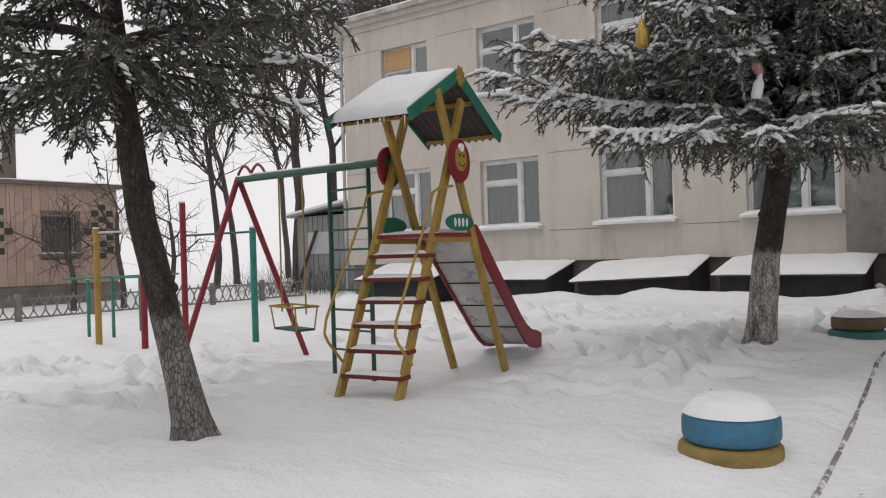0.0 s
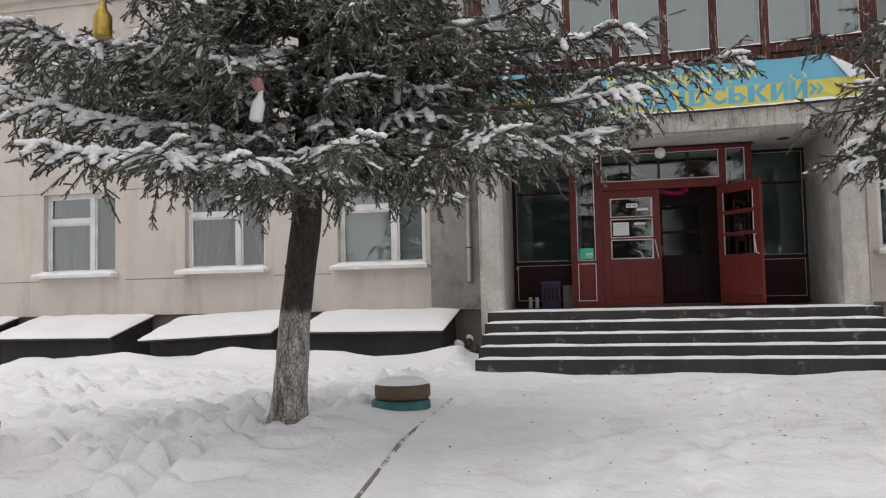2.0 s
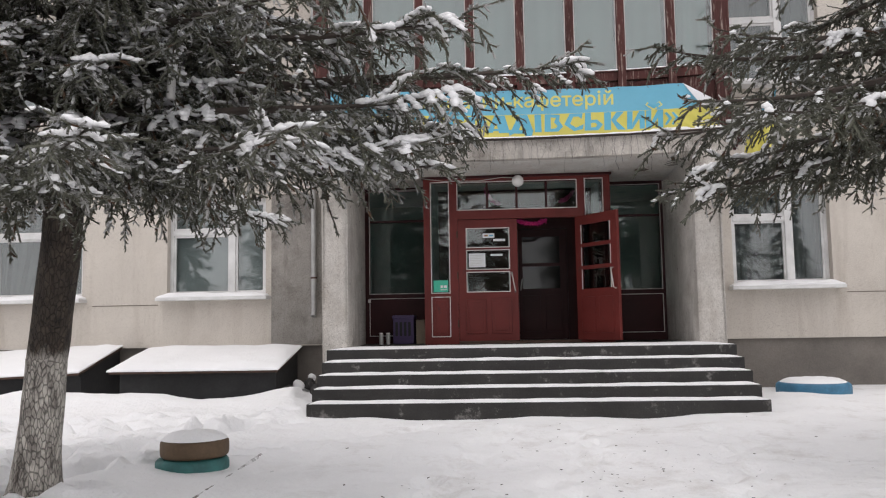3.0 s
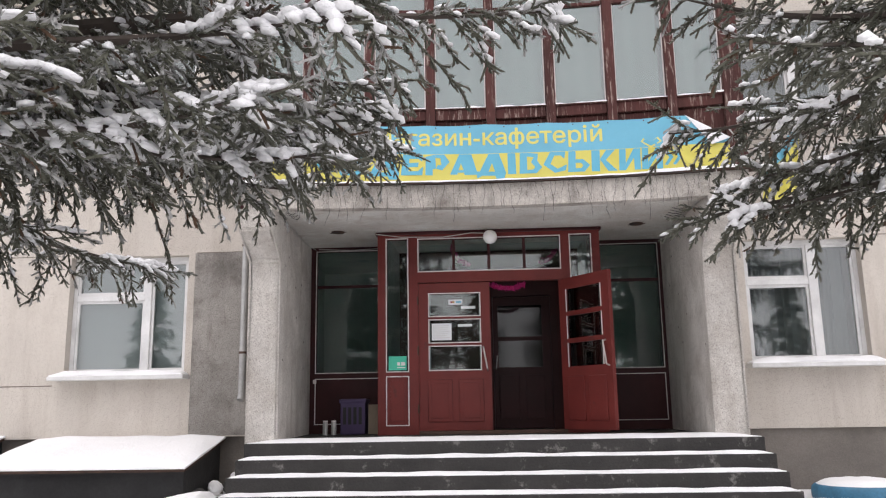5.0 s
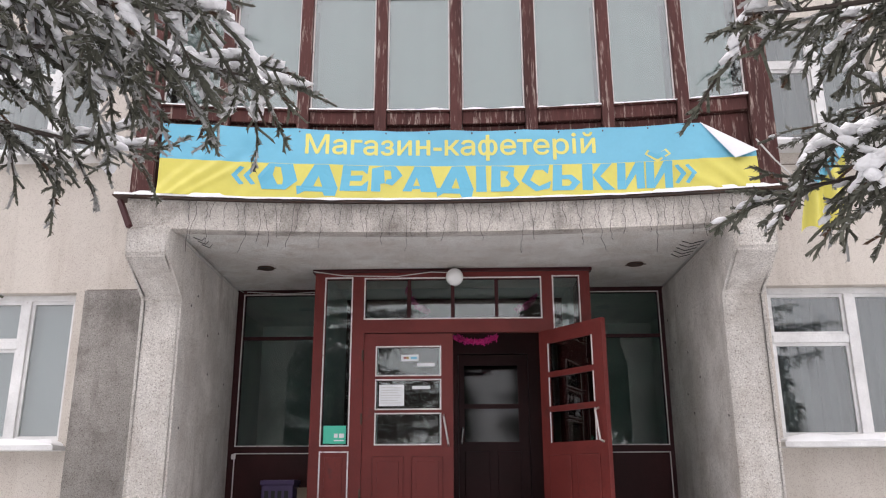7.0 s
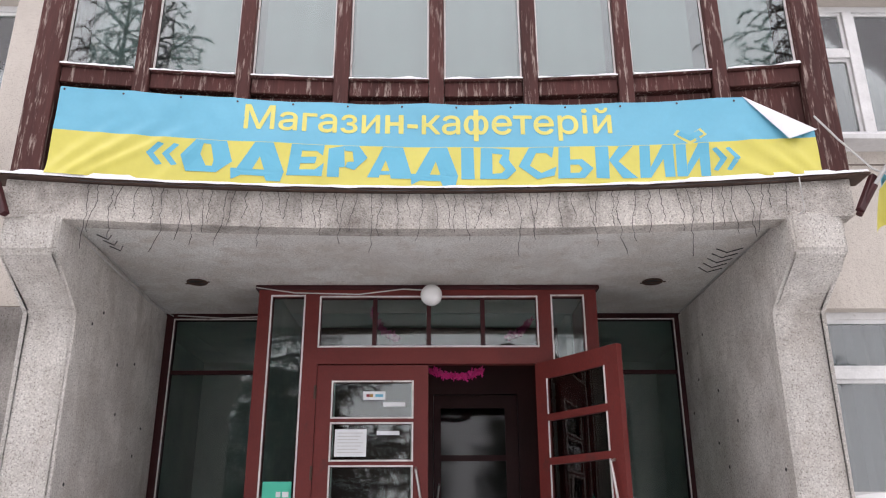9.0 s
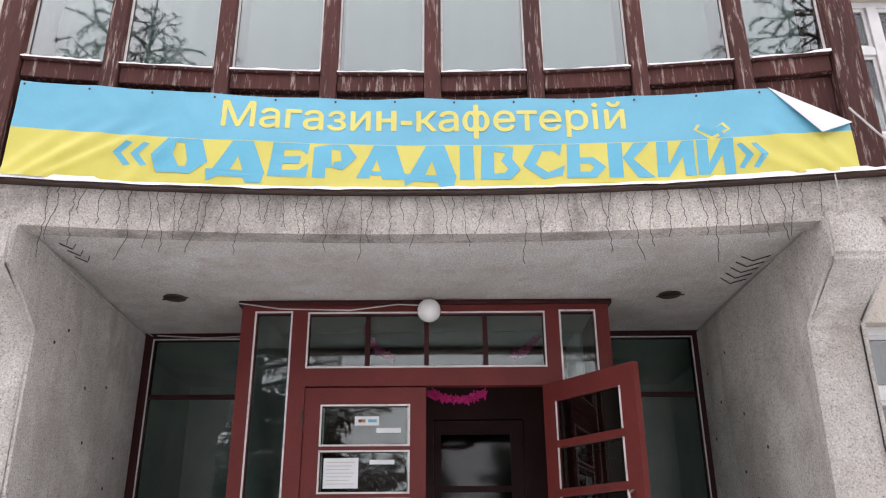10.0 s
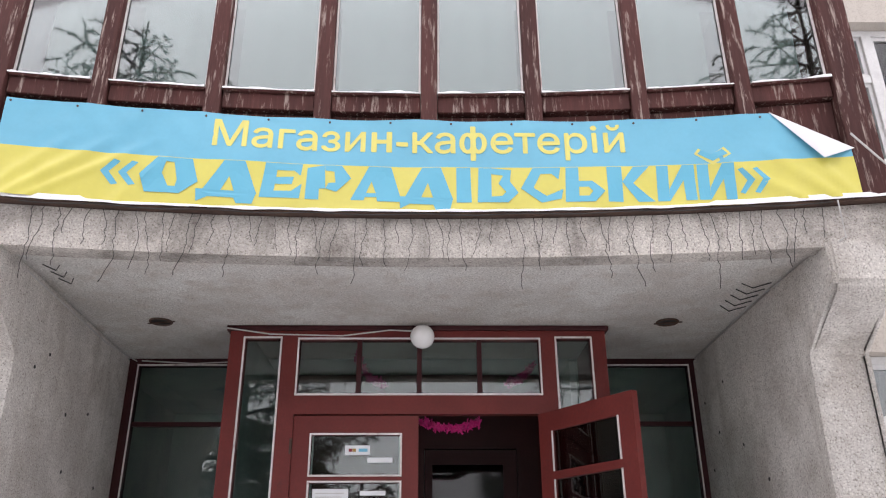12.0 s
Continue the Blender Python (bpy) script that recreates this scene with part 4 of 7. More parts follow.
def door_leaf(name, label, hinge, angle, mirror):
    """A leaf 1.0 m wide: stiles, three lights with edging, two raised panels, pull handle. Local x runs from the hinge."""
    wd, z0, z1, th = 1.005, LAND + 0.05, 3.045, 0.055
    leaf = thing(name, label, "door", kind="structure")
    f = wall_with_holes(0, wd, z0, z1, 0, th, [(0.15, 0.86, 2.58, 2.89), (0.15, 0.86, 2.21, 2.52), (0.15, 0.86, 1.83, 2.15)])
    part("leaf", f, M["red"], leaf, "oxblood red painted wood")
    for a, b in ((2.58, 2.89), (2.21, 2.52), (1.83, 2.15)):
        part("white_edging", ringed(bmesh.new(), 0.15, 0.86, a, b, 0.0, 0.014), M["trim"], leaf, "chalky white painted edging")
        part("white_edging", box(boxed(0.15, 0.162, th, th + 0.008, a, b), 0.848, 0.86, th, th + 0.008, a, b), M["trim"], leaf, "chalky white painted edging")
        part("pane", boxed(0.15, 0.86, 0.025, 0.03, a, b), M["door_glass"], leaf).visible_shadow = False
    for a, b in ((0.12, 0.46), (0.55, 0.89)):
        part("raised_panel", boxed(a, b, -0.014, 0.001, 1.12, 1.70, 0.012), M["red"], leaf)
        part("raised_panel", boxed(a + 0.05, b - 0.05, -0.022, -0.013, 1.17, 1.65, 0.006), M["red"], leaf)
        part("back_panel", boxed(a, b, th - 0.001, th + 0.014, 1.12, 1.70, 0.012), M["red"], leaf)
    for y, s in ((-0.05, 1), (th + 0.05, -1)):
        part("handle", tube(bmesh.new(), [(0.955, y + 0.05 * s, 1.81), (0.95, y, 1.83), (0.925, y, 1.98), (0.90, y, 2.12), (0.90, y + 0.05 * s, 2.14)], 0.012, 8), M["chrome"], leaf, "worn chrome pull handle", True)
    for z in (1.3, 2.1, 2.8):
        part("hinge", tube(bmesh.new(), [(-0.012, -0.012, z - 0.06), (-0.012, -0.012, z + 0.06)], 0.013, 8), M["rust"], leaf, "", True)
    leaf.matrix_basis = Matrix.Translation((*hinge, 0)) @ Matrix.Rotation(radians(angle), 4, "Z") @ Matrix.Diagonal((-1 if mirror else 1, 1, 1, 1))
    return leaf


left_leaf = door_leaf("door_1", "closed oxblood red door leaf with notices behind its glass", (1.237, PY + 0.02), 0, False)
door_leaf("door_2", "oxblood red door leaf standing open outwards", (3.253, PY + 0.01), 124, True)
# notices on the closed leaf
for nm, lab, x0, x1, z0, z1, bars in (("sticker", "small white card sticker behind the door glass", 0.42, 0.62, 2.735, 2.81, 2), ("paper_strip", "torn white paper strip on the door glass", 0.60, 0.80, 2.675, 2.715, 0),
                                      ("paper_strip", "white paper strip on the door glass", 0.55, 0.75, 2.425, 2.46, 0), ("notice_sheet", "white printed sheet taped to the door glass", 0.18, 0.46, 2.24, 2.475, 7)):
    x0, x1 = x0 + 1.237, x1 + 1.237
    s = thing(nm, lab, "notice", at=(x0, PY + 0.03, z0))
    part("sheet", boxed(x0, x1, PY + 0.034, PY + 0.037, z0, z1), M["paper"], s)
    if nm == "sticker":
        for a, m_ in ((0.03, "crimson"), (0.06, "yellow"), (0.11, "banner_blue")):
            part("printed_mark", boxed(x0 + a, x0 + a + (0.028 if a < 0.1 else 0.07), PY + 0.031, PY + 0.033, z0 + 0.025, z0 + 0.05), M[m_], s, "small coloured mark")
    for b in range(bars if nm != "sticker" else 0):
        zz = z1 - 0.03 - b * 0.028
        part("line_bar", boxed(x0 + 0.025, x1 - 0.03 - 0.02 * (b % 3), PY + 0.031, PY + 0.033, zz - 0.006, zz), M["pale_wire"], s, "faint printed line")

# side glazing, set back beside the portal
BY = 17.0
for nm, x0, x1, side in (("window_side_left", PORCH[0] - 0.08, 0.66, -1), ("window_side_right", 3.81, PORCH[1] + 0.03, 1)):
    g = thing(nm, "tall dark maroon glazed screen with white edging beside the portal", "window", kind="structure", at=((x0 + x1) / 2, BY, LAND))
    a, b = (x0 + 0.10, x1 + 0.30) if side < 0 else (x0 - 0.30, x1 - 0.12)
    lo, hi = (a, x1) if side < 0 else (x0, b)
    part("screen_frame", wall_with_holes(x0, x1, LAND, 3.80, BY, BY + 0.08, [(lo + (0.0 if side < 0 else 0.02), hi - (0.02 if side < 0 else 0.0), 1.86, 3.73)]), M["maroon"], g, "dark maroon frame")
    part("white_edging", ringed(bmesh.new(), lo + (0.0 if side < 0 else 0.02), hi - (0.02 if side < 0 else 0.0), 1.86, 3.73, BY, 0.012), M["trim"], g, "chalky white painted edging")
    part("white_edging", ringed(bmesh.new(), lo + (0.0 if side < 0 else 0.02), hi - (0.02 if side < 0 else 0.0), 1.10, 1.76, BY, 0.012), M["trim"], g, "chalky white painted edging")
    part("pane", boxed(lo, hi, BY + 0.04, BY + 0.046, 1.86, 3.73), M["door_glass"], g).visible_shadow = False
    part("glazing_bar", boxed(lo, hi, BY + 0.02, BY + 0.07, 3.16, 3.20), M["maroon"], g)
solid("socket_plate", boxed(-0.47, -0.42, BY - 0.02, BY, 1.70, 1.76, 0.006), M["trim"], "small white bell plate on the screen frame", "bell")

# lobby behind the doors
for nm, a in (("wall_lobby_left", (0.72, 0.78, 16.1, 19.6, LAND, 3.8)), ("wall_lobby_right", (3.69, 3.75, 17.1, 19.6, LAND, 3.8))):
    solid(nm, boxed(*a), M["dim"], "dim lobby wall", "wall", kind="structure")
solid("ceiling_lobby", boxed(-0.9, 5.35, 17.1, 19.6, 3.82, 3.9), M["dim"], "dim lobby ceiling", "ceiling", kind="structure")
inner_door = thing("door_3", "dark brown glazed inner door, shut, in the dim lobby", "door", kind="structure", at=(2.8, 17.6, LAND))
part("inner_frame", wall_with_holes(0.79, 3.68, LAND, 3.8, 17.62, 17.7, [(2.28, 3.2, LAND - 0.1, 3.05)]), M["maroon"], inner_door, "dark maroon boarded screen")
part("leaf", wall_with_holes(2.285, 3.195, LAND + 0.02, 3.04, 17.63, 17.68, [(2.36, 3.06, 1.92, 2.34), (2.36, 3.06, 2.40, 2.90)]), M["maroon"], inner_door, "dark maroon leaf")
for a, b in ((1.92, 2.34), (2.40, 2.90)):
    part("pane", boxed(2.36, 3.06, 17.65, 17.656, a, b), M["inner_glass"], inner_door).visible_shadow = False
for a, b in ((2.36, 2.68), (2.78, 3.08)):
    part("raised_panel", boxed(a, b, 17.612, 17.629, 1.12, 1.80, 0.008), M["maroon"], inner_door)
part("handle", tube(bmesh.new(), [(2.32, 17.63, 1.9), (2.32, 17.58, 1.92), (2.34, 17.58, 2.08), (2.34, 17.63, 2.1)], 0.011), M["chrome"], inner_door, "worn chrome pull handle", True)

# tinsel garlands in the lobby
def tinsel(points, n, name="tinsel_garland"):
    r = random.Random(len(points) * 7 + n)
    bm = bmesh.new()
    pts = [Vector(p) for p in points]
    for i in range(n):
        s = i / n * (len(pts) - 1)
        k = min(int(s), len(pts) - 2)
        c = pts[k].lerp(pts[k + 1], s - k) + Vector([r.gauss(0, 0.012) for _ in range(3)])
        d = Vector([r.gauss(0, 1) for _ in range(3)]).normalized() * 0.028
        e = d.orthogonal().normalized() * 0.008
        bm.faces.new([bm.verts.new(c + v) for v in (-d - e, d - e, d + e, -d + e)])
    return solid(name, bm, M["tinsel"], "pink tinsel garland hung inside the entrance", "garland")


tinsel([(2.25, 16.2, 3.03), (2.42, 16.2, 2.985), (2.6, 16.2, 2.975), (2.74, 16.2, 3.03)], 260)
tinsel([(1.72, 16.12, 3.60), (1.75, 16.12, 3.48), (1.84, 16.12, 3.37), (1.96, 16.12, 3.32)], 220)
tinsel([(2.98, 16.12, 3.34), (3.1, 16.12, 3.37), (3.2, 16.12, 3.50)], 160)

# opal globe lamp on the portal head and its cable
lamp = thing("globe_lamp", "round white opal wall lamp, unlit, above the entrance", "lamp", at=(2.27, PY, 3.66))
bm = bmesh.new()
bmesh.ops.create_uvsphere(bm, u_segments=24, v_segments=16, radius=0.10, matrix=Matrix.Translation((2.27, PY - 0.13, 3.665)))
part("globe", bm, M["globe"], lamp, "opal glass globe", True)
part("base", disc(bmesh.new(), (2.27, PY - 0.025, 3.675), (0, 1, 0), 0.06, 0.05, 20), M["trim"], lamp)
solid("cable", tube(bmesh.new(), [(-0.4, 16.97, 3.77), (0.1, 16.96, 3.74), (0.62, 16.95, 3.76), (0.64, PY - 0.035, 3.77), (1.0, PY - 0.04, 3.715), (1.6, PY - 0.04, 3.70), (2.0, PY - 0.04, 3.75), (2.2, PY - 0.04, 3.74)], 0.006, 6), M["pale_wire"], "thin pale cable sagging to the lamp", "cable")

# round sockets in the soffit, their lamps missing
for x in (0.107, 4.318):
    so = thing("soffit_socket", "empty rusty lamp socket in the porch soffit", "lamp", "soffit sockets", at=(x, 15.88, 3.8))
    part("hole", disc(bmesh.new(), (x, 15.88, 3.797), (0, 0, 1), 0.085, 0.004, 24), M["black"], so, "dark round hole")
    bm = bmesh.new()
    tube(bm, [(x + 0.088 * math.cos(a * math.tau / 24), 15.88 + 0.088 * math.sin(a * math.tau / 24), 3.795) for a in range(24)], 0.009, 6, True)
    part("rim", bm, M["rust"], so, "rusty rim")
    part("clip", beam(bmesh.new(), (x - 0.11, 15.9, 3.785), (x + 0.12, 15.86, 3.79), 0.02, 0.006), M["rust"], so)


# ---- spruces ----
def rotated(v, axis, angle):
    """Rows of v turned round rows of axis."""
    c, s = np.cos(angle)[:, None], np.sin(angle)[:, None]
    return v * c + np.cross(axis, v) * s + axis * (axis * v).sum(1, keepdims=True) * (1 - c)


def unit(v):
    return v / np.maximum(np.linalg.norm(v, axis=-1, keepdims=True), 1e-9)


BLOB = None


def snow_blobs(centres, axes, sizes, g):
    """Lumpy flattened clumps lying along their axes."""
    global BLOB
    if BLOB is None:
        bm = bmesh.new()
        bmesh.ops.create_icosphere(bm, subdivisions=1, radius=1)
        BLOB = np.array([v.co[:] for v in bm.verts]), np.array([[v.index for v in f.verts] for f in bm.faces])
        bm.free()
    bv, bf = BLOB
    n = len(centres)
    up = np.tile((0.0, 0.0, 1.0), (n, 1))
    side = unit(np.cross(axes, up))
    top = np.cross(side, axes)
    wob = 1 + 0.15 * g.standard_normal((n, len(bv)))
    loc = bv[None] * wob[..., None] * sizes[:, None, :]
    loc[..., 2] = np.where(loc[..., 2] < 0, loc[..., 2] * 0.35, loc[..., 2])
    v = centres[:, None] + loc[..., :1] * axes[:, None] + loc[..., 1:2] * side[:, None] + loc[..., 2:] * top[:, None]
    f = bf[None] + (np.arange(n) * len(bv))[:, None, None]
    return v.reshape(-1, 3), f.reshape(-1, 3)


def spruce(name, label, base, trunk, bark, height, limbs, seed, density=1.0, snow=1.0, flare=1.3, rime=1.0):
    """limbs: rows of (height on the trunk, bearing in degrees, length, rise of the first part in degrees, droop)."""
    g = np.random.default_rng(seed)
    r = random.Random(seed)
    tree = thing(name, label, "tree", "spruces in the yard", at=base)
    pts = [Vector(p) for p in trunk]
    line = lambda z: next((a.lerp(b, (z - a.z) / (b.z - a.z)) for a, b in zip(pts, pts[1:]) if a.z <= z <= b.z), pts[-1])
    r0 = flare
    rings = []
    n = 46
    bm = bmesh.new()
    sides = 20
    for i in range(n + 1):
        z = pts[0].z + (pts[-1].z - pts[0].z) * (i / n) ** 1.5
        c = line(z)
        h = z - pts[0].z
        rad = r0 * (0.125 * (1 - h / height) + 0.012) * (1 + 0.45 * math.exp(-h / 0.16))
        ring = []
        for k in range(sides):
            a = k * math.tau / sides
            w = rad * (1 + 0.10 * noise.noise((math.cos(a) * 2 + seed, math.sin(a) * 2, z * 1.5)) + 0.05 * noise.noise((math.cos(a) * 7, math.sin(a) * 7 + seed, z * 6)) + 0.16 * math.exp(-h / 0.12) * math.cos(5 * a + seed))
            ring.append(bm.verts.new((c.x + w * math.cos(a), c.y + w * math.sin(a), z)))
        rings.append(ring)
    for a, b in zip(rings, rings[1:]):
        for k in range(sides):
            bm.faces.new((a[k], a[(k + 1) % sides], b[(k + 1) % sides], b[k]))
    for i in range(3):
        z = pts[0].z + r.uniform(0.9, 1.9)
        c = line(z)
        a = r.uniform(0, math.tau)
        bmesh.ops.create_icosphere(bm, subdivisions=2, radius=0.05, matrix=Matrix.Translation((c.x + 0.10 * r0 * math.cos(a), c.y + 0.10 * r0 * math.sin(a), z)))
    part("trunk", bm, bark, tree, "bark with worn limewash on the foot", True)

    wood, twigs, clumps = bmesh.new(), [], []
    for z0, bearing, length, rise, droop in limbs:
        start = np.array(line(z0))
        laden = 0.25 if z0 > 5.2 else 2.6 if 180 <= bearing <= 250 and z0 < 2.95 and length > 2.2 else r.choice((1.0, 1.6, 2.2)) if z0 < 2.95 and length > 2.3 else r.choice((0.5, 1.1, 1.9))
        az = radians(bearing)
        out = np.array((math.cos(az), math.sin(az), 0.0))
        m = max(6, int(length / 0.16))
        p, pitch = start.copy(), radians(rise)
        chain = [p.copy()]
        for i in range(m):
            s = (i + 1) / m
            bend = pitch - radians(droop) * math.sin(math.pi * min(1, s * 0.75)) + radians(droop) * 0.9 * max(0, s - 0.6)
            az_ = az + 0.18 * math.sin(s * 4 + bearing)
            d = np.array((math.cos(az_) * math.cos(bend), math.sin(az_) * math.cos(bend), math.sin(bend)))
            p = p + d * length / m
            chain.append(p.copy())
        chain = np.array(chain)
        tube(wood, chain.tolist(), [max(0.006, (0.012 + 0.012 * length) * (1 - i / (m + 0.5)) ** 0.8) for i in range(m + 1)], 5, caps=False)
        along = unit(np.gradient(chain, axis=0))
        # side shoots with stubby twigs; snow lies in fingers on whole runs of them
        count = int(length / 0.050 * density * (0.40 if z0 > 4.8 else 1.0))
        heaped, run = False, 0
        for j in range(count):
            s = 0.10 + 0.90 * (j + r.random()) / count
            f = s * m
            k = min(int(f), m - 1)
            c = chain[k] + (chain[k + 1] - chain[k]) * (f - k)
            d = along[k]
            hand = 1 if j % 2 else -1
            lat = np.cross(d, (0, 0, 1.0))
            lat = lat / max(np.linalg.norm(lat), 1e-6) * hand
            ln = (0.20 + 0.15 * length * (1 - s) + 0.14 * r.random()) * (0.55 + 0.75 * r.random())
            sd = unit(np.array([d * 0.75 + lat * r.uniform(0.3, 1.2) + np.array((0, 0, r.uniform(-0.85, 0.30)))]))[0]
            fall = r.choice((-0.02, -0.08, -0.16))
            steps_ = max(3, int(ln / 0.05))
            q, path = c.copy(), [c.copy()]
            for i in range(steps_):
                sd = unit(np.array([sd + np.array((0, 0, fall)) + g.normal(0, 0.15, 3)]))[0]
                q = q + sd * ln / steps_
                path.append(q.copy())
            path = np.array(path)
            if ln > 0.25:
                tube(wood, path[::2].tolist() if len(path) > 4 else path.tolist(), 0.004, 3, caps=False)
            for i in range(1, len(path)):
                dd = unit(np.array([path[i] - path[i - 1]]))[0]
                ll = np.cross(dd, (0, 0, 1.0))
                ll = ll / max(np.linalg.norm(ll), 1e-6)
                for hnd in (-1, 1):
                    if r.random() < 0.26:
                        continue
                    tl = r.choice((0.035, 0.06, 0.085, 0.12)) * r.uniform(0.8, 1.25) * (1.1 - 0.45 * i / len(path))
                    td = dd * r.uniform(0.3, 1.1) + ll * hnd * r.uniform(0.25, 1.0) + np.array((0, 0, r.uniform(-0.8, 0.35)))
                    twigs.append((*path[i], *(td / np.linalg.norm(td)), tl))
                twigs.append((*path[i - 1], *dd, ln / steps_ * 1.1))
            twigs.append((*path[-1], *dd, r.uniform(0.03, 0.07)))
            if run <= 0:
                heaped, run = snow * laden * (0.35 + s) > r.uniform(0.15, 4.0), r.randint(4, 10)
            run -= 1
            if heaped and s > 0.15:
                # a finger of snow over the shoot
                reach_ = r.uniform(0.3, 0.95)
                for i in range(len(path) - 1):
                    if i / len(path) > reach_ or path[i][2] < c[2] - 0.12:
                        break
                    e = unit(np.array([path[i + 1] - path[i]]))[0] * np.array((1, 1, 0.5))
                    wide_ = r.uniform(0.7, 1.2) * (1.3 if laden > 2.4 else 1.0) * (1.0 - 0.45 * i / len(path))
                    clumps.append((*(path[i] + np.array((0, 0, 0.020))), *e, 0.052, 0.046 * wide_, 0.034 * wide_))
            elif snow and r.random() < 0.10 * snow * (0.5 + laden):
                for i in range(1, len(path)):
                    if r.random() < 0.5:
                        e = unit(np.array([path[i] - path[i - 1]]))[0] * np.array((1, 1, 0.4))
                        big = r.random() ** 1.5
                        clumps.append((*(path[i] + np.array((0, 0, 0.012 + 0.012 * big))), *e, 0.022 + 0.022 * big, 0.015 + 0.016 * big, 0.009 + 0.013 * big))
    part("limb_wood", wood, M["twig"], tree, "thin dark limbs")
    # needles: short flat blades all round every shoot
    T = np.array(twigs)
    P, D, L = T[:, :3], unit(T[:, 3:6]), T[:, 6]
    per = 6
    n = len(P)
    perp = unit(np.cross(D, g.standard_normal((n, 3))))
    S = np.tile(np.linspace(0.0, 1.0, per), (n, 1)) + g.uniform(-0.05, 0.05, (n, per))
    A = g.uniform(0, math.tau, (n, per))
    D3, P3 = np.repeat(D, per, 0), np.repeat(P, per, 0)
    sidew = rotated(np.repeat(perp, per, 0), D3, A.ravel())
    root = P3 + D3 * (S.ravel() * np.repeat(L, per))[:, None]
    nl = g.uniform(0.018, 0.030, n * per)[:, None]
    tip = root + (sidew * 0.82 + D3 * 0.60) * nl
    wide = np.cross(D3, sidew) * 0.0074
    back = root - D3 * 0.005
    V = np.stack([back - wide, back + wide, tip], 1).reshape(-1, 3)
    F = np.arange(len(V)).reshape(-1, 3)
    # each shoot's own blunt body of close-set needles
    other = np.cross(D, perp)
    turn = [perp * math.cos(a) + other * math.sin(a) for a in (0, 2.1, 4.2)]
    Vs = np.stack([*[P + v * 0.0065 for v in turn], *[P + v * 0.0060 + D * (L + 0.004)[:, None] for v in turn]], 1).reshape(-1, 3)
    o = np.arange(n)[:, None] * 6 + len(V)
    Fs = np.concatenate([o + np.array(q) for q in ((0, 1, 4), (0, 4, 3), (1, 2, 5), (1, 5, 4), (2, 0, 3), (2, 3, 5))], 0)
    rnd = g.random(n)
    kind = np.where(rnd < 0.12 * rime, 1, np.where(rnd > 0.975, 2, 0))
    # rime lies on the needles that point upwards
    blades = np.where((sidew[:, 2] > 0.25) & (g.random(n * per) < 0.6 * rime), 1, np.repeat(kind, per))
    slots = np.concatenate([blades, np.tile(kind, 6)])
    me = fast_mesh("crown", np.concatenate([V, Vs]), np.concatenate([F, Fs]), [M["needle"], M["frosted"], M["dead"]], False, slots)
    crown = new("crown", me)
    crown.parent = tree
    crown.matrix_parent_inverse = tree.matrix_basis.inverted()
    tagged(crown, "dense drooping dark needles, frosted in places")
    if clumps:
        C = np.array(clumps)
        v, f = snow_blobs(C[:, :3], unit(C[:, 3:6]), C[:, 6:9], g)
        ob = new("snow_clumps", fast_mesh("snow_clumps", v, f, M["snow"], True))
        ob.parent = tree
        ob.matrix_parent_inverse = tree.matrix_basis.inverted()
        tagged(ob, "clumps of snow lying on the boughs")
    return tree


def whorls(z0, z1, reach, seed, step=0.26, each=5, rise=8, droop=30):
    """Limbs all round a trunk, shorter upwards."""
    r = random.Random(seed)
    rows, z = [], z0
    while z < z1:
        full = reach * (1 - (z - z0) / (z1 - z0 + 0.6)) ** 0.8
        off = r.uniform(0, 360)
        for k in range(each):
            rows.append((z + r.uniform(-0.08, 0.08), off + k * 360 / each + r.uniform(-18, 18), max(0.35, full * r.uniform(0.75, 1.1)), rise + r.uniform(-8, 8) + 18 * (z - z0) / (z1 - z0), droop * r.uniform(0.8, 1.3)))
        z += step * (1 + 0.5 * (z - z0) / (z1 - z0))
    return rows


B0 = float(lay(-1.6, 8.45))
limbs_b = [(2.30, 186, 3.85, 28, 16), (2.3, 198, 3.1, 24, 18), (2.25, 166, 2.7, 26, 18), (2.3, 218, 2.6, 24, 20), (2.25, 240, 2.4, 12, 20), (2.2, 262, 2.2, 12, 22), (2.2, 285, 2.2, 10, 22), (2.25, 305, 2.3, 10, 20), (2.3, 328, 2.5, 12, 20), (2.3, 346, 2.7, 14, 20),
           (2.45, 350, 3.0, 16, 18), (2.6, 10, 3.9, 17, 14), (2.5, 32, 2.9, 20, 20), (2.5, 48, 2.3, 22, 20), (2.4, 76, 3.4, 10, 16), (2.4, 98, 2.0, 20, 20), (2.4, 130, 2.2, 20, 20), (2.8, 205, 3.1, 24, 18), (2.75, 176, 3.2, 26, 18),
           (2.75, 36, 3.6, 14, 16), (2.8, 44, 3.2, 12, 20), (2.85, 26, 3.1, 10, 16), (2.7, 14, 3.0, 10, 16), (2.5, 0, 2.7, 5, 14), (3.0, 24, 3.2, 16, 20), (3.1, 354, 3.0, 12, 18)]
limbs_b = [(z + 0.16, *row) for z, *row in limbs_b]
inner = random.Random(5)
for z in np.arange(2.55, 4.5, 0.30):
    for bearing in range(190, 361, 34):
        limbs_b.append((z, bearing + inner.uniform(-15, 15), inner.uniform(0.8, 1.5), inner.uniform(-5, 18), 20))
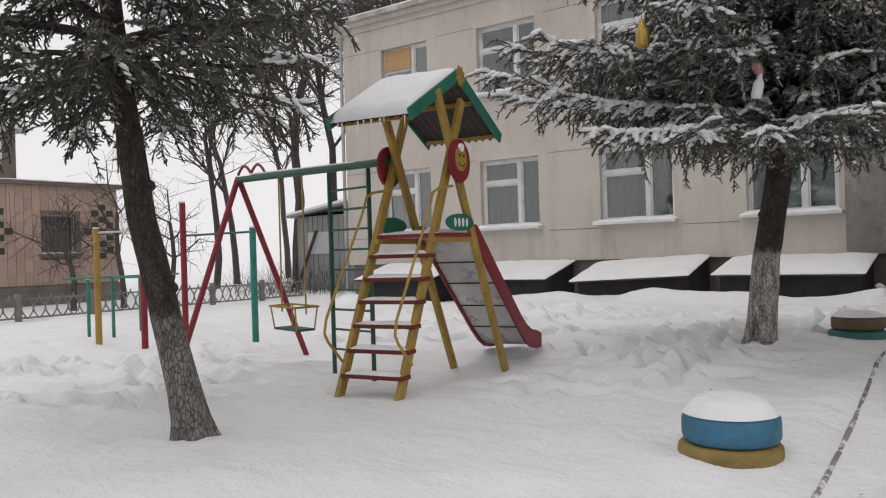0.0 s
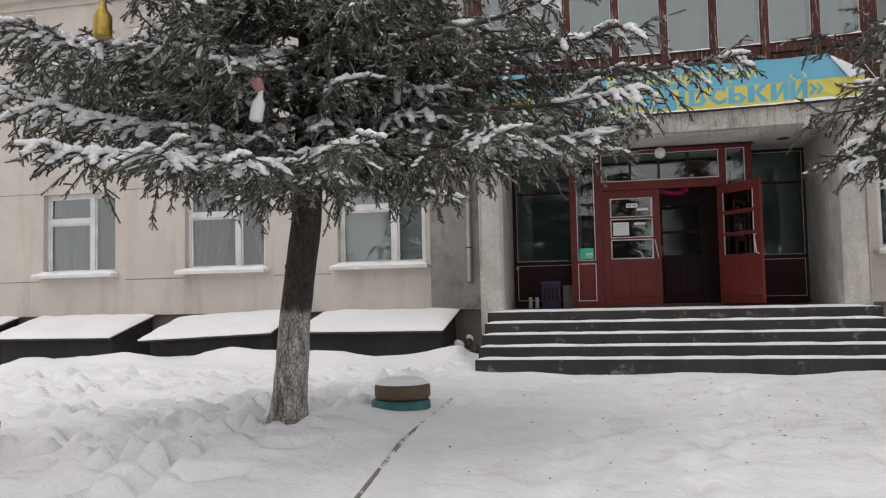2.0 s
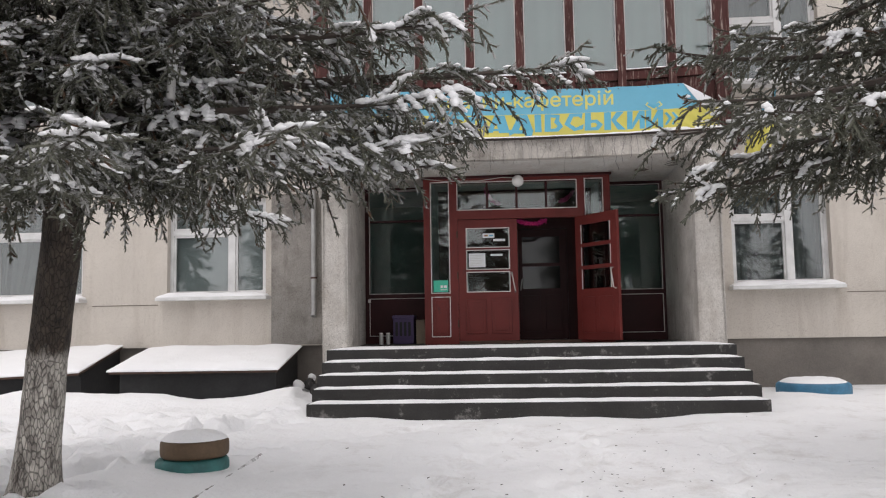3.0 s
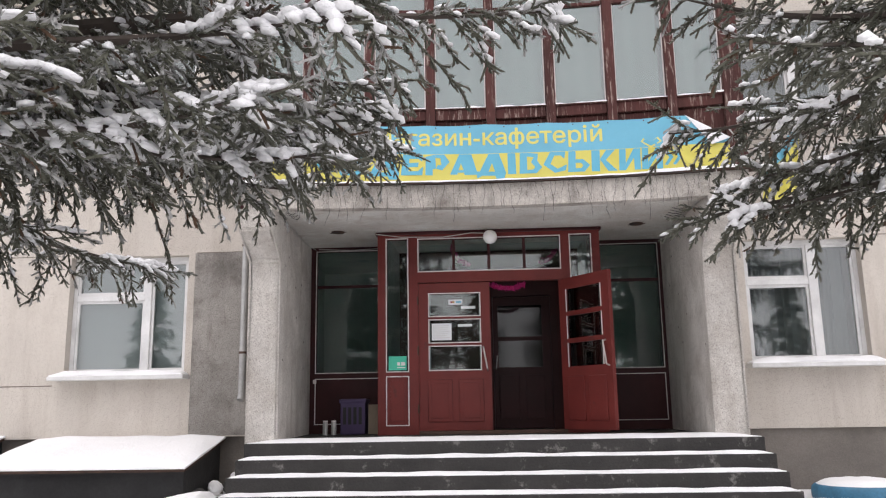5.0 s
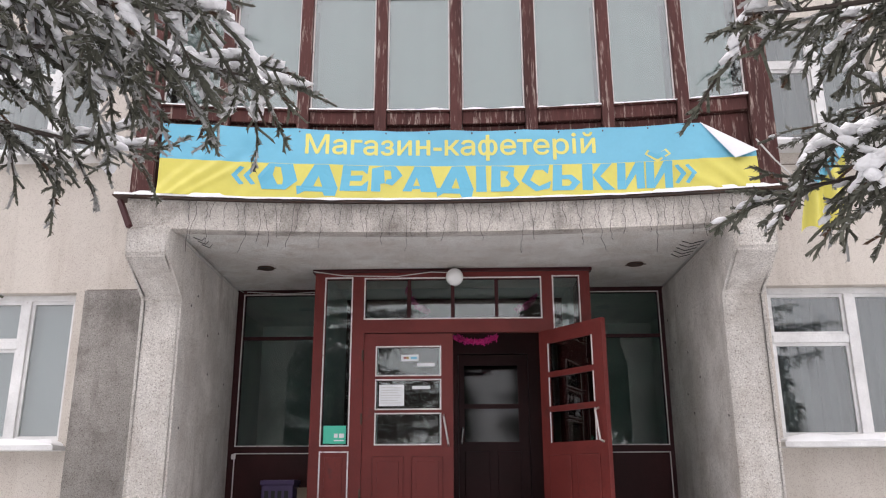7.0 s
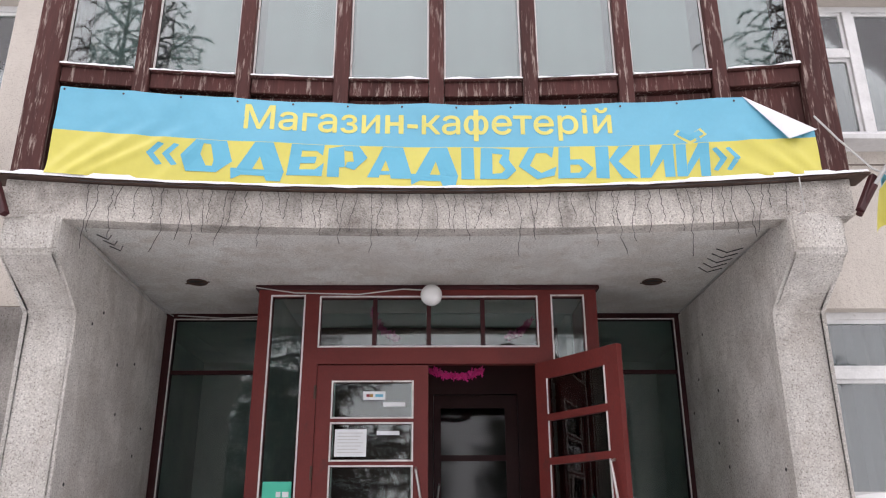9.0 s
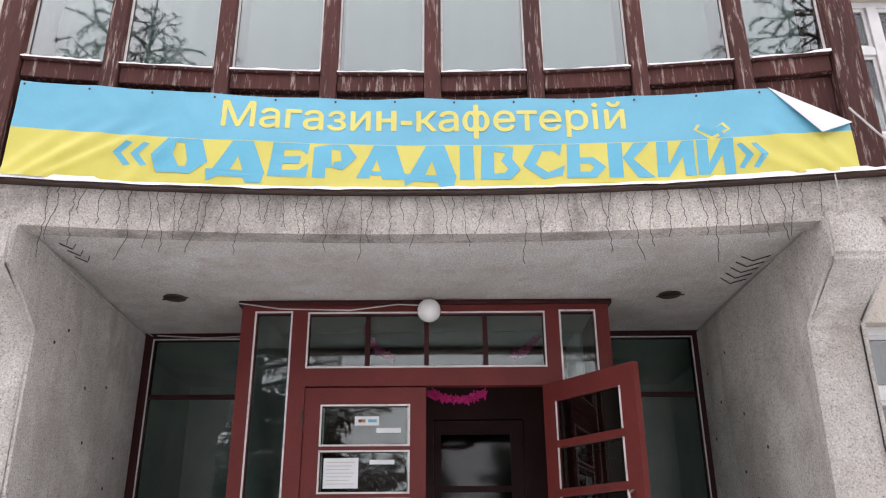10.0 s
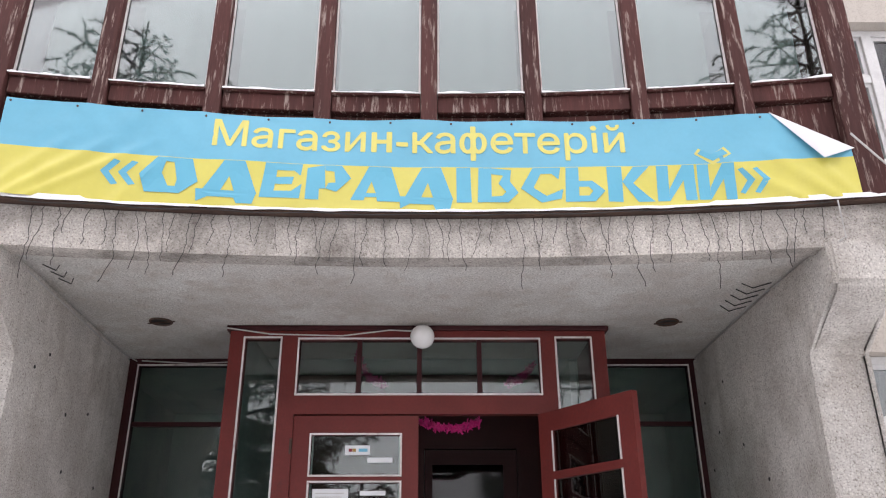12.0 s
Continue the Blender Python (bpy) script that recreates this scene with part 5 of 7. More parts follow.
spruce("spruce", "tall snow-laden spruce with a limewashed trunk in front of the facade", (-1.6, 8.45, B0), [(-1.59, 8.45, B0 - 0.05), (-1.48, 8.37, 1.0), (-1.24, 8.14, 2.0), (-1.08, 7.96, 4.0), (-1.0, 7.95, 10.5)], M["bark"], 10.5,
       limbs_b + whorls(2.95, 10.2, 2.8, 11, 0.34, 6, 20, 22), 21, 0.92, 2.3, 1.18, 1.8)
A0 = float(lay(-3.95, 2.55))
spruce("spruce", "leaning spruce with a limewashed trunk foot and snowy boughs", (-3.95, 2.55, A0), [(-3.87, 2.55, A0 - 0.05), (-4.13, 2.55, 0.7), (-4.46, 2.55, 1.6), (-4.67, 2.55, 2.6), (-4.95, 2.55, 4.2), (-5.2, 2.6, 9.5)], M["bark_low"], 9.5,
       [(2.75, 20, 1.5, 10, 20), (2.7, 55, 1.5, 8, 22), (2.7, 90, 1.5, 8, 22), (2.75, 330, 1.6, 10, 20), (2.7, 355, 1.7, 12, 20), (2.7, 125, 1.6, 8, 22), (2.6, 165, 1.6, 8, 22), (2.6, 195, 1.7, 8, 22), (2.65, 230, 1.7, 8, 22), (2.7, 265, 1.6, 8, 22), (2.75, 300, 1.7, 8, 22)]
       + whorls(3.0, 9.2, 2.3, 31, 0.34, 6, 16, 22), 22, 0.75, 1.0, 0.88, 0.35)
C0 = float(lay(6.4, 9.0))
spruce("spruce", "broad snow-dusted spruce whose boughs hang over the path", (6.4, 9.0, C0), [(6.4, 9.0, C0 - 0.05), (6.35, 9.0, 2.0), (6.3, 9.0, 4.5), (6.3, 9.0, 10.0)], M["bark"], 10.0,
       [(3.25, 178, 3.1, 6, 20), (3.0, 161, 3.05, -4, 8), (2.95, 168, 2.8, -5, 10), (3.1, 157, 2.8, 0, 14), (3.05, 164, 2.6, 2, 16), (3.2, 194, 3.2, 6, 20), (3.1, 150, 2.3, 4, 22), (3.1, 210, 3.0, 6, 22), (3.0, 135, 2.0, 4, 22), (3.1, 226, 2.8, 6, 22), (3.3, 186, 3.2, 16, 20), (3.3, 160, 2.6, 12, 18), (3.1, 100, 2.4, 8, 24), (3.1, 250, 2.4, 8, 24), (3.1, 60, 2.2, 8, 24), (3.1, 290, 2.2, 8, 24), (3.1, 20, 2.2, 8, 24), (3.1, 330, 2.2, 8, 24)]
       + whorls(3.5, 9.8, 2.9, 41, 0.36, 6, 14, 22), 23, 0.82, 1.2, 1.4, 0.7)


# ---- facade fittings ----
patch = solid("wall_stained_patch", boxed(-1.90, -0.81, W - 0.012, W + 0.01, 1.0, 3.52), M["sooty"], "grey stained pebbledash beside the porch", "wall", kind="structure")
pipe = thing("drainpipe", "grey sheet-metal drainpipe beside the porch pier", "drainpipe", at=(-1.16, W, 1.5))
part("pipe", tube(bmesh.new(), [(-1.16, W - 0.07, 7.4), (-1.16, W - 0.07, 1.55), (-1.16, W - 0.12, 1.46)], 0.045, 12), M["zinc"], pipe, "", True)
for z in (2.1, 3.6, 5.2, 6.8):
    part("clamp", disc(bmesh.new(), (-1.16, W - 0.07, z), (0, 0, 1), 0.052, 0.03, 16), M["rust"], pipe, "rusty clamp")
corner_pipe = thing("drainpipe", "grey sheet-metal drainpipe at the building's corner", "drainpipe", at=(-14.8, W, 0))
part("pipe", tube(bmesh.new(), [(-14.78, W - 0.02, 7.4), (-14.78, W - 0.02, 0.3)], 0.05, 10), M["zinc"], corner_pipe, "", True)
part("funnel", tube(bmesh.new(), [(-14.78, W - 0.02, 7.2), (-14.78, W - 0.02, 7.42)], [0.05, 0.13], 12), M["zinc"], corner_pipe)
spout = solid("spout", beam(bmesh.new(), (-0.72, 14.05, 3.72), (-0.86, 14.1, 4.0), 0.05, 0.05, soft=0.006), M["maroon"], "short dark red bracket at the canopy's end", "bracket", "canopy brackets")
solid("spout", beam(bmesh.new(), (5.30, 14.0, 3.72), (5.48, 14.06, 4.02), 0.05, 0.05, soft=0.006), M["maroon"], "short dark red bracket at the canopy's end", "bracket", "canopy brackets")

# covers over the cellar pits
def pit_cover(x0, x1, skew, z_low):
    t = thing("cellar_pit_cover", "black tarred cellar pit with a snow-covered sloping lid", "cellar cover", "cellar pit covers", at=((x0 + x1) / 2, 14.9, 0.2))
    bm = bmesh.new()
    place = Matrix(((0, 0, 1, x0 + 0.08), (1, 0, 0, 0), (0, 1, 0, 0), (0, 0, 0, 1)))
    prism(bm, [(14.55, -0.1), (W + 0.09, -0.1), (W + 0.09, 0.93), (14.55, z_low - 0.05)], place, x1 - x0 - 0.16)
    part("pit_wall", bm, M["tar"], t, "black tarred brickwork")
    s = (0.96 - z_low) / (W + 0.05 - 14.35)
    lid = bmesh.new()
    place2 = Matrix(((0, 0, 1, x0), (1, 0, 0, 0), (0, 1, 0, 0), (0, 0, 0, 1)))
    prism(lid, [(14.35, z_low - 0.035), (W + 0.05, 0.925), (W + 0.05, 0.96), (14.35, z_low)], place2, x1 - x0)
    part("lid", lid, M["rust"], t, "rusty sheet lid")
    sn = lumpy(bmesh.new(), x0 - 0.02, x1 + 0.02, 14.32, W + 0.02, z_low + 0.0, 0.085, 0.09, x0, s)
    part("lid_snow", sn, M["snow"], t, "thick even snow", True)
    if skew:
        t.matrix_basis = t.matrix_basis @ Matrix.Rotation(radians(skew), 4, "Y")
    return t


pit_cover(-13.2, -10.75, 0, 0.62)
pit_cover(-10.2, -7.62, 0.0, 0.60)
pit_cover(-7.0, -4.45, -2.5, 0.60)
pit_cover(-4.0, -1.40, 0, 0.66)

# rubble and dead stalks by the wall
r = random.Random(8)
for i in range(9):
    x, y = r.uniform(-1.3, -0.75), r.uniform(14.2, 15.6)
    bm = bmesh.new()
    bmesh.ops.create_icosphere(bm, subdivisions=2, radius=r.uniform(0.06, 0.14))
    for v in bm.verts:
        v.co *= 1 + 0.35 * noise.noise(v.co * 9 + Vector((i, 0, 0)))
    ob = solid("rubble_stone", bm, M["step"] if i % 3 else M["snow"], "dark broken stone with snow beside the steps", "stone", "rubble by the steps", smooth=False)
    ob.matrix_basis = Matrix.Translation((x, y, float(lay(x, y)) + r.uniform(0.02, 0.35) * (y - 14.0) / 1.6))

# ---- banner ----
BX0, BX1, BZ0, BZ1, BSPLIT = -0.53, 5.14, 4.10, 4.845, 4.468


def sag(x, z):
    """The banner's face: follows the bow, with slack and creases."""
    t = (z - BZ0) / (BZ1 - BZ0)
    crease = 0.008 * math.sin(x * 3.1 + z * 4) + 0.008 * math.sin(x * 9 - z * 13) * (1 - t) + 0.010 * math.exp(-((x + 0.1 - (z - 4.4) * 1.2) / 0.12) ** 2)
    folds = sum(a * math.exp(-((x - x_ - (z - 4.35) * lean_) / w_) ** 2) * min(1, max(0, (4.62 - z) / 0.3)) for x_, lean_, w_, a in ((-0.30, 0.9, 0.06, 0.022), (-0.10, 1.2, 0.07, 0.030), (0.10, 1.5, 0.06, 0.020), (0.45, 0.8, 0.06, 0.012), (4.52, -1.4, 0.07, 0.018), (4.80, -1.0, 0.06, 0.022), (4.97, -0.7, 0.05, 0.016)))
    slack = 0.011 * noise.noise((x * 2.2, z * 3.0, 7.0)) + 0.004 * noise.noise((x * 9.0, z * 7.0, 3.0))
    return bow(x) - 0.054 - crease * 0.6 - folds - slack


def drop(x):
    """How far the banner hangs below its nominal line; a little more to one end."""
    return 0.068 + 0.013 * (x - 2.3)


def cloth(z0, z1):
    bm = bmesh.new()
    n, m = 240, 16
    grid = {}
    for i in range(n + 1):
        x = BX0 + (BX1 - BX0) * i / n
        for j in range(m + 1):
            top = z1 - (0.012 * abs(math.sin(x * 4.2)) + max(0, x - 4.67) * 0.66 if z1 == BZ1 else 0)
            z = z0 + (top - z0) * j / m
            grid[i, j] = bm.verts.new((x, sag(x, z), max(z - drop(x), 4.06 + 0.002 * j)))
    for i in range(n):
        for j in range(m):
            bm.faces.new((grid[i, j], grid[i + 1, j], grid[i + 1, j + 1], grid[i, j + 1]))
    return bm


banner = thing("banner", "blue and yellow vinyl shop banner with one corner folded over", "banner", at=(2.3, 14.3, BZ0))
part("blue_half", cloth(BSPLIT, BZ1), M["banner_blue"], banner, "sky blue vinyl", True)
part("yellow_half", cloth(BZ0, BSPLIT), M["banner_yellow"], banner, "yellow vinyl", True)
fl = bmesh.new()
tri = [(4.66, BZ1), (5.16, 4.53), (4.93, 4.44)]
vs = [fl.verts.new((x, sag(min(x, BX1), z) - o, z - drop(x))) for (x, z), o in zip(tri, (0.004, 0.006, 0.05))]
mid_v = fl.verts.new((4.90, sag(4.90, 4.6) - 0.06, 4.51))
for a, b in ((0, 1), (1, 2), (2, 0)):
    fl.faces.new((vs[a], vs[b], mid_v))
part("folded_corner", fl, M["vinyl_back"], banner, "white back of the folded corner", True)
for i in range(13):
    x = -0.5 + i * 0.425
    part("eyelet", disc(bmesh.new(), (x, sag(x, BZ1 - 0.03) - 0.004, BZ1 - 0.035 - drop(x)), (0, 1, 0), 0.008, 0.005, 10), M["rust"], banner)


def lay_on(bm, off):
    for v in bm.verts:
        v.co.y = sag(v.co.x, v.co.z) - off + v.co.y
        v.co.z -= drop(v.co.x)
    return bm


def glyph(ch):
    """One character of the built-in font as a mesh, and its width; bars and rings are built where the font's own outline does not fill."""
    bm = bmesh.new()
    quad = lambda x0, x1, y0, y1: bm.faces.new([bm.verts.new((x, y, 0)) for x, y in ((x0, y0), (x1, y0), (x1, y1), (x0, y1))])
    if ch == "н":
        quad(0.021, 0.050, 0, 0.154), quad(0.117, 0.146, 0, 0.154), quad(0.050, 0.117, 0.068, 0.092)
    elif ch == "ф":
        quad(0.083, 0.111, -0.058, 0.207)
        for cx in (0.062, 0.132):
            n = 20
            pts = [[bm.verts.new((cx + rx * math.cos(k * math.tau / n), 0.077 + ry * math.sin(k * math.tau / n), 0.0005)) for k in range(n)] for rx, ry in ((0.050, 0.080), (0.024, 0.057))]
            for k in range(n):
                bm.faces.new((pts[0][k], pts[0][(k + 1) % n], pts[1][(k + 1) % n], pts[1][k]))
    else:
        cu = bpy.data.curves.new("words", "FONT")
        cu.body, cu.size, cu.resolution_u = ch, 0.285, 4
        tmp = new("words", cu)
        me = bpy.data.meshes.new_from_object(tmp.evaluated_get(bpy.context.evaluated_depsgraph_get()))
        bpy.data.objects.remove(tmp)
        bm.from_mesh(me)
        bpy.data.meshes.remove(me)
    return bm, max(v.co.x for v in bm.verts) + dict(г=0.003, т=0.003, к=0.002, а=0.018, з=0.013, е=0.012, р=0.014, ф=0.014).get(ch, 0.021 if ch != "-" else 0.011)


def words(body, x0, x1, z, name, material):
    """A line of text stretched from x0 to x1, a part for each letter."""
    made, run = [], 0.0
    for ch in body:
        bm, wide = glyph(ch)
        made.append((bm, run))
        run += wide
    k = (x1 - x0) / run
    for bm, at in made:
        first = list(bm.faces)
        for v in bm.verts:
            v.co = Vector((x0 + (at + v.co.x) * k, -v.co.z, z + v.co.y))
        for i, (dx, dz) in enumerate(((0.007, 0.0), (0.0035, 0.004), (0.0035, -0.004))):
            more = bmesh.ops.duplicate(bm, geom=first)
            for v in (g for g in more["geom"] if isinstance(g, bmesh.types.BMVert)):
                v.co += Vector((dx, -0.0005 * (i + 1), dz))
        part(name, lay_on(bm, 0.0022), material, banner, "yellow printed letter")


words("Магазин-кафетерій", 0.81, 3.69, 4.58, "letter", M["letter_yellow"])

# the large brush-drawn characters below: strokes on a 10 by 10 field
SHAPES = [
    (0.08, 0.22, [[(0, 5), (6.6, 8.4), (10, 8.0), (4.4, 5), (10, 1.8), (6.6, 1.4)]]),
    (0.21, 0.35, [[(0, 5), (6.6, 8.4), (10, 8.0), (4.4, 5), (10, 1.8), (6.6, 1.4)]]),
    (0.37, 0.81, [[(0, 4.8), (2.7, 10), (4.2, 8.8), (3.7, 5.5)], [(2.7, 10), (8.6, 10), (5.6, 8.7), (4.2, 8.8)], [(8.6, 10), (10, 3.5), (6.4, 3.8), (5.6, 8.7)], [(10, 3.5), (7, 0), (6.2, 1.9), (6.4, 3.8)], [(7, 0), (1.2, 0), (5.0, 1.9), (6.2, 1.9)], [(1.2, 0), (0, 4.8), (3.7, 5.5), (5.0, 1.9)]]),
    (0.80, 1.26, [[(0.8, 0.8), (4.2, 10), (5.8, 10), (5.3, 5.5), (4.0, 1.3)], [(5.8, 10), (7.7, 10), (10, 0.8), (6.3, 1.3), (5.3, 5.5)], [(0, 1.6), (10, 1.3), (9.4, -2.0), (6.8, -2.0), (6.3, -0.5), (2.0, -0.4), (0.2, -1.8)]]),
    (1.28, 1.60, [[(0, 0), (1, 10), (4, 10), (3.2, 0)], [(1, 10), (10, 10), (9.6, 6.6), (8, 8), (3.6, 8)], [(3, 6), (8, 6.2), (7.6, 4), (3, 4)], [(3, 2), (7.6, 2), (10, 4.2), (9.6, 0), (3, 0)]]),
    (1.63, 1.98, [[(0, 0), (0.2, 9), (4.0, 10), (4.4, 3.2), (3.0, 3.0), (3.0, 0)], [(4.0, 10), (7.8, 10), (6.2, 8.2), (4.2, 8.4)], [(7.8, 10), (10, 6.4), (6.6, 5), (6.2, 8.2)], [(10, 6.4), (6.8, 2.4), (4.4, 3.2), (5.0, 4.8), (6.6, 5)]]),
    (1.98, 2.38, [[(0, 0.3), (3.4, 10), (5.4, 10), (4.0, 5.8), (3.0, 2.4), (2.6, 0.3)], [(5.4, 10), (7.8, 10), (10, 0), (5.2, 0), (4.9, 2.4), (4.0, 5.8)], [(3.0, 2.4), (4.9, 2.4), (5.0, 1.2), (2.8, 1.2)]]),
    (2.36, 2.78, [[(0.8, 0.8), (4.2, 10), (5.8, 10), (5.3, 5.5), (4.0, 1.3)], [(5.8, 10), (7.7, 10), (10, 0.8), (6.3, 1.3), (5.3, 5.5)], [(0, 1.6), (10, 1.3), (9.4, -2.0), (6.8, -2.0), (6.3, -0.5), (2.0, -0.4), (0.2, -1.8)]]),
    (2.80, 2.93, [[(0.5, 0), (0.5, 10), (9, 10), (9.5, 0)]]),
    (2.97, 3.29, [[(0, 0), (0.4, 10), (3.6, 10), (3.4, 0)], [(3.5, 10), (8.4, 9.4), (6.4, 7.8), (3.5, 8.2)], [(8.4, 9.4), (8, 6), (5.2, 5.4), (6.4, 7.8)], [(5.2, 5.4), (8, 6), (10, 2.8), (7, 3)], [(10, 2.8), (7.4, 0), (3.4, 0), (3.4, 1.6), (6, 1.8), (7, 3)]]),
    (3.31, 3.64, [[(0, 4), (3, 10), (4.8, 8.2), (3, 4.2)], [(3, 10), (9.6, 10), (9, 6.6), (7.4, 8.2), (4.8, 8.2)], [(0, 4), (3, 4.2), (6, 1.9), (4.8, 0)], [(4.8, 0), (6, 1.9), (10, 3.8), (9.4, 1)]]),
    (3.65, 3.96, [[(0, 0), (0.6, 10), (3.8, 10), (3.4, 0)], [(3.5, 6), (7, 6), (6, 4.3), (3.5, 4.3)], [(7, 6), (10, 3), (7, 3), (6, 4.3)], [(10, 3), (7.4, 0), (3.4, 0), (3.4, 1.7), (6, 1.7), (7, 3)]]),
    (3.98, 4.34, [[(0, 0), (0.2, 10), (3.4, 10), (3.2, 0)], [(3.3, 5.6), (6, 10), (9.4, 10), (5.6, 5.2)], [(3.3, 5.6), (5.6, 5.2), (10, 0), (6.4, 0)]]),
    (4.36, 4.66, [[(0, 0), (0.4, 10), (3.4, 10), (3.0, 0)], [(3.0, 0), (3.2, 3.4), (7, 10), (7.2, 6)], [(7, 10), (10, 10), (9.8, 0), (7.0, 0)]]),
    (4.67, 4.96, [[(0, 0), (0.4, 10), (3.4, 10), (3.0, 0)], [(3.0, 0), (3.2, 3.4), (7, 10), (7.2, 6)], [(7, 10), (10, 10), (9.8, 0), (7.0, 0)], [(1, 13), (2, 14), (4.6, 12.6), (7.6, 14.2), (9, 12.8), (4.8, 10.8)]]),
    (4.98, 5.10, [[(0, 8), (3, 8.4), (10, 5), (3, 1.4), (0, 1.8), (5.4, 5)]]),
    (5.09, 5.21, [[(0, 8), (3, 8.4), (10, 5), (3, 1.4), (0, 1.8), (5.4, 5)]]),
]
for a, b, strokes in SHAPES:
    s, t = (4.60 - 0.12) / (5.22 - 0.05), 0.268 / 10
    x0, x1 = 0.12 + (a - 0.05) * s, 0.12 + (b - 0.05) * s
    bm = bmesh.new()
    for n_, st in enumerate(strokes):
        bm.faces.new([bm.verts.new((x0 + u / 10 * (x1 - x0), -0.0006 * n_, 4.195 + v * t)) for u, v in st])
    bmesh.ops.remove_doubles(bm, verts=bm.verts, dist=0.004)
    bmesh.ops.triangulate(bm, faces=bm.faces)
    bmesh.ops.subdivide_edges(bm, edges=bm.edges, cuts=2, use_grid_fill=True)
    for st in strokes:
        if min(v for u, v in st) > 10.5:
            rim = bmesh.new()
            cu, cv = sum(u for u, v in st) / len(st), sum(v for u, v in st) / len(st)
            rim.faces.new([rim.verts.new((x0 + (cu + (u - cu) * 1.22) / 10 * (x1 - x0), 0, 4.195 + (cv + (v - cv) * 1.5) * t)) for u, v in st])
            bmesh.ops.triangulate(rim, faces=rim.faces)
            bmesh.ops.subdivide_edges(rim, edges=rim.edges, cuts=2, use_grid_fill=True)
            part("painted_rim", lay_on(rim, 0.0012), M["letter_yellow"], banner, "yellow printed outline")
    part("painted_shape", lay_on(bm, 0.0022), M["letter_blue"], banner, "blue angular printed shape")

# strings hanging from the canopy edge: an unlit icicle garland
gar = thing("light_garland", "thin dark unlit icicle light strings along the canopy edge", "garland", at=(2.3, 14.3, 4.0))
part("main_wire", tube(bmesh.new(), [(x, bow(x) - 0.066, 4.03 + 0.006 * math.sin(x * 9)) for x in np.linspace(-0.3, 4.95, 60)], 0.004, 5), M["wire"], gar)
for i in range(58):
    x = -0.25 + 5.15 * i / 57 + r.uniform(-0.02, 0.02)
    ln = r.choice((0.22, 0.34, 0.42, 0.5, 0.3)) * r.uniform(0.85, 1.1)
    pts, xx, zz = [], x, 4.03
    while zz > 4.03 - ln:
        pts.append((xx, bow(xx) - 0.012 - (0.0 if zz > 3.76 else 0.004), zz))
        xx += r.uniform(-0.016, 0.016)
        zz -= 0.032
    part("wire_drop", tube(bmesh.new(), pts, 0.0023, 4), M["wire"], gar)
solid("cable", tube(bmesh.new(), [(-0.42, 14.2, 3.77), (-0.40, 15.0, 3.72), (-0.43, 16.2, 3.70), (-0.44, 16.95, 3.76)], 0.005, 6), M["pale_wire"], "thin pale cable along the soffit corner", "cable")
solid("cable", tube(bmesh.new(), [(4.95, 14.08, 4.02), (4.95, 14.08, 3.76), (4.84, 15.2, 3.78), (4.86, 16.9, 3.78)], 0.005, 6), M["pale_wire"], "thin pale cable down the canopy edge", "cable")
solid("rope", tube(bmesh.new(), [(5.14, 14.08, 4.52), (5.26, 14.03, 4.3), (5.45, 14.0, 4.05), (5.60, 14.0, 3.98)], 0.008, 6), M["pale_wire"], "white rope tying the banner down", "rope")

# boxes and jars on the landing
crate = solid("crate", boxed(0.06, 0.42, 16.42, 16.75, LAND + 0.003, 1.46, 0.015), M["purple"], "dark purple plastic crate standing on the landing", "crate")
part("crate_rim", boxed(0.045, 0.435, 16.405, 16.765, 1.40, 1.455, 0.01), M["purple"], crate)
for i in range(4):
    part("slot", boxed(0.10 + 0.075 * i, 0.145 + 0.075 * i, 16.412, 16.42, 1.1, 1.34), M["black"], crate)
carton = solid("carton", boxed(0.46, 0.655, 16.45, 16.72, LAND + 0.003, 1.37, 0.006), M["card"], "brown cardboard carton beside the crate", "carton")
part("flap", boxed(0.46, 0.655, 16.35, 16.452, 1.368, 1.374), M["card"], carton)
for x in (-0.14, -0.02):
    j = thing("jar", "tall grey metal jar standing on the landing", "jar", "jars on the landing", at=(x, 16.35, LAND))
    part("body", tube(bmesh.new(), [(x, 16.35, LAND + 0.002), (x, 16.35, LAND + 0.17), (x, 16.35, LAND + 0.185)], [0.037, 0.037, 0.03], 14), M["zinc"], j, "", True)
    part("lid", disc(bmesh.new(), (x, 16.35, LAND + 0.195), (0, 0, 1), 0.034, 0.02, 14), M["trim"], j)

# ---- painted tyres ----
def tyre(name_mat, radius, at, label, width=0.19, parent=None):
    bm = bmesh.new()
    prof = [(0.62, 0.18), (0.66, 0.0), (0.78, 0.0), (0.92, 0.03), (0.985, 0.14), (1.0, 0.3), (1.0, 0.7), (0.985, 0.86), (0.92, 0.97), (0.78, 1.0), (0.66, 1.0), (0.62, 0.82)]
    n = 72
    rings = []
    for i in range(n):
        a = i * math.tau / n
        ring = []
        for k, (u, v) in enumerate(prof):
            tread = 0.985 if (4 <= k <= 7 and i % 2) else 1.0
            ring.append(bm.verts.new((radius * u * tread * math.cos(a), radius * u * tread * math.sin(a), v * width)))
        rings.append(ring)
    for i in range(n):
        a, b = rings[i], rings[(i + 1) % n]
        for k in range(len(prof)):
            bm.faces.new((a[k], b[k], b[(k + 1) % len(prof)], a[(k + 1) % len(prof)]))
    bmesh.ops.translate(bm, verts=bm.verts, vec=at)
    return part("tyre", bm, M[name_mat], parent, label, True)


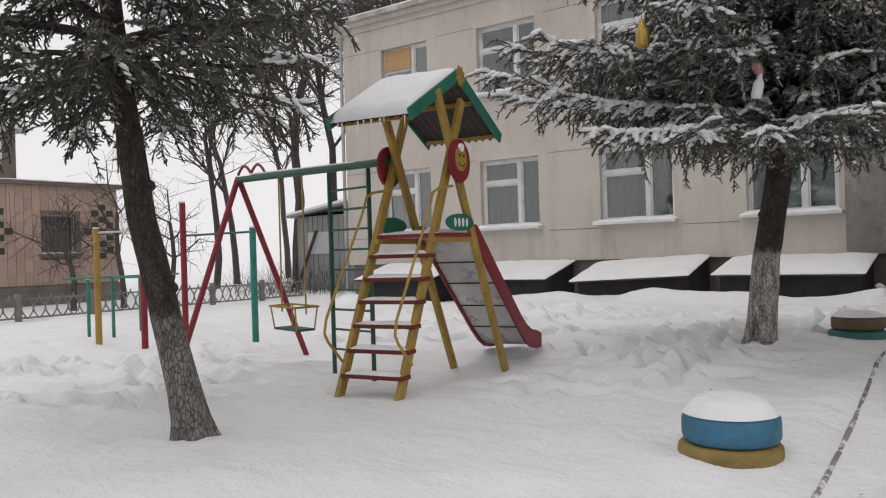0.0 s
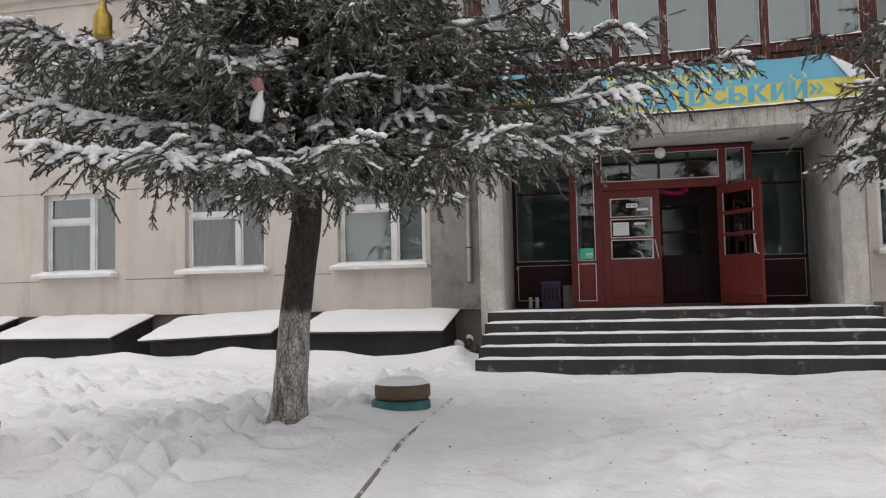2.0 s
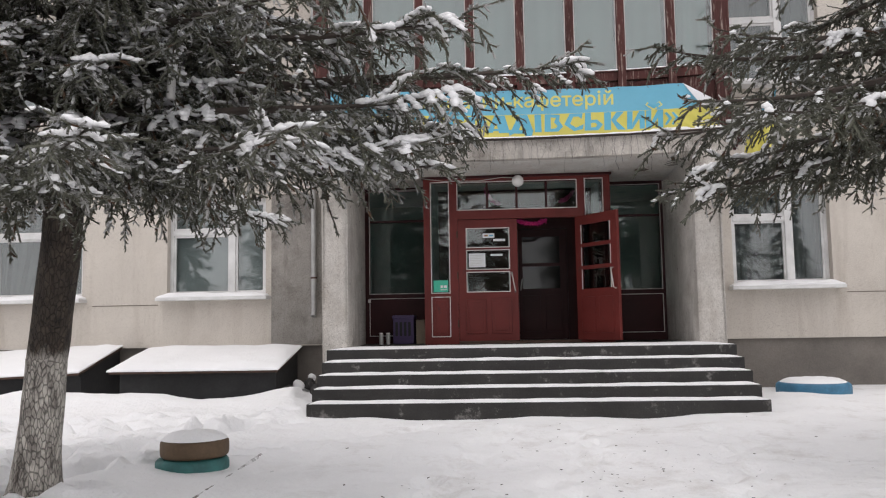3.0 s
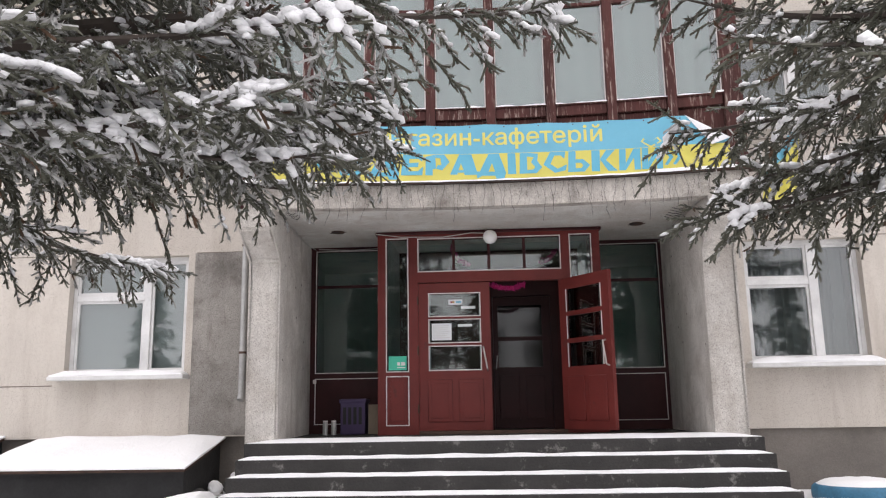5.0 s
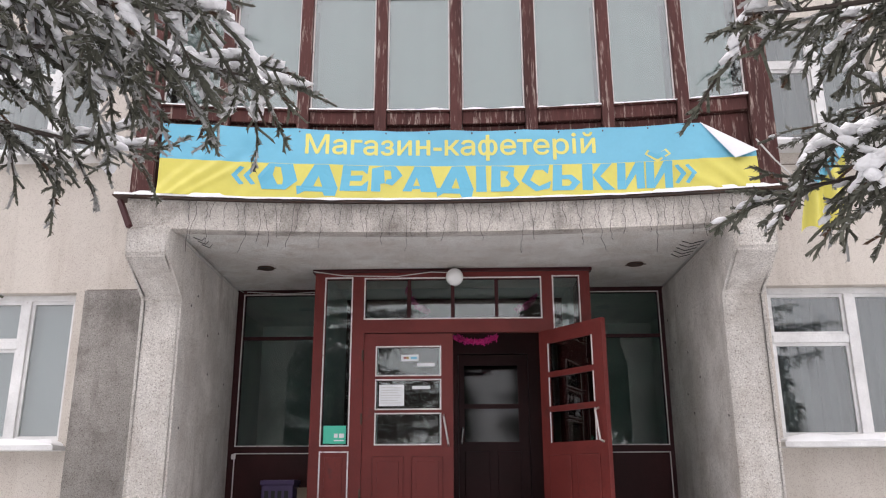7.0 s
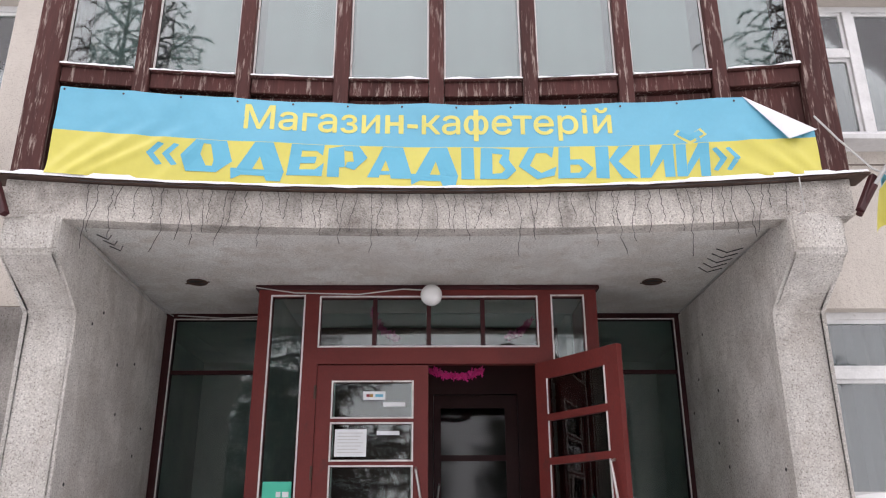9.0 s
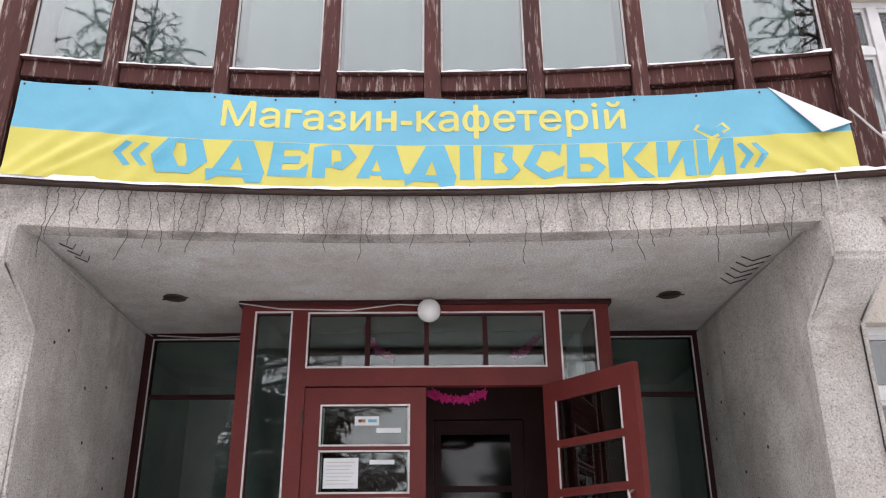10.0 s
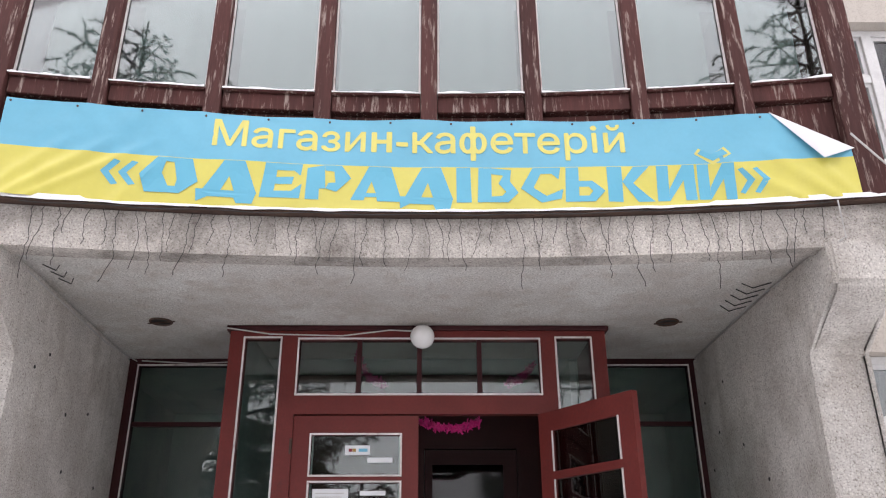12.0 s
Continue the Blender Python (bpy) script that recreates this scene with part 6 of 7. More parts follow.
def snow_cap(radius, at, high, parent):
    bm = bmesh.new()
    n, m = 40, 9
    top = bm.verts.new((at[0], at[1], at[2] + high))
    rings = []
    for j in range(1, m + 1):
        s = j / m
        rings.append([bm.verts.new((at[0] + radius * s * math.cos(i * math.tau / n) * (1 + 0.03 * noise.noise((i * 0.5, 0, radius))), at[1] + radius * s * math.sin(i * math.tau / n), at[2] - 0.006 + high * (1 - s ** 5) * (1 + 0.25 * noise.noise((s * 3 * math.cos(i * math.tau / n), s * 3 * math.sin(i * math.tau / n), at[0]))))) for i in range(n)])
    for i in range(n):
        bm.faces.new((top, rings[0][i], rings[0][(i + 1) % n]))
        for a, b in zip(rings, rings[1:]):
            bm.faces.new((a[i], b[i], b[(i + 1) % n], a[(i + 1) % n]))
    part("snow_cap", bm, M["snow"], parent, "rounded cap of snow", True)


z = float(lay(-0.72, 4.4)) - 0.02
ts = thing("tyre_stack", "blue tyre on a yellow tyre, capped with snow, in the yard", "tyre", "painted tyre stacks", at=(-0.72, 4.42, z))
tyre("yellow_tyre", 0.335, (-0.72, 4.42, z - 0.06), "yellow painted tyre", 0.18, ts)
tyre("blue_tyre", 0.315, (-0.71, 4.42, z + 0.122), "blue painted tyre", 0.19, ts)
snow_cap(0.305, (-0.71, 4.42, z + 0.312), 0.105, ts)
z = float(lay(-0.78, 9.3)) + 0.0
ts = thing("tyre_stack", "brown tyre on dark green tyre, snow-capped, near the spruce", "tyre", "painted tyre stacks", at=(-0.76, 9.45, z))
tyre("green_tyre", 0.31, (-0.76, 9.45, z - 0.05), "dark green painted tyre", 0.17, ts)
tyre("brown_tyre", 0.29, (-0.74, 9.45, z + 0.122), "brown painted tyre", 0.16, ts)
snow_cap(0.28, (-0.74, 9.45, z + 0.282), 0.06, ts)
z = float(lay(6.5, 14.6))
ts = thing("tyre_bed", "large blue tractor tyre lying by the wall, filled with snow", "tyre", at=(6.53, 14.9, z))
tyre("blue_tyre", 0.52, (6.53, 14.9, z - 0.12), "blue painted tyre", 0.26, ts)
snow_cap(0.47, (6.53, 14.9, z + 0.135), 0.07, ts)

# small dead leaves and crumbs scattered over the trodden path
bm = bmesh.new()
for _ in range(260):
    x, y = r.uniform(-0.1, 5.5), r.uniform(3.2, 12.4)
    if r.random() < 0.4:
        x, y = r.gauss(2.8, 0.7), r.gauss(9.4, 0.8)
    if r.random() < 0.12:
        x, y = r.uniform(-3.4, -0.8), r.uniform(5.5, 9.0)
    i, j = min(np.searchsorted(gx, x), len(gx) - 1), min(np.searchsorted(gy, y), len(gy) - 1)
    c = Vector((x, y, float(GZ[j, i]) + 0.008))
    s = r.uniform(0.006, 0.022)
    a = r.uniform(0, math.tau)
    u, v = Vector((math.cos(a), math.sin(a), r.uniform(-0.2, 0.3))) * s, Vector((-math.sin(a), math.cos(a), r.uniform(-0.2, 0.3))) * s * 0.6
    bm.faces.new([bm.verts.new(c + d) for d in (u, v, -u, -v)])
solid("leaf_litter", bm, M["debris"], "scattered dead leaves and twigs on the snow", "leaves", kind="stuff")

# wire chevrons left in the soffit corner, bars of the next window, a dead twig
for x, y, s_ in ((4.73, 14.96, 1), (-0.27, 14.64, -0.5)):
    t = thing("wire_ornament", "bent dark wire chevrons fixed in the soffit corner", "ornament", "wire ornaments", at=(x, y, 3.79))
    for k in range(5 if s_ > 0 else 3):
        c = Vector((x, y + 0.13 * k, 3.792))
        part("chevron", tube(bmesh.new(), [c + Vector((-0.11 * s_, 0.02 - 0.01 * k, 0)), c + Vector((0.0, 0.10, -0.004)), c + Vector((0.10 * s_, 0.0, 0))], 0.0045, 5), M["wire"], t)
grille = thing("window_grille", "white welded bars before a ground-floor window", "grille", at=(9.05, W, 1.8))
for i in range(12):
    part("bar", tube(bmesh.new(), [(8.26 + 0.143 * i, W + 0.06, 1.82), (8.26 + 0.143 * i, W + 0.06, 3.48)], 0.008, 6), M["trim"], grille)
for z_ in (2.2, 2.7, 3.15):
    part("crossbar", tube(bmesh.new(), [(8.21, W + 0.055, z_), (9.89, W + 0.055, z_)], 0.008, 6), M["trim"], grille)

# flag on a short pole at the canopy's end
flag = thing("flag", "small blue and yellow flag drooping from a short pole", "flag", at=(5.4, 14.05, 3.7))
part("socket", tube(bmesh.new(), [(5.30, 14.02, 3.70), (5.44, 14.0, 3.92)], 0.024, 10), M["maroon"], flag, "dark red pole socket", True)
part("pole", tube(bmesh.new(), [(5.42, 14.0, 3.89), (5.95, 13.95, 4.62)], 0.014, 8), M["zinc"], flag, "grey pole", True)
for nm, m_, lo, hi in (("yellow_half", "banner_yellow", 0.0, 0.72), ("blue_half", "banner_blue", 0.72, 1.0)):
    bm = bmesh.new()
    rows = []
    for i in range(25):
        s_ = i / 24
        top = Vector((5.52 + 0.40 * s_, 13.99 - 0.03 * s_, 4.03 + 0.55 * s_))
        foot = Vector((5.46 + 0.42 * s_, 14.12, 3.60 + 0.10 * s_ + 0.05 * math.sin(s_ * 9)))
        rows.append([bm.verts.new(foot.lerp(top, lo + (hi - lo) * j / 6) + Vector((0, 0.035 * math.sin(s_ * 14 + j * 0.3), 0))) for j in range(7)])
    for a, b in zip(rows, rows[1:]):
        for j in range(6):
            bm.faces.new((a[j], b[j], b[j + 1], a[j + 1]))
    part(nm, bm, M[m_], flag, "", True)


# ---- climbing tower with slide ----
TP = Matrix.Translation((-3.843, 5.24, 0)) @ Matrix.Rotation(radians(8), 4, "Z")
tower = thing("climbing_tower", "painted wooden climbing tower with a ladder, slide and snowy roof", "climbing frame")
HW, FV, CZ = 0.31, 1.03, 2.12


def lean(v_sign, s):
    """A point on a leaning post, s from foot to head."""
    z0, z1 = -0.15, 2.76
    z = z0 + (z1 - z0) * s
    return (v_sign * FV * (1 - z / CZ), z)


for u in (-HW, HW):
    for sg in (-1, 1):
        a, b = lean(sg, 0), lean(sg, 1)
        off = 0.03 * (1 if sg > 0 else -1)
        part("post", beam(bmesh.new(), (u + off, a[0], a[1]), (u + off, b[0], b[1]), 0.05, 0.095, soft=0.006), M["yellow"], tower, "yellow painted post")
    out = 1 if u > 0 else -1
    d = part("face_disc", disc(bmesh.new(), (u + 0.085 * out, 0, CZ), (1, 0, 0), 0.205, 0.03, 40), M["crimson"], tower, "crimson disc")
    part("face", disc(bmesh.new(), (u + 0.106 * out, 0, CZ + 0.015), (1, 0, 0), 0.115, 0.014, 32), M["yellow"], d, "yellow smiling face")
    for dv in (-0.04, 0.04):
        part("eye", disc(bmesh.new(), (u + 0.116 * out, dv, CZ + 0.05), (1, 0, 0), 0.013, 0.008, 10), M["black"], d)
    part("mouth", tube(bmesh.new(), [(u + 0.115 * out, 0.075 * math.sin(k), CZ + 0.012 - 0.062 * math.cos(k)) for k in np.linspace(-1.05, 1.05, 9)], 0.006, 5), M["black"], d)
    part("snow", disc(bmesh.new(), (u + 0.11 * out, 0, CZ + 0.125), (1, 0, 0), 0.04, 0.03, 14), M["snow"], d, "dab of snow")
    # oval plate with slots
    bm = bmesh.new()
    disc(bm, (u + 0.075 * out, 0.0, 1.535), (1, 0, 0), 0.275, 0.022, 36)
    for v in bm.verts:
        v.co.z = 1.535 + (v.co.z - 1.535) * 0.30
    ov = part("oval_plate", bm, M["green"], tower, "sea green oval board")
    for k in range(4):
        bm = bmesh.new()
        disc(bm, (u + 0.088 * out, -0.12 + 0.08 * k, 1.535), (1, 0, 0), 0.042, 0.006, 16)
        for v in bm.verts:
            v.co.y = -0.12 + 0.08 * k + (v.co.y + 0.12 - 0.08 * k) * 0.5
        part("slot", bm, M["vinyl_back"], ov, "pale oval mark")
    # bent pipe rail beside the ladder
    uu = u + 0.05 * out
    rail = [(uu, -0.09, 1.88), (uu, -0.34, 1.85), (uu, -0.47, 1.80), (uu, -0.56, 1.62), (uu, -1.16, 0.70), (uu, -1.19, 0.58), (uu, -1.14, 0.50), (uu, -0.93, 0.30)]
    part("handrail", tube(bmesh.new(), rail, 0.013, 8), M["yellow"], tower, "thin bent yellow pipe", True)

for z in (0.19, 0.40, 0.61, 0.82, 1.02, 1.23):
    v = -FV * (1 - z / CZ)
    st = part("rung", boxed(-HW - 0.01, HW + 0.01, v - 0.09, v + 0.05, z - 0.018, z + 0.018, 0.004), M["red"], tower, "dark oxblood wooden tread")
    part("snow", lumpy(bmesh.new(), -HW + 0.03, HW - 0.03, v - 0.085, v + 0.045, z + 0.017, 0.04, 0.035, z * 9), M["snow"], st, "thin snow", True)
pl = part("platform", boxed(-HW - 0.05, HW + 0.05, -0.36, 0.40, 1.40, 1.435, 0.004), M["crimson"], tower, "crimson platform edge")
part("snow", lumpy(bmesh.new(), -HW, HW, -0.35, 0.36, 1.434, 0.04, 0.06, 4.0), M["snow"], pl, "thin snow", True)
for u in (-HW, HW):
    part("bearer", boxed(u - 0.03, u + 0.03, -0.42, 0.44, 1.35, 1.40), M["yellow"], tower)

# roof: corrugated sheet on two slopes, green barge boards, snow
RC, RS, RA, RE, U0, U1 = 0.14, 0.93, 2.97, 2.465, -0.52, 0.33
for sg in (-1, 1):
    bm, n = bmesh.new(), 84
    cols = []
    for i in range(n + 1):
        u = U0 + (U1 - U0) * i / n
        h = 0.014 * math.sin(u * math.tau / 0.085)
        cols.append([bm.verts.new((u, RC, RA + h)), bm.verts.new((u, RC + sg * RS, RE + h)), bm.verts.new((u, RC + sg * RS, RE + h - 0.007)), bm.verts.new((u, RC, RA + h - 0.007))])
    for a, b in zip(cols, cols[1:]):
        for k in range(4):
            bm.faces.new((a[k], b[k], b[(k + 1) % 4], a[(k + 1) % 4]))
    part("roof_sheet", bm, M["corrugated"], tower, "dark corrugated sheet", True)
    for u in (U0 - 0.012, U1 + 0.012):
        part("barge_board", beam(bmesh.new(), (u, RC + sg * 0.0, RA + 0.01), (u, RC + sg * (RS + 0.03), RE - 0.005), 0.022, 0.115, soft=0.004), M["green"], tower, "sea green barge board")
    for s in (0.35, 0.9):
        part("purlin", beam(bmesh.new(), (U0 + 0.02, RC + sg * RS * s, RA - (RA - RE) * s - 0.045), (U1 - 0.02, RC + sg * RS * s, RA - (RA - RE) * s - 0.045), 0.03, 0.04), M["yellow"], tower)
    # snow on the slope
    bm = bmesh.new()
    n, m = 34, 24
    grid = {}
    for i in range(n + 1):
        for j in range(m + 1):
            u, s = U0 + 0.0 + (U1 - U0) * i / n, j / m
            e = min(1, min(i, n - i) / 2.0) * min(1, (m - j) / 1.5)
            hh = 0.10 * (0.3 + 0.7 * math.sqrt(e)) * (1 + 0.3 * noise.noise((u * 4, s * 3, sg)))
            grid[i, j] = bm.verts.new((u, RC + sg * RS * s, RA - (RA - RE) * s + 0.012 + hh - (0.03 * (1 - s * 6) ** 2 if s < 1 / 6 else 0)))
    for i in range(n):
        for j in range(m):
            bm.faces.new((grid[i, j], grid[i + 1, j], grid[i + 1, j + 1], grid[i, j + 1]))
    edge = [e for e in bm.edges if e.is_boundary]
    ext = bmesh.ops.extrude_edge_only(bm, edges=edge)
    for v in [g for g in ext["geom"] if isinstance(g, bmesh.types.BMVert)]:
        s = abs(v.co.y - RC) / RS
        v.co.z = RA - (RA - RE) * s + 0.008
    part("roof_snow", bm, M["snow"], tower, "smooth blanket of snow", True)
    for i in range(9):
        u = U0 + 0.05 + r.random() * (U1 - U0 - 0.1)
        ln = r.uniform(0.04, 0.12)
        part("icicle", tube(bmesh.new(), [(u, RC + sg * RS, RE), (u, RC + sg * RS, RE - ln)], [0.007, 0.001], 6), M["globe"], tower, "small icicle")
# little wooden sun on the gable
bm = bmesh.new()
rays = [(0.085 if k % 2 else 0.055) for k in range(16)]
prism(bm, [(rays[k] * math.cos(k * math.tau / 16), rays[k] * 1.25 * math.sin(k * math.tau / 16)) for k in range(16)], Matrix(((0, 0, 1, U1 + 0.025), (1, 0, 0, RC), (0, 1, 0, RA - 0.01), (0, 0, 0, 1))), 0.02)
part("gable_sun", bm, M["yellow"], tower, "yellow wooden sun")

# slide
SU0, SU1 = -0.24, 0.31
prof = [(0.34, 1.42), (0.44, 1.36), (0.68, 1.135), (0.92, 0.905), (1.2, 0.645), (1.48, 0.385), (1.65, 0.25), (1.80, 0.175), (1.95, 0.15), (2.1, 0.15)]
bm = bmesh.new()
rows = [[bm.verts.new((u, v, z + dz)) for u, dz in ((SU0, 0), (SU1, 0), (SU1, -0.012), (SU0, -0.012))] for v, z in prof]
for a, b in zip(rows, rows[1:]):
    for k in range(4):
        bm.faces.new((a[k], b[k], b[(k + 1) % 4], a[(k + 1) % 4]))
part("slide_bed", bm, M["steel"], tower, "worn grey sheet-steel chute", True)
for u in (SU0 - 0.02, SU1 + 0.02):
    top = [(v + 0.02, z + 0.16 - (0.05 if i in (0, len(prof) - 1) else 0)) for i, (v, z) in enumerate(prof)]
    bot = [(v, z - 0.05) for v, z in prof]
    bm = bmesh.new()
    va = [[bm.verts.new((uu, v, z)) for v, z in line] for uu in (u - 0.013, u + 0.013) for line in (top, bot)]
    for i in range(len(prof) - 1):
        for p, q in ((0, 1), (2, 3), (0, 2), (1, 3)):
            bm.faces.new((va[p][i], va[p][i + 1], va[q][i + 1], va[q][i]))
    for i in (0, -1):
        bm.faces.new((va[0][i], va[1][i], va[3][i], va[2][i]))
    part("slide_side", bm, M["crimson"], tower, "crimson side board")
for i in (2, 3, 4, 5, 7):
    v, z = prof[i]
    part("crossbar", boxed(SU0, SU1, v - 0.03, v + 0.03, z + 0.001, z + 0.02), M["tar"], tower, "dark cross strip")
tower.matrix_basis = TP

# ---- swing frame with a climbing ladder, joined to the tower ----
P0, P1 = Vector((-4.20, 5.12, 2.17)), Vector((-7.05, 5.60, 2.24))
swing = thing("swing_frame", "swing frame of painted steel pipe with a seat and ladder", "swing", at=(-5.8, 5.4, 0))
bm = part("top_beam", tube(bmesh.new(), [P0, P1], 0.042, 10), M["dark_green"], swing, "dark green top beam", True)
part("snow", beam(bmesh.new(), P0 + Vector((-0.5, 0.08, 0.045)), P1 + Vector((0.3, -0.05, 0.045)), 0.05, 0.02, soft=0.008), M["snow"], swing, "thin line of snow", True)
d = (P1 - P0).normalized()
perp = Vector((-d.y, d.x, 0)).normalized()
for sg, foot in ((-1, 1.0), (1, 0.93)):
    part("leg", tube(bmesh.new(), [P1 + Vector((0, 0, 0.03)), P1 + perp * sg * foot + Vector((0, 0, -2.45))], 0.036, 8), M["crimson"], swing, "crimson leaning leg", True)
part("scroll", tube(bmesh.new(), [P1 + d * -k * 0.62 + Vector((0, 0, 0.06 + 0.10 * abs(math.sin(k * math.tau)))) for k in np.linspace(0, 1, 25)], 0.018, 6), M["crimson"], swing, "crimson scroll ornament", True)
posts_g = [(-5.25, 5.37), (-4.58, 5.26)]
for x, y in posts_g:
    part("ladder_post", tube(bmesh.new(), [(x, y, -0.15), (x, y, 2.2)], 0.024, 8), M["dark_green"], swing, "dark green pipe", True)
for i in range(9):
    z = 0.24 + 0.215 * i
    part("ladder_rung", tube(bmesh.new(), [(*posts_g[0], z), (*posts_g[1], z)], 0.013, 6), M["dark_green"], swing, "dark green rung", True)
S = P0.lerp(P1, 0.60)
for k in (-0.24, 0.24):
    part("hanger", tube(bmesh.new(), [S + d * k + Vector((0, 0, -0.03)), S + d * k * 1.02 + Vector((0, 0, -1.60))], 0.010, 6), M["yellow"], swing, "thin yellow hanger rod", True)
seat = part("seat_guard", tube(bmesh.new(), [S + d * a + perp * b + Vector((0, 0, -1.52)) for a, b in ((-0.26, -0.16), (0.26, -0.16), (0.26, 0.16), (-0.26, 0.16))], 0.012, 6, True), M["yellow"], swing, "yellow pipe seat guard", True)
part("seat_board", beam(bmesh.new(), S + d * -0.24 + Vector((0, 0, -1.78)), S + d * 0.24 + Vector((0, 0, -1.78)), 0.24, 0.025, soft=0.005), M["dark_green"], seat, "dark seat board")
for a, b in ((-0.25, -0.15), (0.25, -0.15), (0.25, 0.15), (-0.25, 0.15)):
    part("seat_rod", tube(bmesh.new(), [S + d * a + perp * b + Vector((0, 0, -1.52)), S + d * a * 0.9 + perp * b * 0.8 + Vector((0, 0, -1.78))], 0.009, 6), M["yellow"], seat)

# ---- pull-up bars and parallel bars ----
def bar_frame(name, label, posts_, bars):
    t = thing(name, label, "exercise bar", "exercise bars", at=(*posts_[0][:2], 0))
    for x, y, h, rad, m_ in posts_:
        part("post", tube(bmesh.new(), [(x, y, -0.2), (x, y, h)], rad, 10), M[m_], t, "", True)
        part("snow", disc(bmesh.new(), (x, y, h + 0.012), (0, 0, 1), rad * 0.9, 0.025, 10), M["snow"], t)
    for a, b, z_, m_ in bars:
        part("bar", tube(bmesh.new(), [(*a, z_), (*b, z_)], 0.017, 8), M[m_], t, "", True)
    return t


bar_frame("pull_up_bars", "low pull-up bar between a yellow and a crimson post", [(-10.6, 5.75, 1.78, 0.05, "yellow"), (-9.7, 5.95, 1.80, 0.05, "crimson")], [((-10.6, 5.75), (-9.7, 5.95), 1.72, "pale_wire")])
bar_frame("pull_up_bars", "tall pull-up bar between a crimson and a turquoise post", [(-10.28, 7.08, 2.2, 0.05, "crimson"), (-8.62, 7.13, 1.72, 0.05, "teal")], [((-10.28, 7.08), (-8.62, 7.13), 1.66, "dark_green")])
bar_frame("parallel_bars", "turquoise parallel bars of steel pipe", [(-11.93, 6.35, 0.98, 0.028, "teal"), (-11.35, 6.45, 1.0, 0.028, "teal"), (-12.2, 7.5, 1.0, 0.028, "teal"), (-11.6, 7.6, 1.0, 0.028, "teal")],
          [((-12.1, 6.0), (-12.3, 7.9), 1.0, "teal"), ((-11.25, 6.0), (-11.6, 7.9), 1.02, "teal"), ((-12.2, 6.2), (-10.6, 6.6), 1.01, "teal")])

# ---- bottles and trinkets hung in the spruce ----
def bottle(at, mat_, label, tall, rad):
    t = thing("hanging_bottle", label, "ornament", "ornaments in the spruce", at=at)
    x, y, z = at
    part("body", tube(bmesh.new(), [(x, y, z), (x, y, z + 0.01), (x, y, z + tall * 0.6), (x, y, z + tall * 0.8), (x, y, z + tall)], [rad * 0.8, rad, rad, rad * 0.45, rad * 0.35], 16), M[mat_], t, "", True)
    part("string", tube(bmesh.new(), [(x, y, z + tall), (x - 0.02, y + 0.02, z + tall + 0.16)], 0.004, 5), M["wire"], t)
    return t


bottle((-1.95, 6.2, 3.11), "gold", "gold foil-wrapped bottle hanging in the spruce", 0.26, 0.065)
b = bottle((-1.12, 6.85, 2.60), "paper", "white bottle with a pink cap hanging in the spruce", 0.24, 0.05)
part("cap", tube(bmesh.new(), [(-1.12, 6.85, 2.83), (-1.17, 6.85, 2.90), (-1.2, 6.85, 2.92)], [0.035, 0.05, 0.03], 12), M["skin"], b, "faded pink cap", True)
b.matrix_basis = b.matrix_basis @ Matrix.Rotation(radians(12), 4, "Y")
bottle((-0.25, 7.7, 2.86), "pale_wire", "faded pale plastic strip hanging in the spruce", 0.24, 0.03)

# ---- fence of cast concrete lattice ----
FX = -17.3
fence = thing("fence", "low lattice fence of aged cast concrete along the street", "fence", kind="structure", at=(FX, 8, 0))
def lattice_panel():
    bm = bmesh.new()
    wd = 1.62
    for z_ in (0.08, 0.50):
        box(bm, -0.02, 0.02, 0, wd, z_ - 0.02, z_ + 0.02)
    n = 6
    for i in range(n):
        for sgn in (-1, 1):
            pts = [(0, wd * (i + 0.5 + sgn * 0.5 * math.sin(math.pi * s)) / n, 0.06 + 0.46 * s) for s in np.linspace(0, 1, 7)]
            tube(bm, pts, 0.017, 4)
        tube(bm, [(0, wd * (i + 0.5) / n, 0.50), (0, wd * (i + 0.5) / n, 0.60)], [0.03, 0.012], 5)
    return mesh_of("lattice_panel", bm, M["fence"])
lp = lattice_panel()
pm = mesh_of("fence_post", boxed(-0.06, 0.06, -0.06, 0.06, -0.2, 0.62, 0.01), M["fence"])
for i in range(-3, 6):
    y = 6.0 + 1.75 * i
    for me, dy in ((lp, 0.07), (pm, 0.0)):
        ob = new(me.name, me)
        ob.parent = fence
        ob.matrix_parent_inverse = fence.matrix_basis.inverted()
        ob.matrix_basis = Matrix.Translation((FX, y + dy, 0))

# ---- neighbour's house beyond the fence ----
HX = -24.0
house = thing("house", "two-storey village house clad in pinkish tiles with dark diamonds", "house", at=(HX - 3, 10, 0))
part("wall", wall_with_holes(6.0, 14.3, 0.6, 3.75, 0, 0.3, [(11.73, 12.85, 1.62, 2.85)]), M["house_wall"], house, "tiled wall").matrix_basis = Matrix(((0, -1, 0, HX), (1, 0, 0, 0), (0, 0, 1, 0), (0, 0, 0, 1)))
part("side_wall", boxed(HX - 8, HX - 0.3, 14.0, 14.3, 0.6, 3.75), M["house_wall"], house)
part("base", boxed(HX - 8, HX + 0.06, 5.9, 14.36, -0.3, 0.6), M["plinth"], house, "dark plinth")
part("cornice", boxed(HX - 8.2, HX + 0.18, 5.8, 14.5, 3.75, 3.87), M["house_wall"], house)
part("cornice_snow", lumpy(bmesh.new(), HX - 0.6, HX + 0.2, 5.8, 14.5, 3.87, 0.08, 0.3, 2.0), M["snow"], house, "snow on the ledge", True)
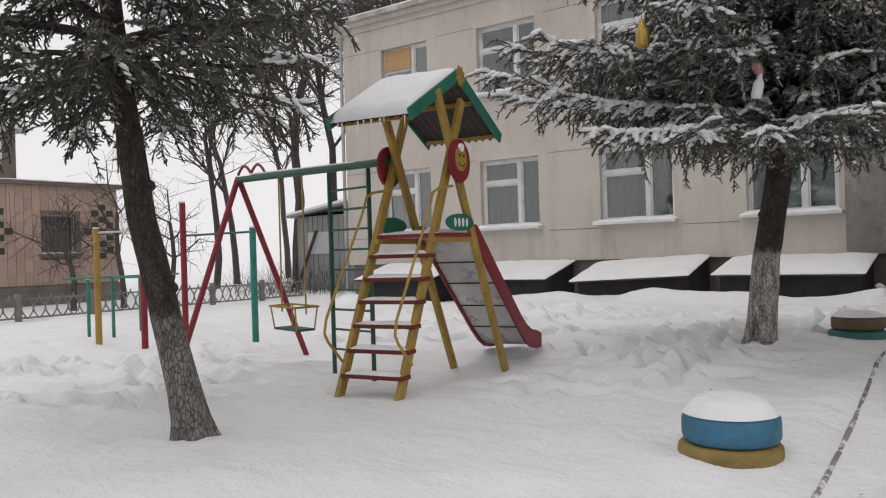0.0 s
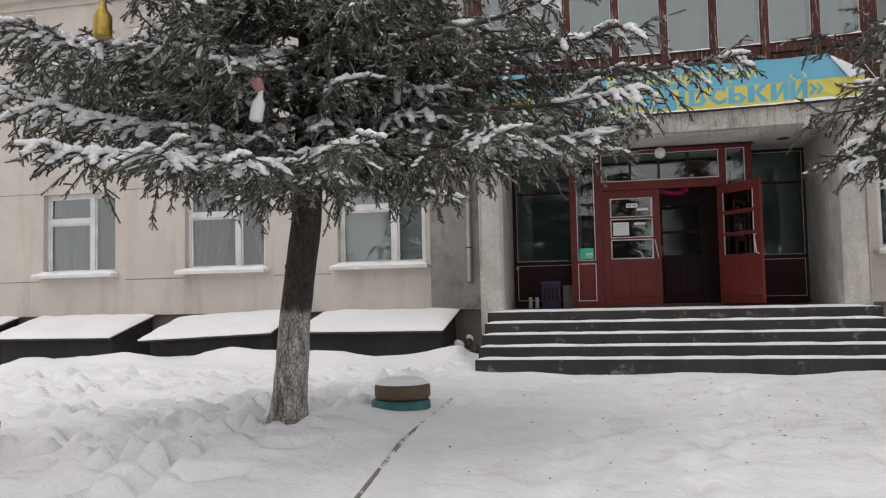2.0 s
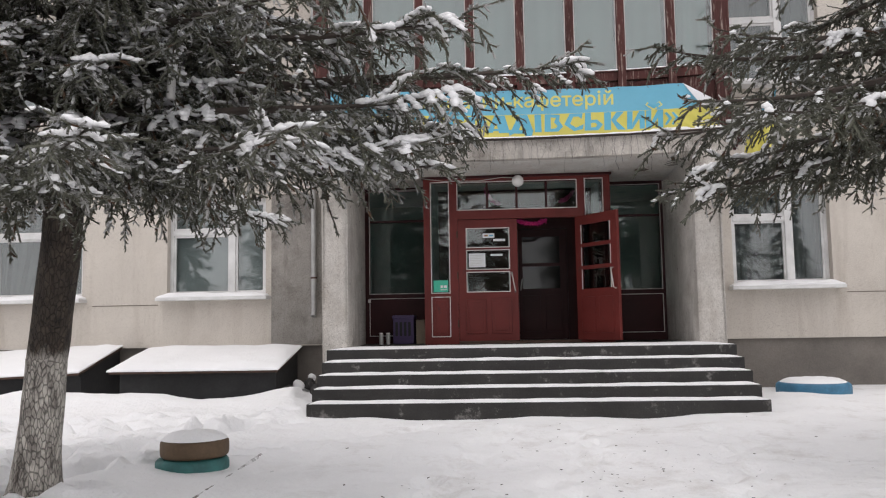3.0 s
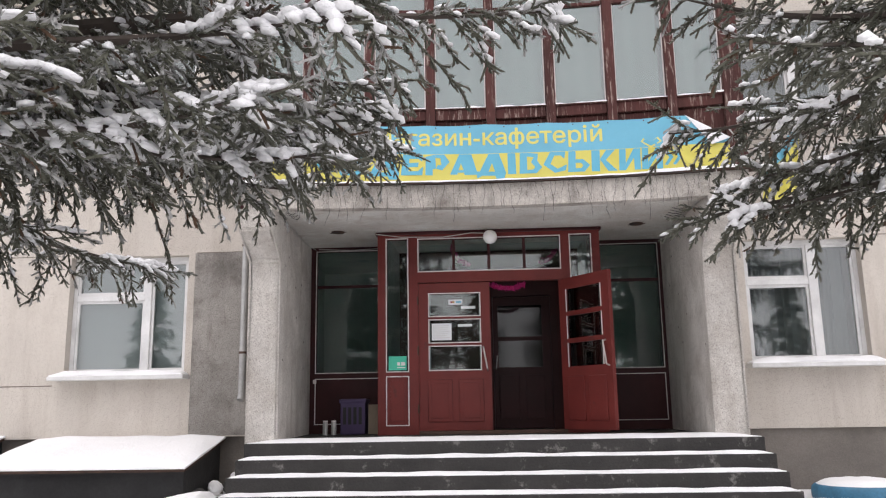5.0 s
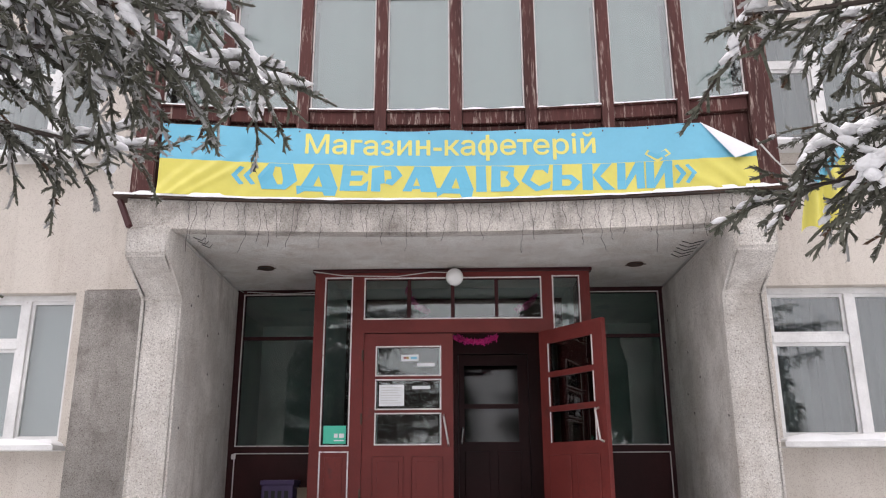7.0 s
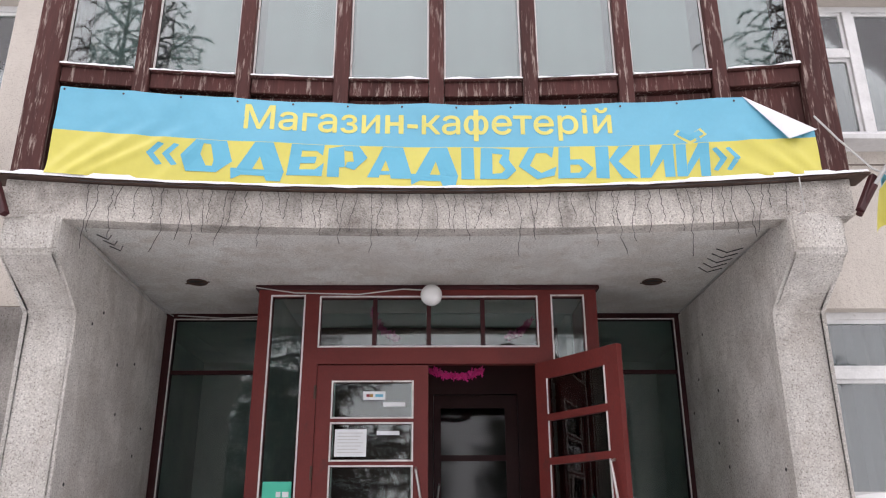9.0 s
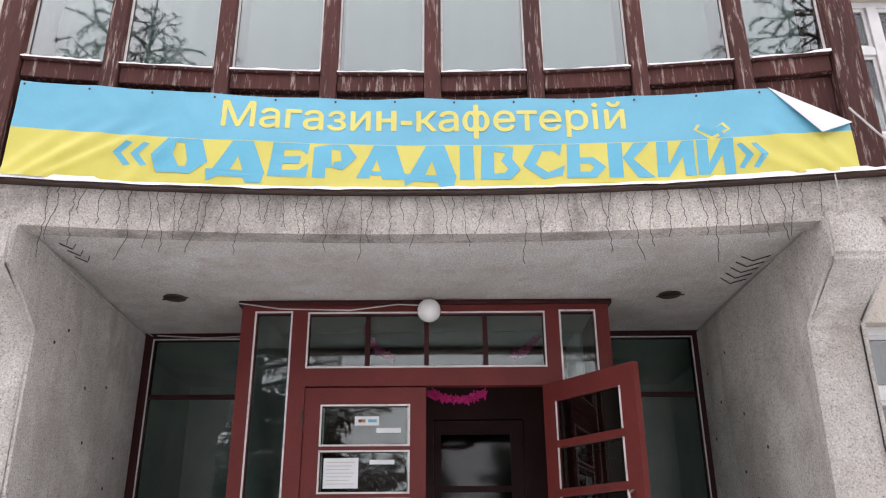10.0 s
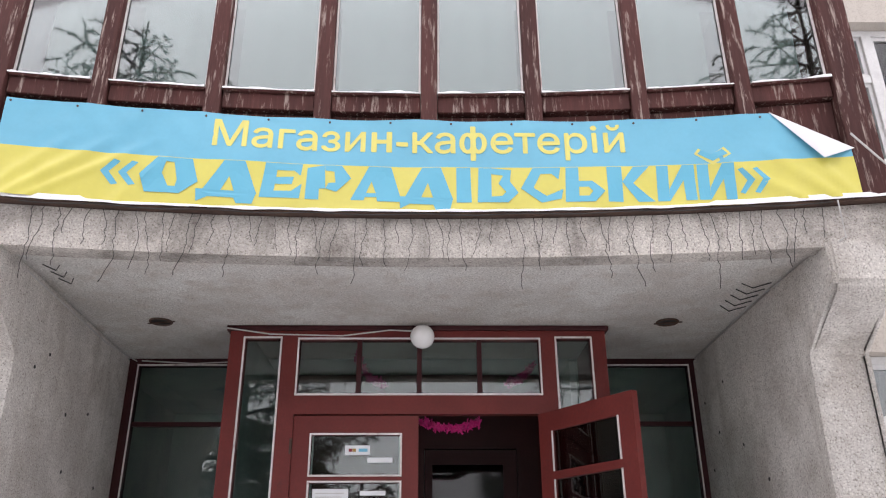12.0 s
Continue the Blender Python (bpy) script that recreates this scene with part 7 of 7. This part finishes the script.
part("upper_wall", boxed(HX - 7, HX - 0.4, 5.0, 11.2, 3.87, 5.6), M["house_wall"], house, "upper storey wall")
bm = bmesh.new()
prism(bm, [(4.6, 5.5), (11.7, 5.5), (8.1, 8.0)], Matrix(((0, 0, 1, HX - 7.2), (1, 0, 0, 0), (0, 1, 0, 0), (0, 0, 0, 1))), 7.0)
part("roof", bm, M["snow"], house, "snow-covered gable roof")
w = part("window", boxed(HX - 0.25, HX - 0.2, 11.73, 12.85, 1.62, 2.85), M["glass"], house, "grey barred window")
part("frame", ringed(bmesh.new(), 11.80, 12.78, 1.68, 2.79, 0, 0.06, 0.05), M["frame"], w).matrix_basis = Matrix(((0, -1, 0, HX - 0.16), (1, 0, 0, 0), (0, 0, 1, 0), (0, 0, 0, 1)))
for i in range(9):
    part("bar", boxed(HX - 0.08, HX - 0.06, 11.78 + i * 0.125, 11.795 + i * 0.125, 1.64, 2.84), M["rust"], w)
part("curtain", boxed(HX - 0.5, HX - 0.48, 11.7, 12.9, 1.6, 2.9), M["blind"], w)
part("sill", boxed(HX - 0.1, HX + 0.16, 11.62, 12.96, 1.50, 1.60), M["house_wall"], w)
part("sill_snow", lumpy(bmesh.new(), HX - 0.05, HX + 0.15, 11.64, 12.94, 1.60, 0.06, 0.1, 6.0), M["snow"], w, "", True)
w2 = part("window", boxed(HX - 0.42, HX - 0.37, 9.6, 10.75, 4.35, 5.3), M["glass"], house, "dark upper window")
part("frame", ringed(bmesh.new(), 9.66, 10.69, 4.41, 5.24, 0, 0.06, 0.04), M["frame"], w2).matrix_basis = Matrix(((0, -1, 0, HX - 0.37), (1, 0, 0, 0), (0, 0, 1, 0), (0, 0, 0, 1)))

# ---- grey shed behind the school ----
shed = thing("shed", "small grey boarded shed with a snowy lean-to roof", "shed", at=(-19.8, 20, 0))
part("wall", boxed(-21.3, -17.5, 20.0, 22.5, -0.2, 2.75), M["shed"], shed, "grey painted boards")
for i in range(15):
    part("batten", boxed(-21.28 + 0.26 * i, -21.25 + 0.26 * i, 19.975, 20.0, -0.1, 2.72), M["shed"], shed)
bm = bmesh.new()
prism(bm, [(-21.6, 2.72), (-17.3, 3.25), (-17.3, 3.33), (-21.6, 2.80)], Matrix(((1, 0, 0, 0), (0, 0, 1, 19.7), (0, 1, 0, 0), (0, 0, 0, 1))), 3.0)
part("roof", bm, M["zinc"], shed)
bm = bmesh.new()
prism(bm, [(-21.6, 2.80), (-17.3, 3.33), (-17.3, 3.42), (-21.6, 2.89)], Matrix(((1, 0, 0, 0), (0, 0, 1, 19.72), (0, 1, 0, 0), (0, 0, 0, 1))), 2.9)
part("roof_snow", bm, M["snow"], shed)
part("window", boxed(-20.7, -19.6, 19.95, 19.99, 1.35, 2.15), M["blind"], shed, "boarded pale window")
part("prop", beam(bmesh.new(), (-21.0, 19.6, 0.0), (-20.2, 19.9, 2.2), 0.1, 0.08), M["rust"], shed, "leaning dark plank")

# ---- leafless trees and shrubs behind the yard ----
def bare_tree(label, at, tall, thick, seed, splits=3, low=0.35, mesh_name="bare_tree", spread=0.55):
    g = random.Random(seed)
    t = thing(mesh_name, label, "tree", "leafless trees behind the yard", at=at)
    trunk_bm, twig_bm = bmesh.new(), bmesh.new()

    def grow(bm, p, d, ln, rad, depth):
        pts, rads = [p], [rad]
        n = 5 if depth > 1 else 3
        for i in range(n):
            d = (d + Vector((g.gauss(0, 0.13), g.gauss(0, 0.13), g.gauss(0.05, 0.08)))).normalized()
            p = p + d * ln / n
            pts.append(p)
            rads.append(max(0.004, rad * (1 - 0.45 * (i + 1) / n)))
            if depth > 0 and (i >= n * low or depth < splits):
                for _ in range(2 if depth > 1 else 1):
                    side = d.orthogonal().normalized()
                    side.rotate(Matrix.Rotation(g.uniform(0, math.tau), 3, d))
                    grow(twig_bm, p, (d * (1 - spread * 0.6) + side * spread * g.uniform(0.7, 1.3)).normalized(), ln * g.uniform(0.42, 0.66), rads[-1] * 0.55, depth - 1)
        tube(bm, pts, rads, 7 if depth == splits else 3, caps=False)

    grow(trunk_bm, Vector(at) - Vector((0, 0, 0.2)), Vector((0, 0, 1)), tall, thick, splits)
    part("trunk", trunk_bm, M["bare"], t, "dark bark", True)
    part("crown", twig_bm, M["bare"], t, "tangle of bare twigs")
    return t


for i, (x, y, h, th) in enumerate([(-23.5, 22.0, 9.5, 0.24), (-21.8, 23.5, 10.5, 0.26), (-20.2, 24.5, 11, 0.24), (-27.5, 21.0, 7.5, 0.16), (-26.0, 27.0, 11, 0.22), (-31.0, 25.0, 8.0, 0.18), (-19.0, 27.0, 12, 0.24), (-24.0, 31.0, 12, 0.24), (-36.0, 33.0, 10, 0.2)]):
    bare_tree("tall leafless tree with dark bare branches behind the fence", (x, y, 0), h, th, 70 + i, 4 if i in (0, 1, 2, 6) else 3)
for i, (x, y, h) in enumerate([(-19.4, 11.6, 2.9), (-19.2, 12.9, 2.6), (-19.8, 10.4, 2.5)]):
    bare_tree("small leafless fruit tree with spreading snowy branches", (x, y, 0), h, 0.09, 90 + i, 3, 0.3, "bare_tree", 0.95)
sh = bmesh.new()
for _ in range(320):
    x, y = r.gauss(-19.8, 1.6), r.gauss(18.4, 0.7)
    p = Vector((x, y, -0.05))
    d = Vector((r.gauss(0, 0.35), r.gauss(0, 0.35), 1)).normalized()
    tube(sh, [p, p + d * 0.5, p + d * r.uniform(0.8, 1.3) + Vector((r.gauss(0, 0.1), r.gauss(0, 0.1), 0))], [0.007, 0.005, 0.002], 3, caps=False)
solid("shrubs", sh, M["bare"], "thicket of bare shrubs by the fence", "shrub", kind="stuff")

# ---- row of conifers across the yard, seen mirrored in the door panes ----
def far_conifer(at, tall, seed):
    g = random.Random(seed)
    t = thing("conifer", "dark conifer dusted with snow across the yard", "tree", "conifers across the yard", at=at)
    x, y, z = at
    part("trunk", tube(bmesh.new(), [(x, y, z - 0.2), (x, y, z + tall)], [0.16, 0.02], 8), M["bare"], t, "dark bark", True)
    bm = bmesh.new()
    h = 0.9
    while h < tall - 0.2:
        reach = 2.3 * (1 - h / tall) ** 0.8 + 0.15
        for _ in range(9):
            a = g.uniform(0, math.tau)
            d = Vector((math.cos(a), math.sin(a), -0.25))
            sv = Vector((-math.sin(a), math.cos(a), 0))
            for k in range(5):
                p = Vector((x, y, z + h)) + d * reach * (0.25 + 0.19 * k) * g.uniform(0.8, 1.1) + sv * g.uniform(-0.25, 0.25)
                e, w = d * 0.34 + Vector((0, 0, g.uniform(-0.3, 0.1))), sv * g.uniform(0.10, 0.22)
                bm.faces.new([bm.verts.new(v) for v in (p - e * 0.4, p + w, p + e, p - w)])
        h += 0.24
    part("crown", bm, M["needle"], t, "dark drooping boughs")


for k in range(9):
    far_conifer((-15.0 + 4.2 * k, -13.0 - 2.5 * (k % 3), -0.3), 8.5 + 1.1 * (k * 7 % 4), 300 + k)

# ---- house tiles, last ----
tm = mesh_of("tile", boxed(0, 0.022, 0.006, 0.254, 0.006, 0.404), M["tile"])
td = mesh_of("dark_tile", boxed(0, 0.022, 0.006, 0.254, 0.006, 0.204), M["dark_tile"])
for i in range(23):
    for j in range(8):
        y, z = 8.32 + 0.26 * i, 0.62 + 0.39 * j
        if 11.45 < y < 12.9 and 1.3 < z < 2.86:
            continue
        ob = new("tile", tm)
        ob.parent = house
        ob.matrix_parent_inverse = house.matrix_basis.inverted()
        ob.matrix_basis = Matrix.Translation((HX, y, z))
for cy, cz in ((10.2, 2.2), (13.75, 2.2)):
    for a in range(-3, 4):
        for b in range(-4, 5):
            if (a + b) % 2 == 0 and abs(a) + abs(b) * 0.8 < 3.6:
                ob = new("dark_tile", td)
                ob.parent = house
                ob.matrix_parent_inverse = house.matrix_basis.inverted()
                ob.matrix_basis = Matrix.Translation((HX + 0.012, cy + a * 0.26 - 0.13, cz + b * 0.2))
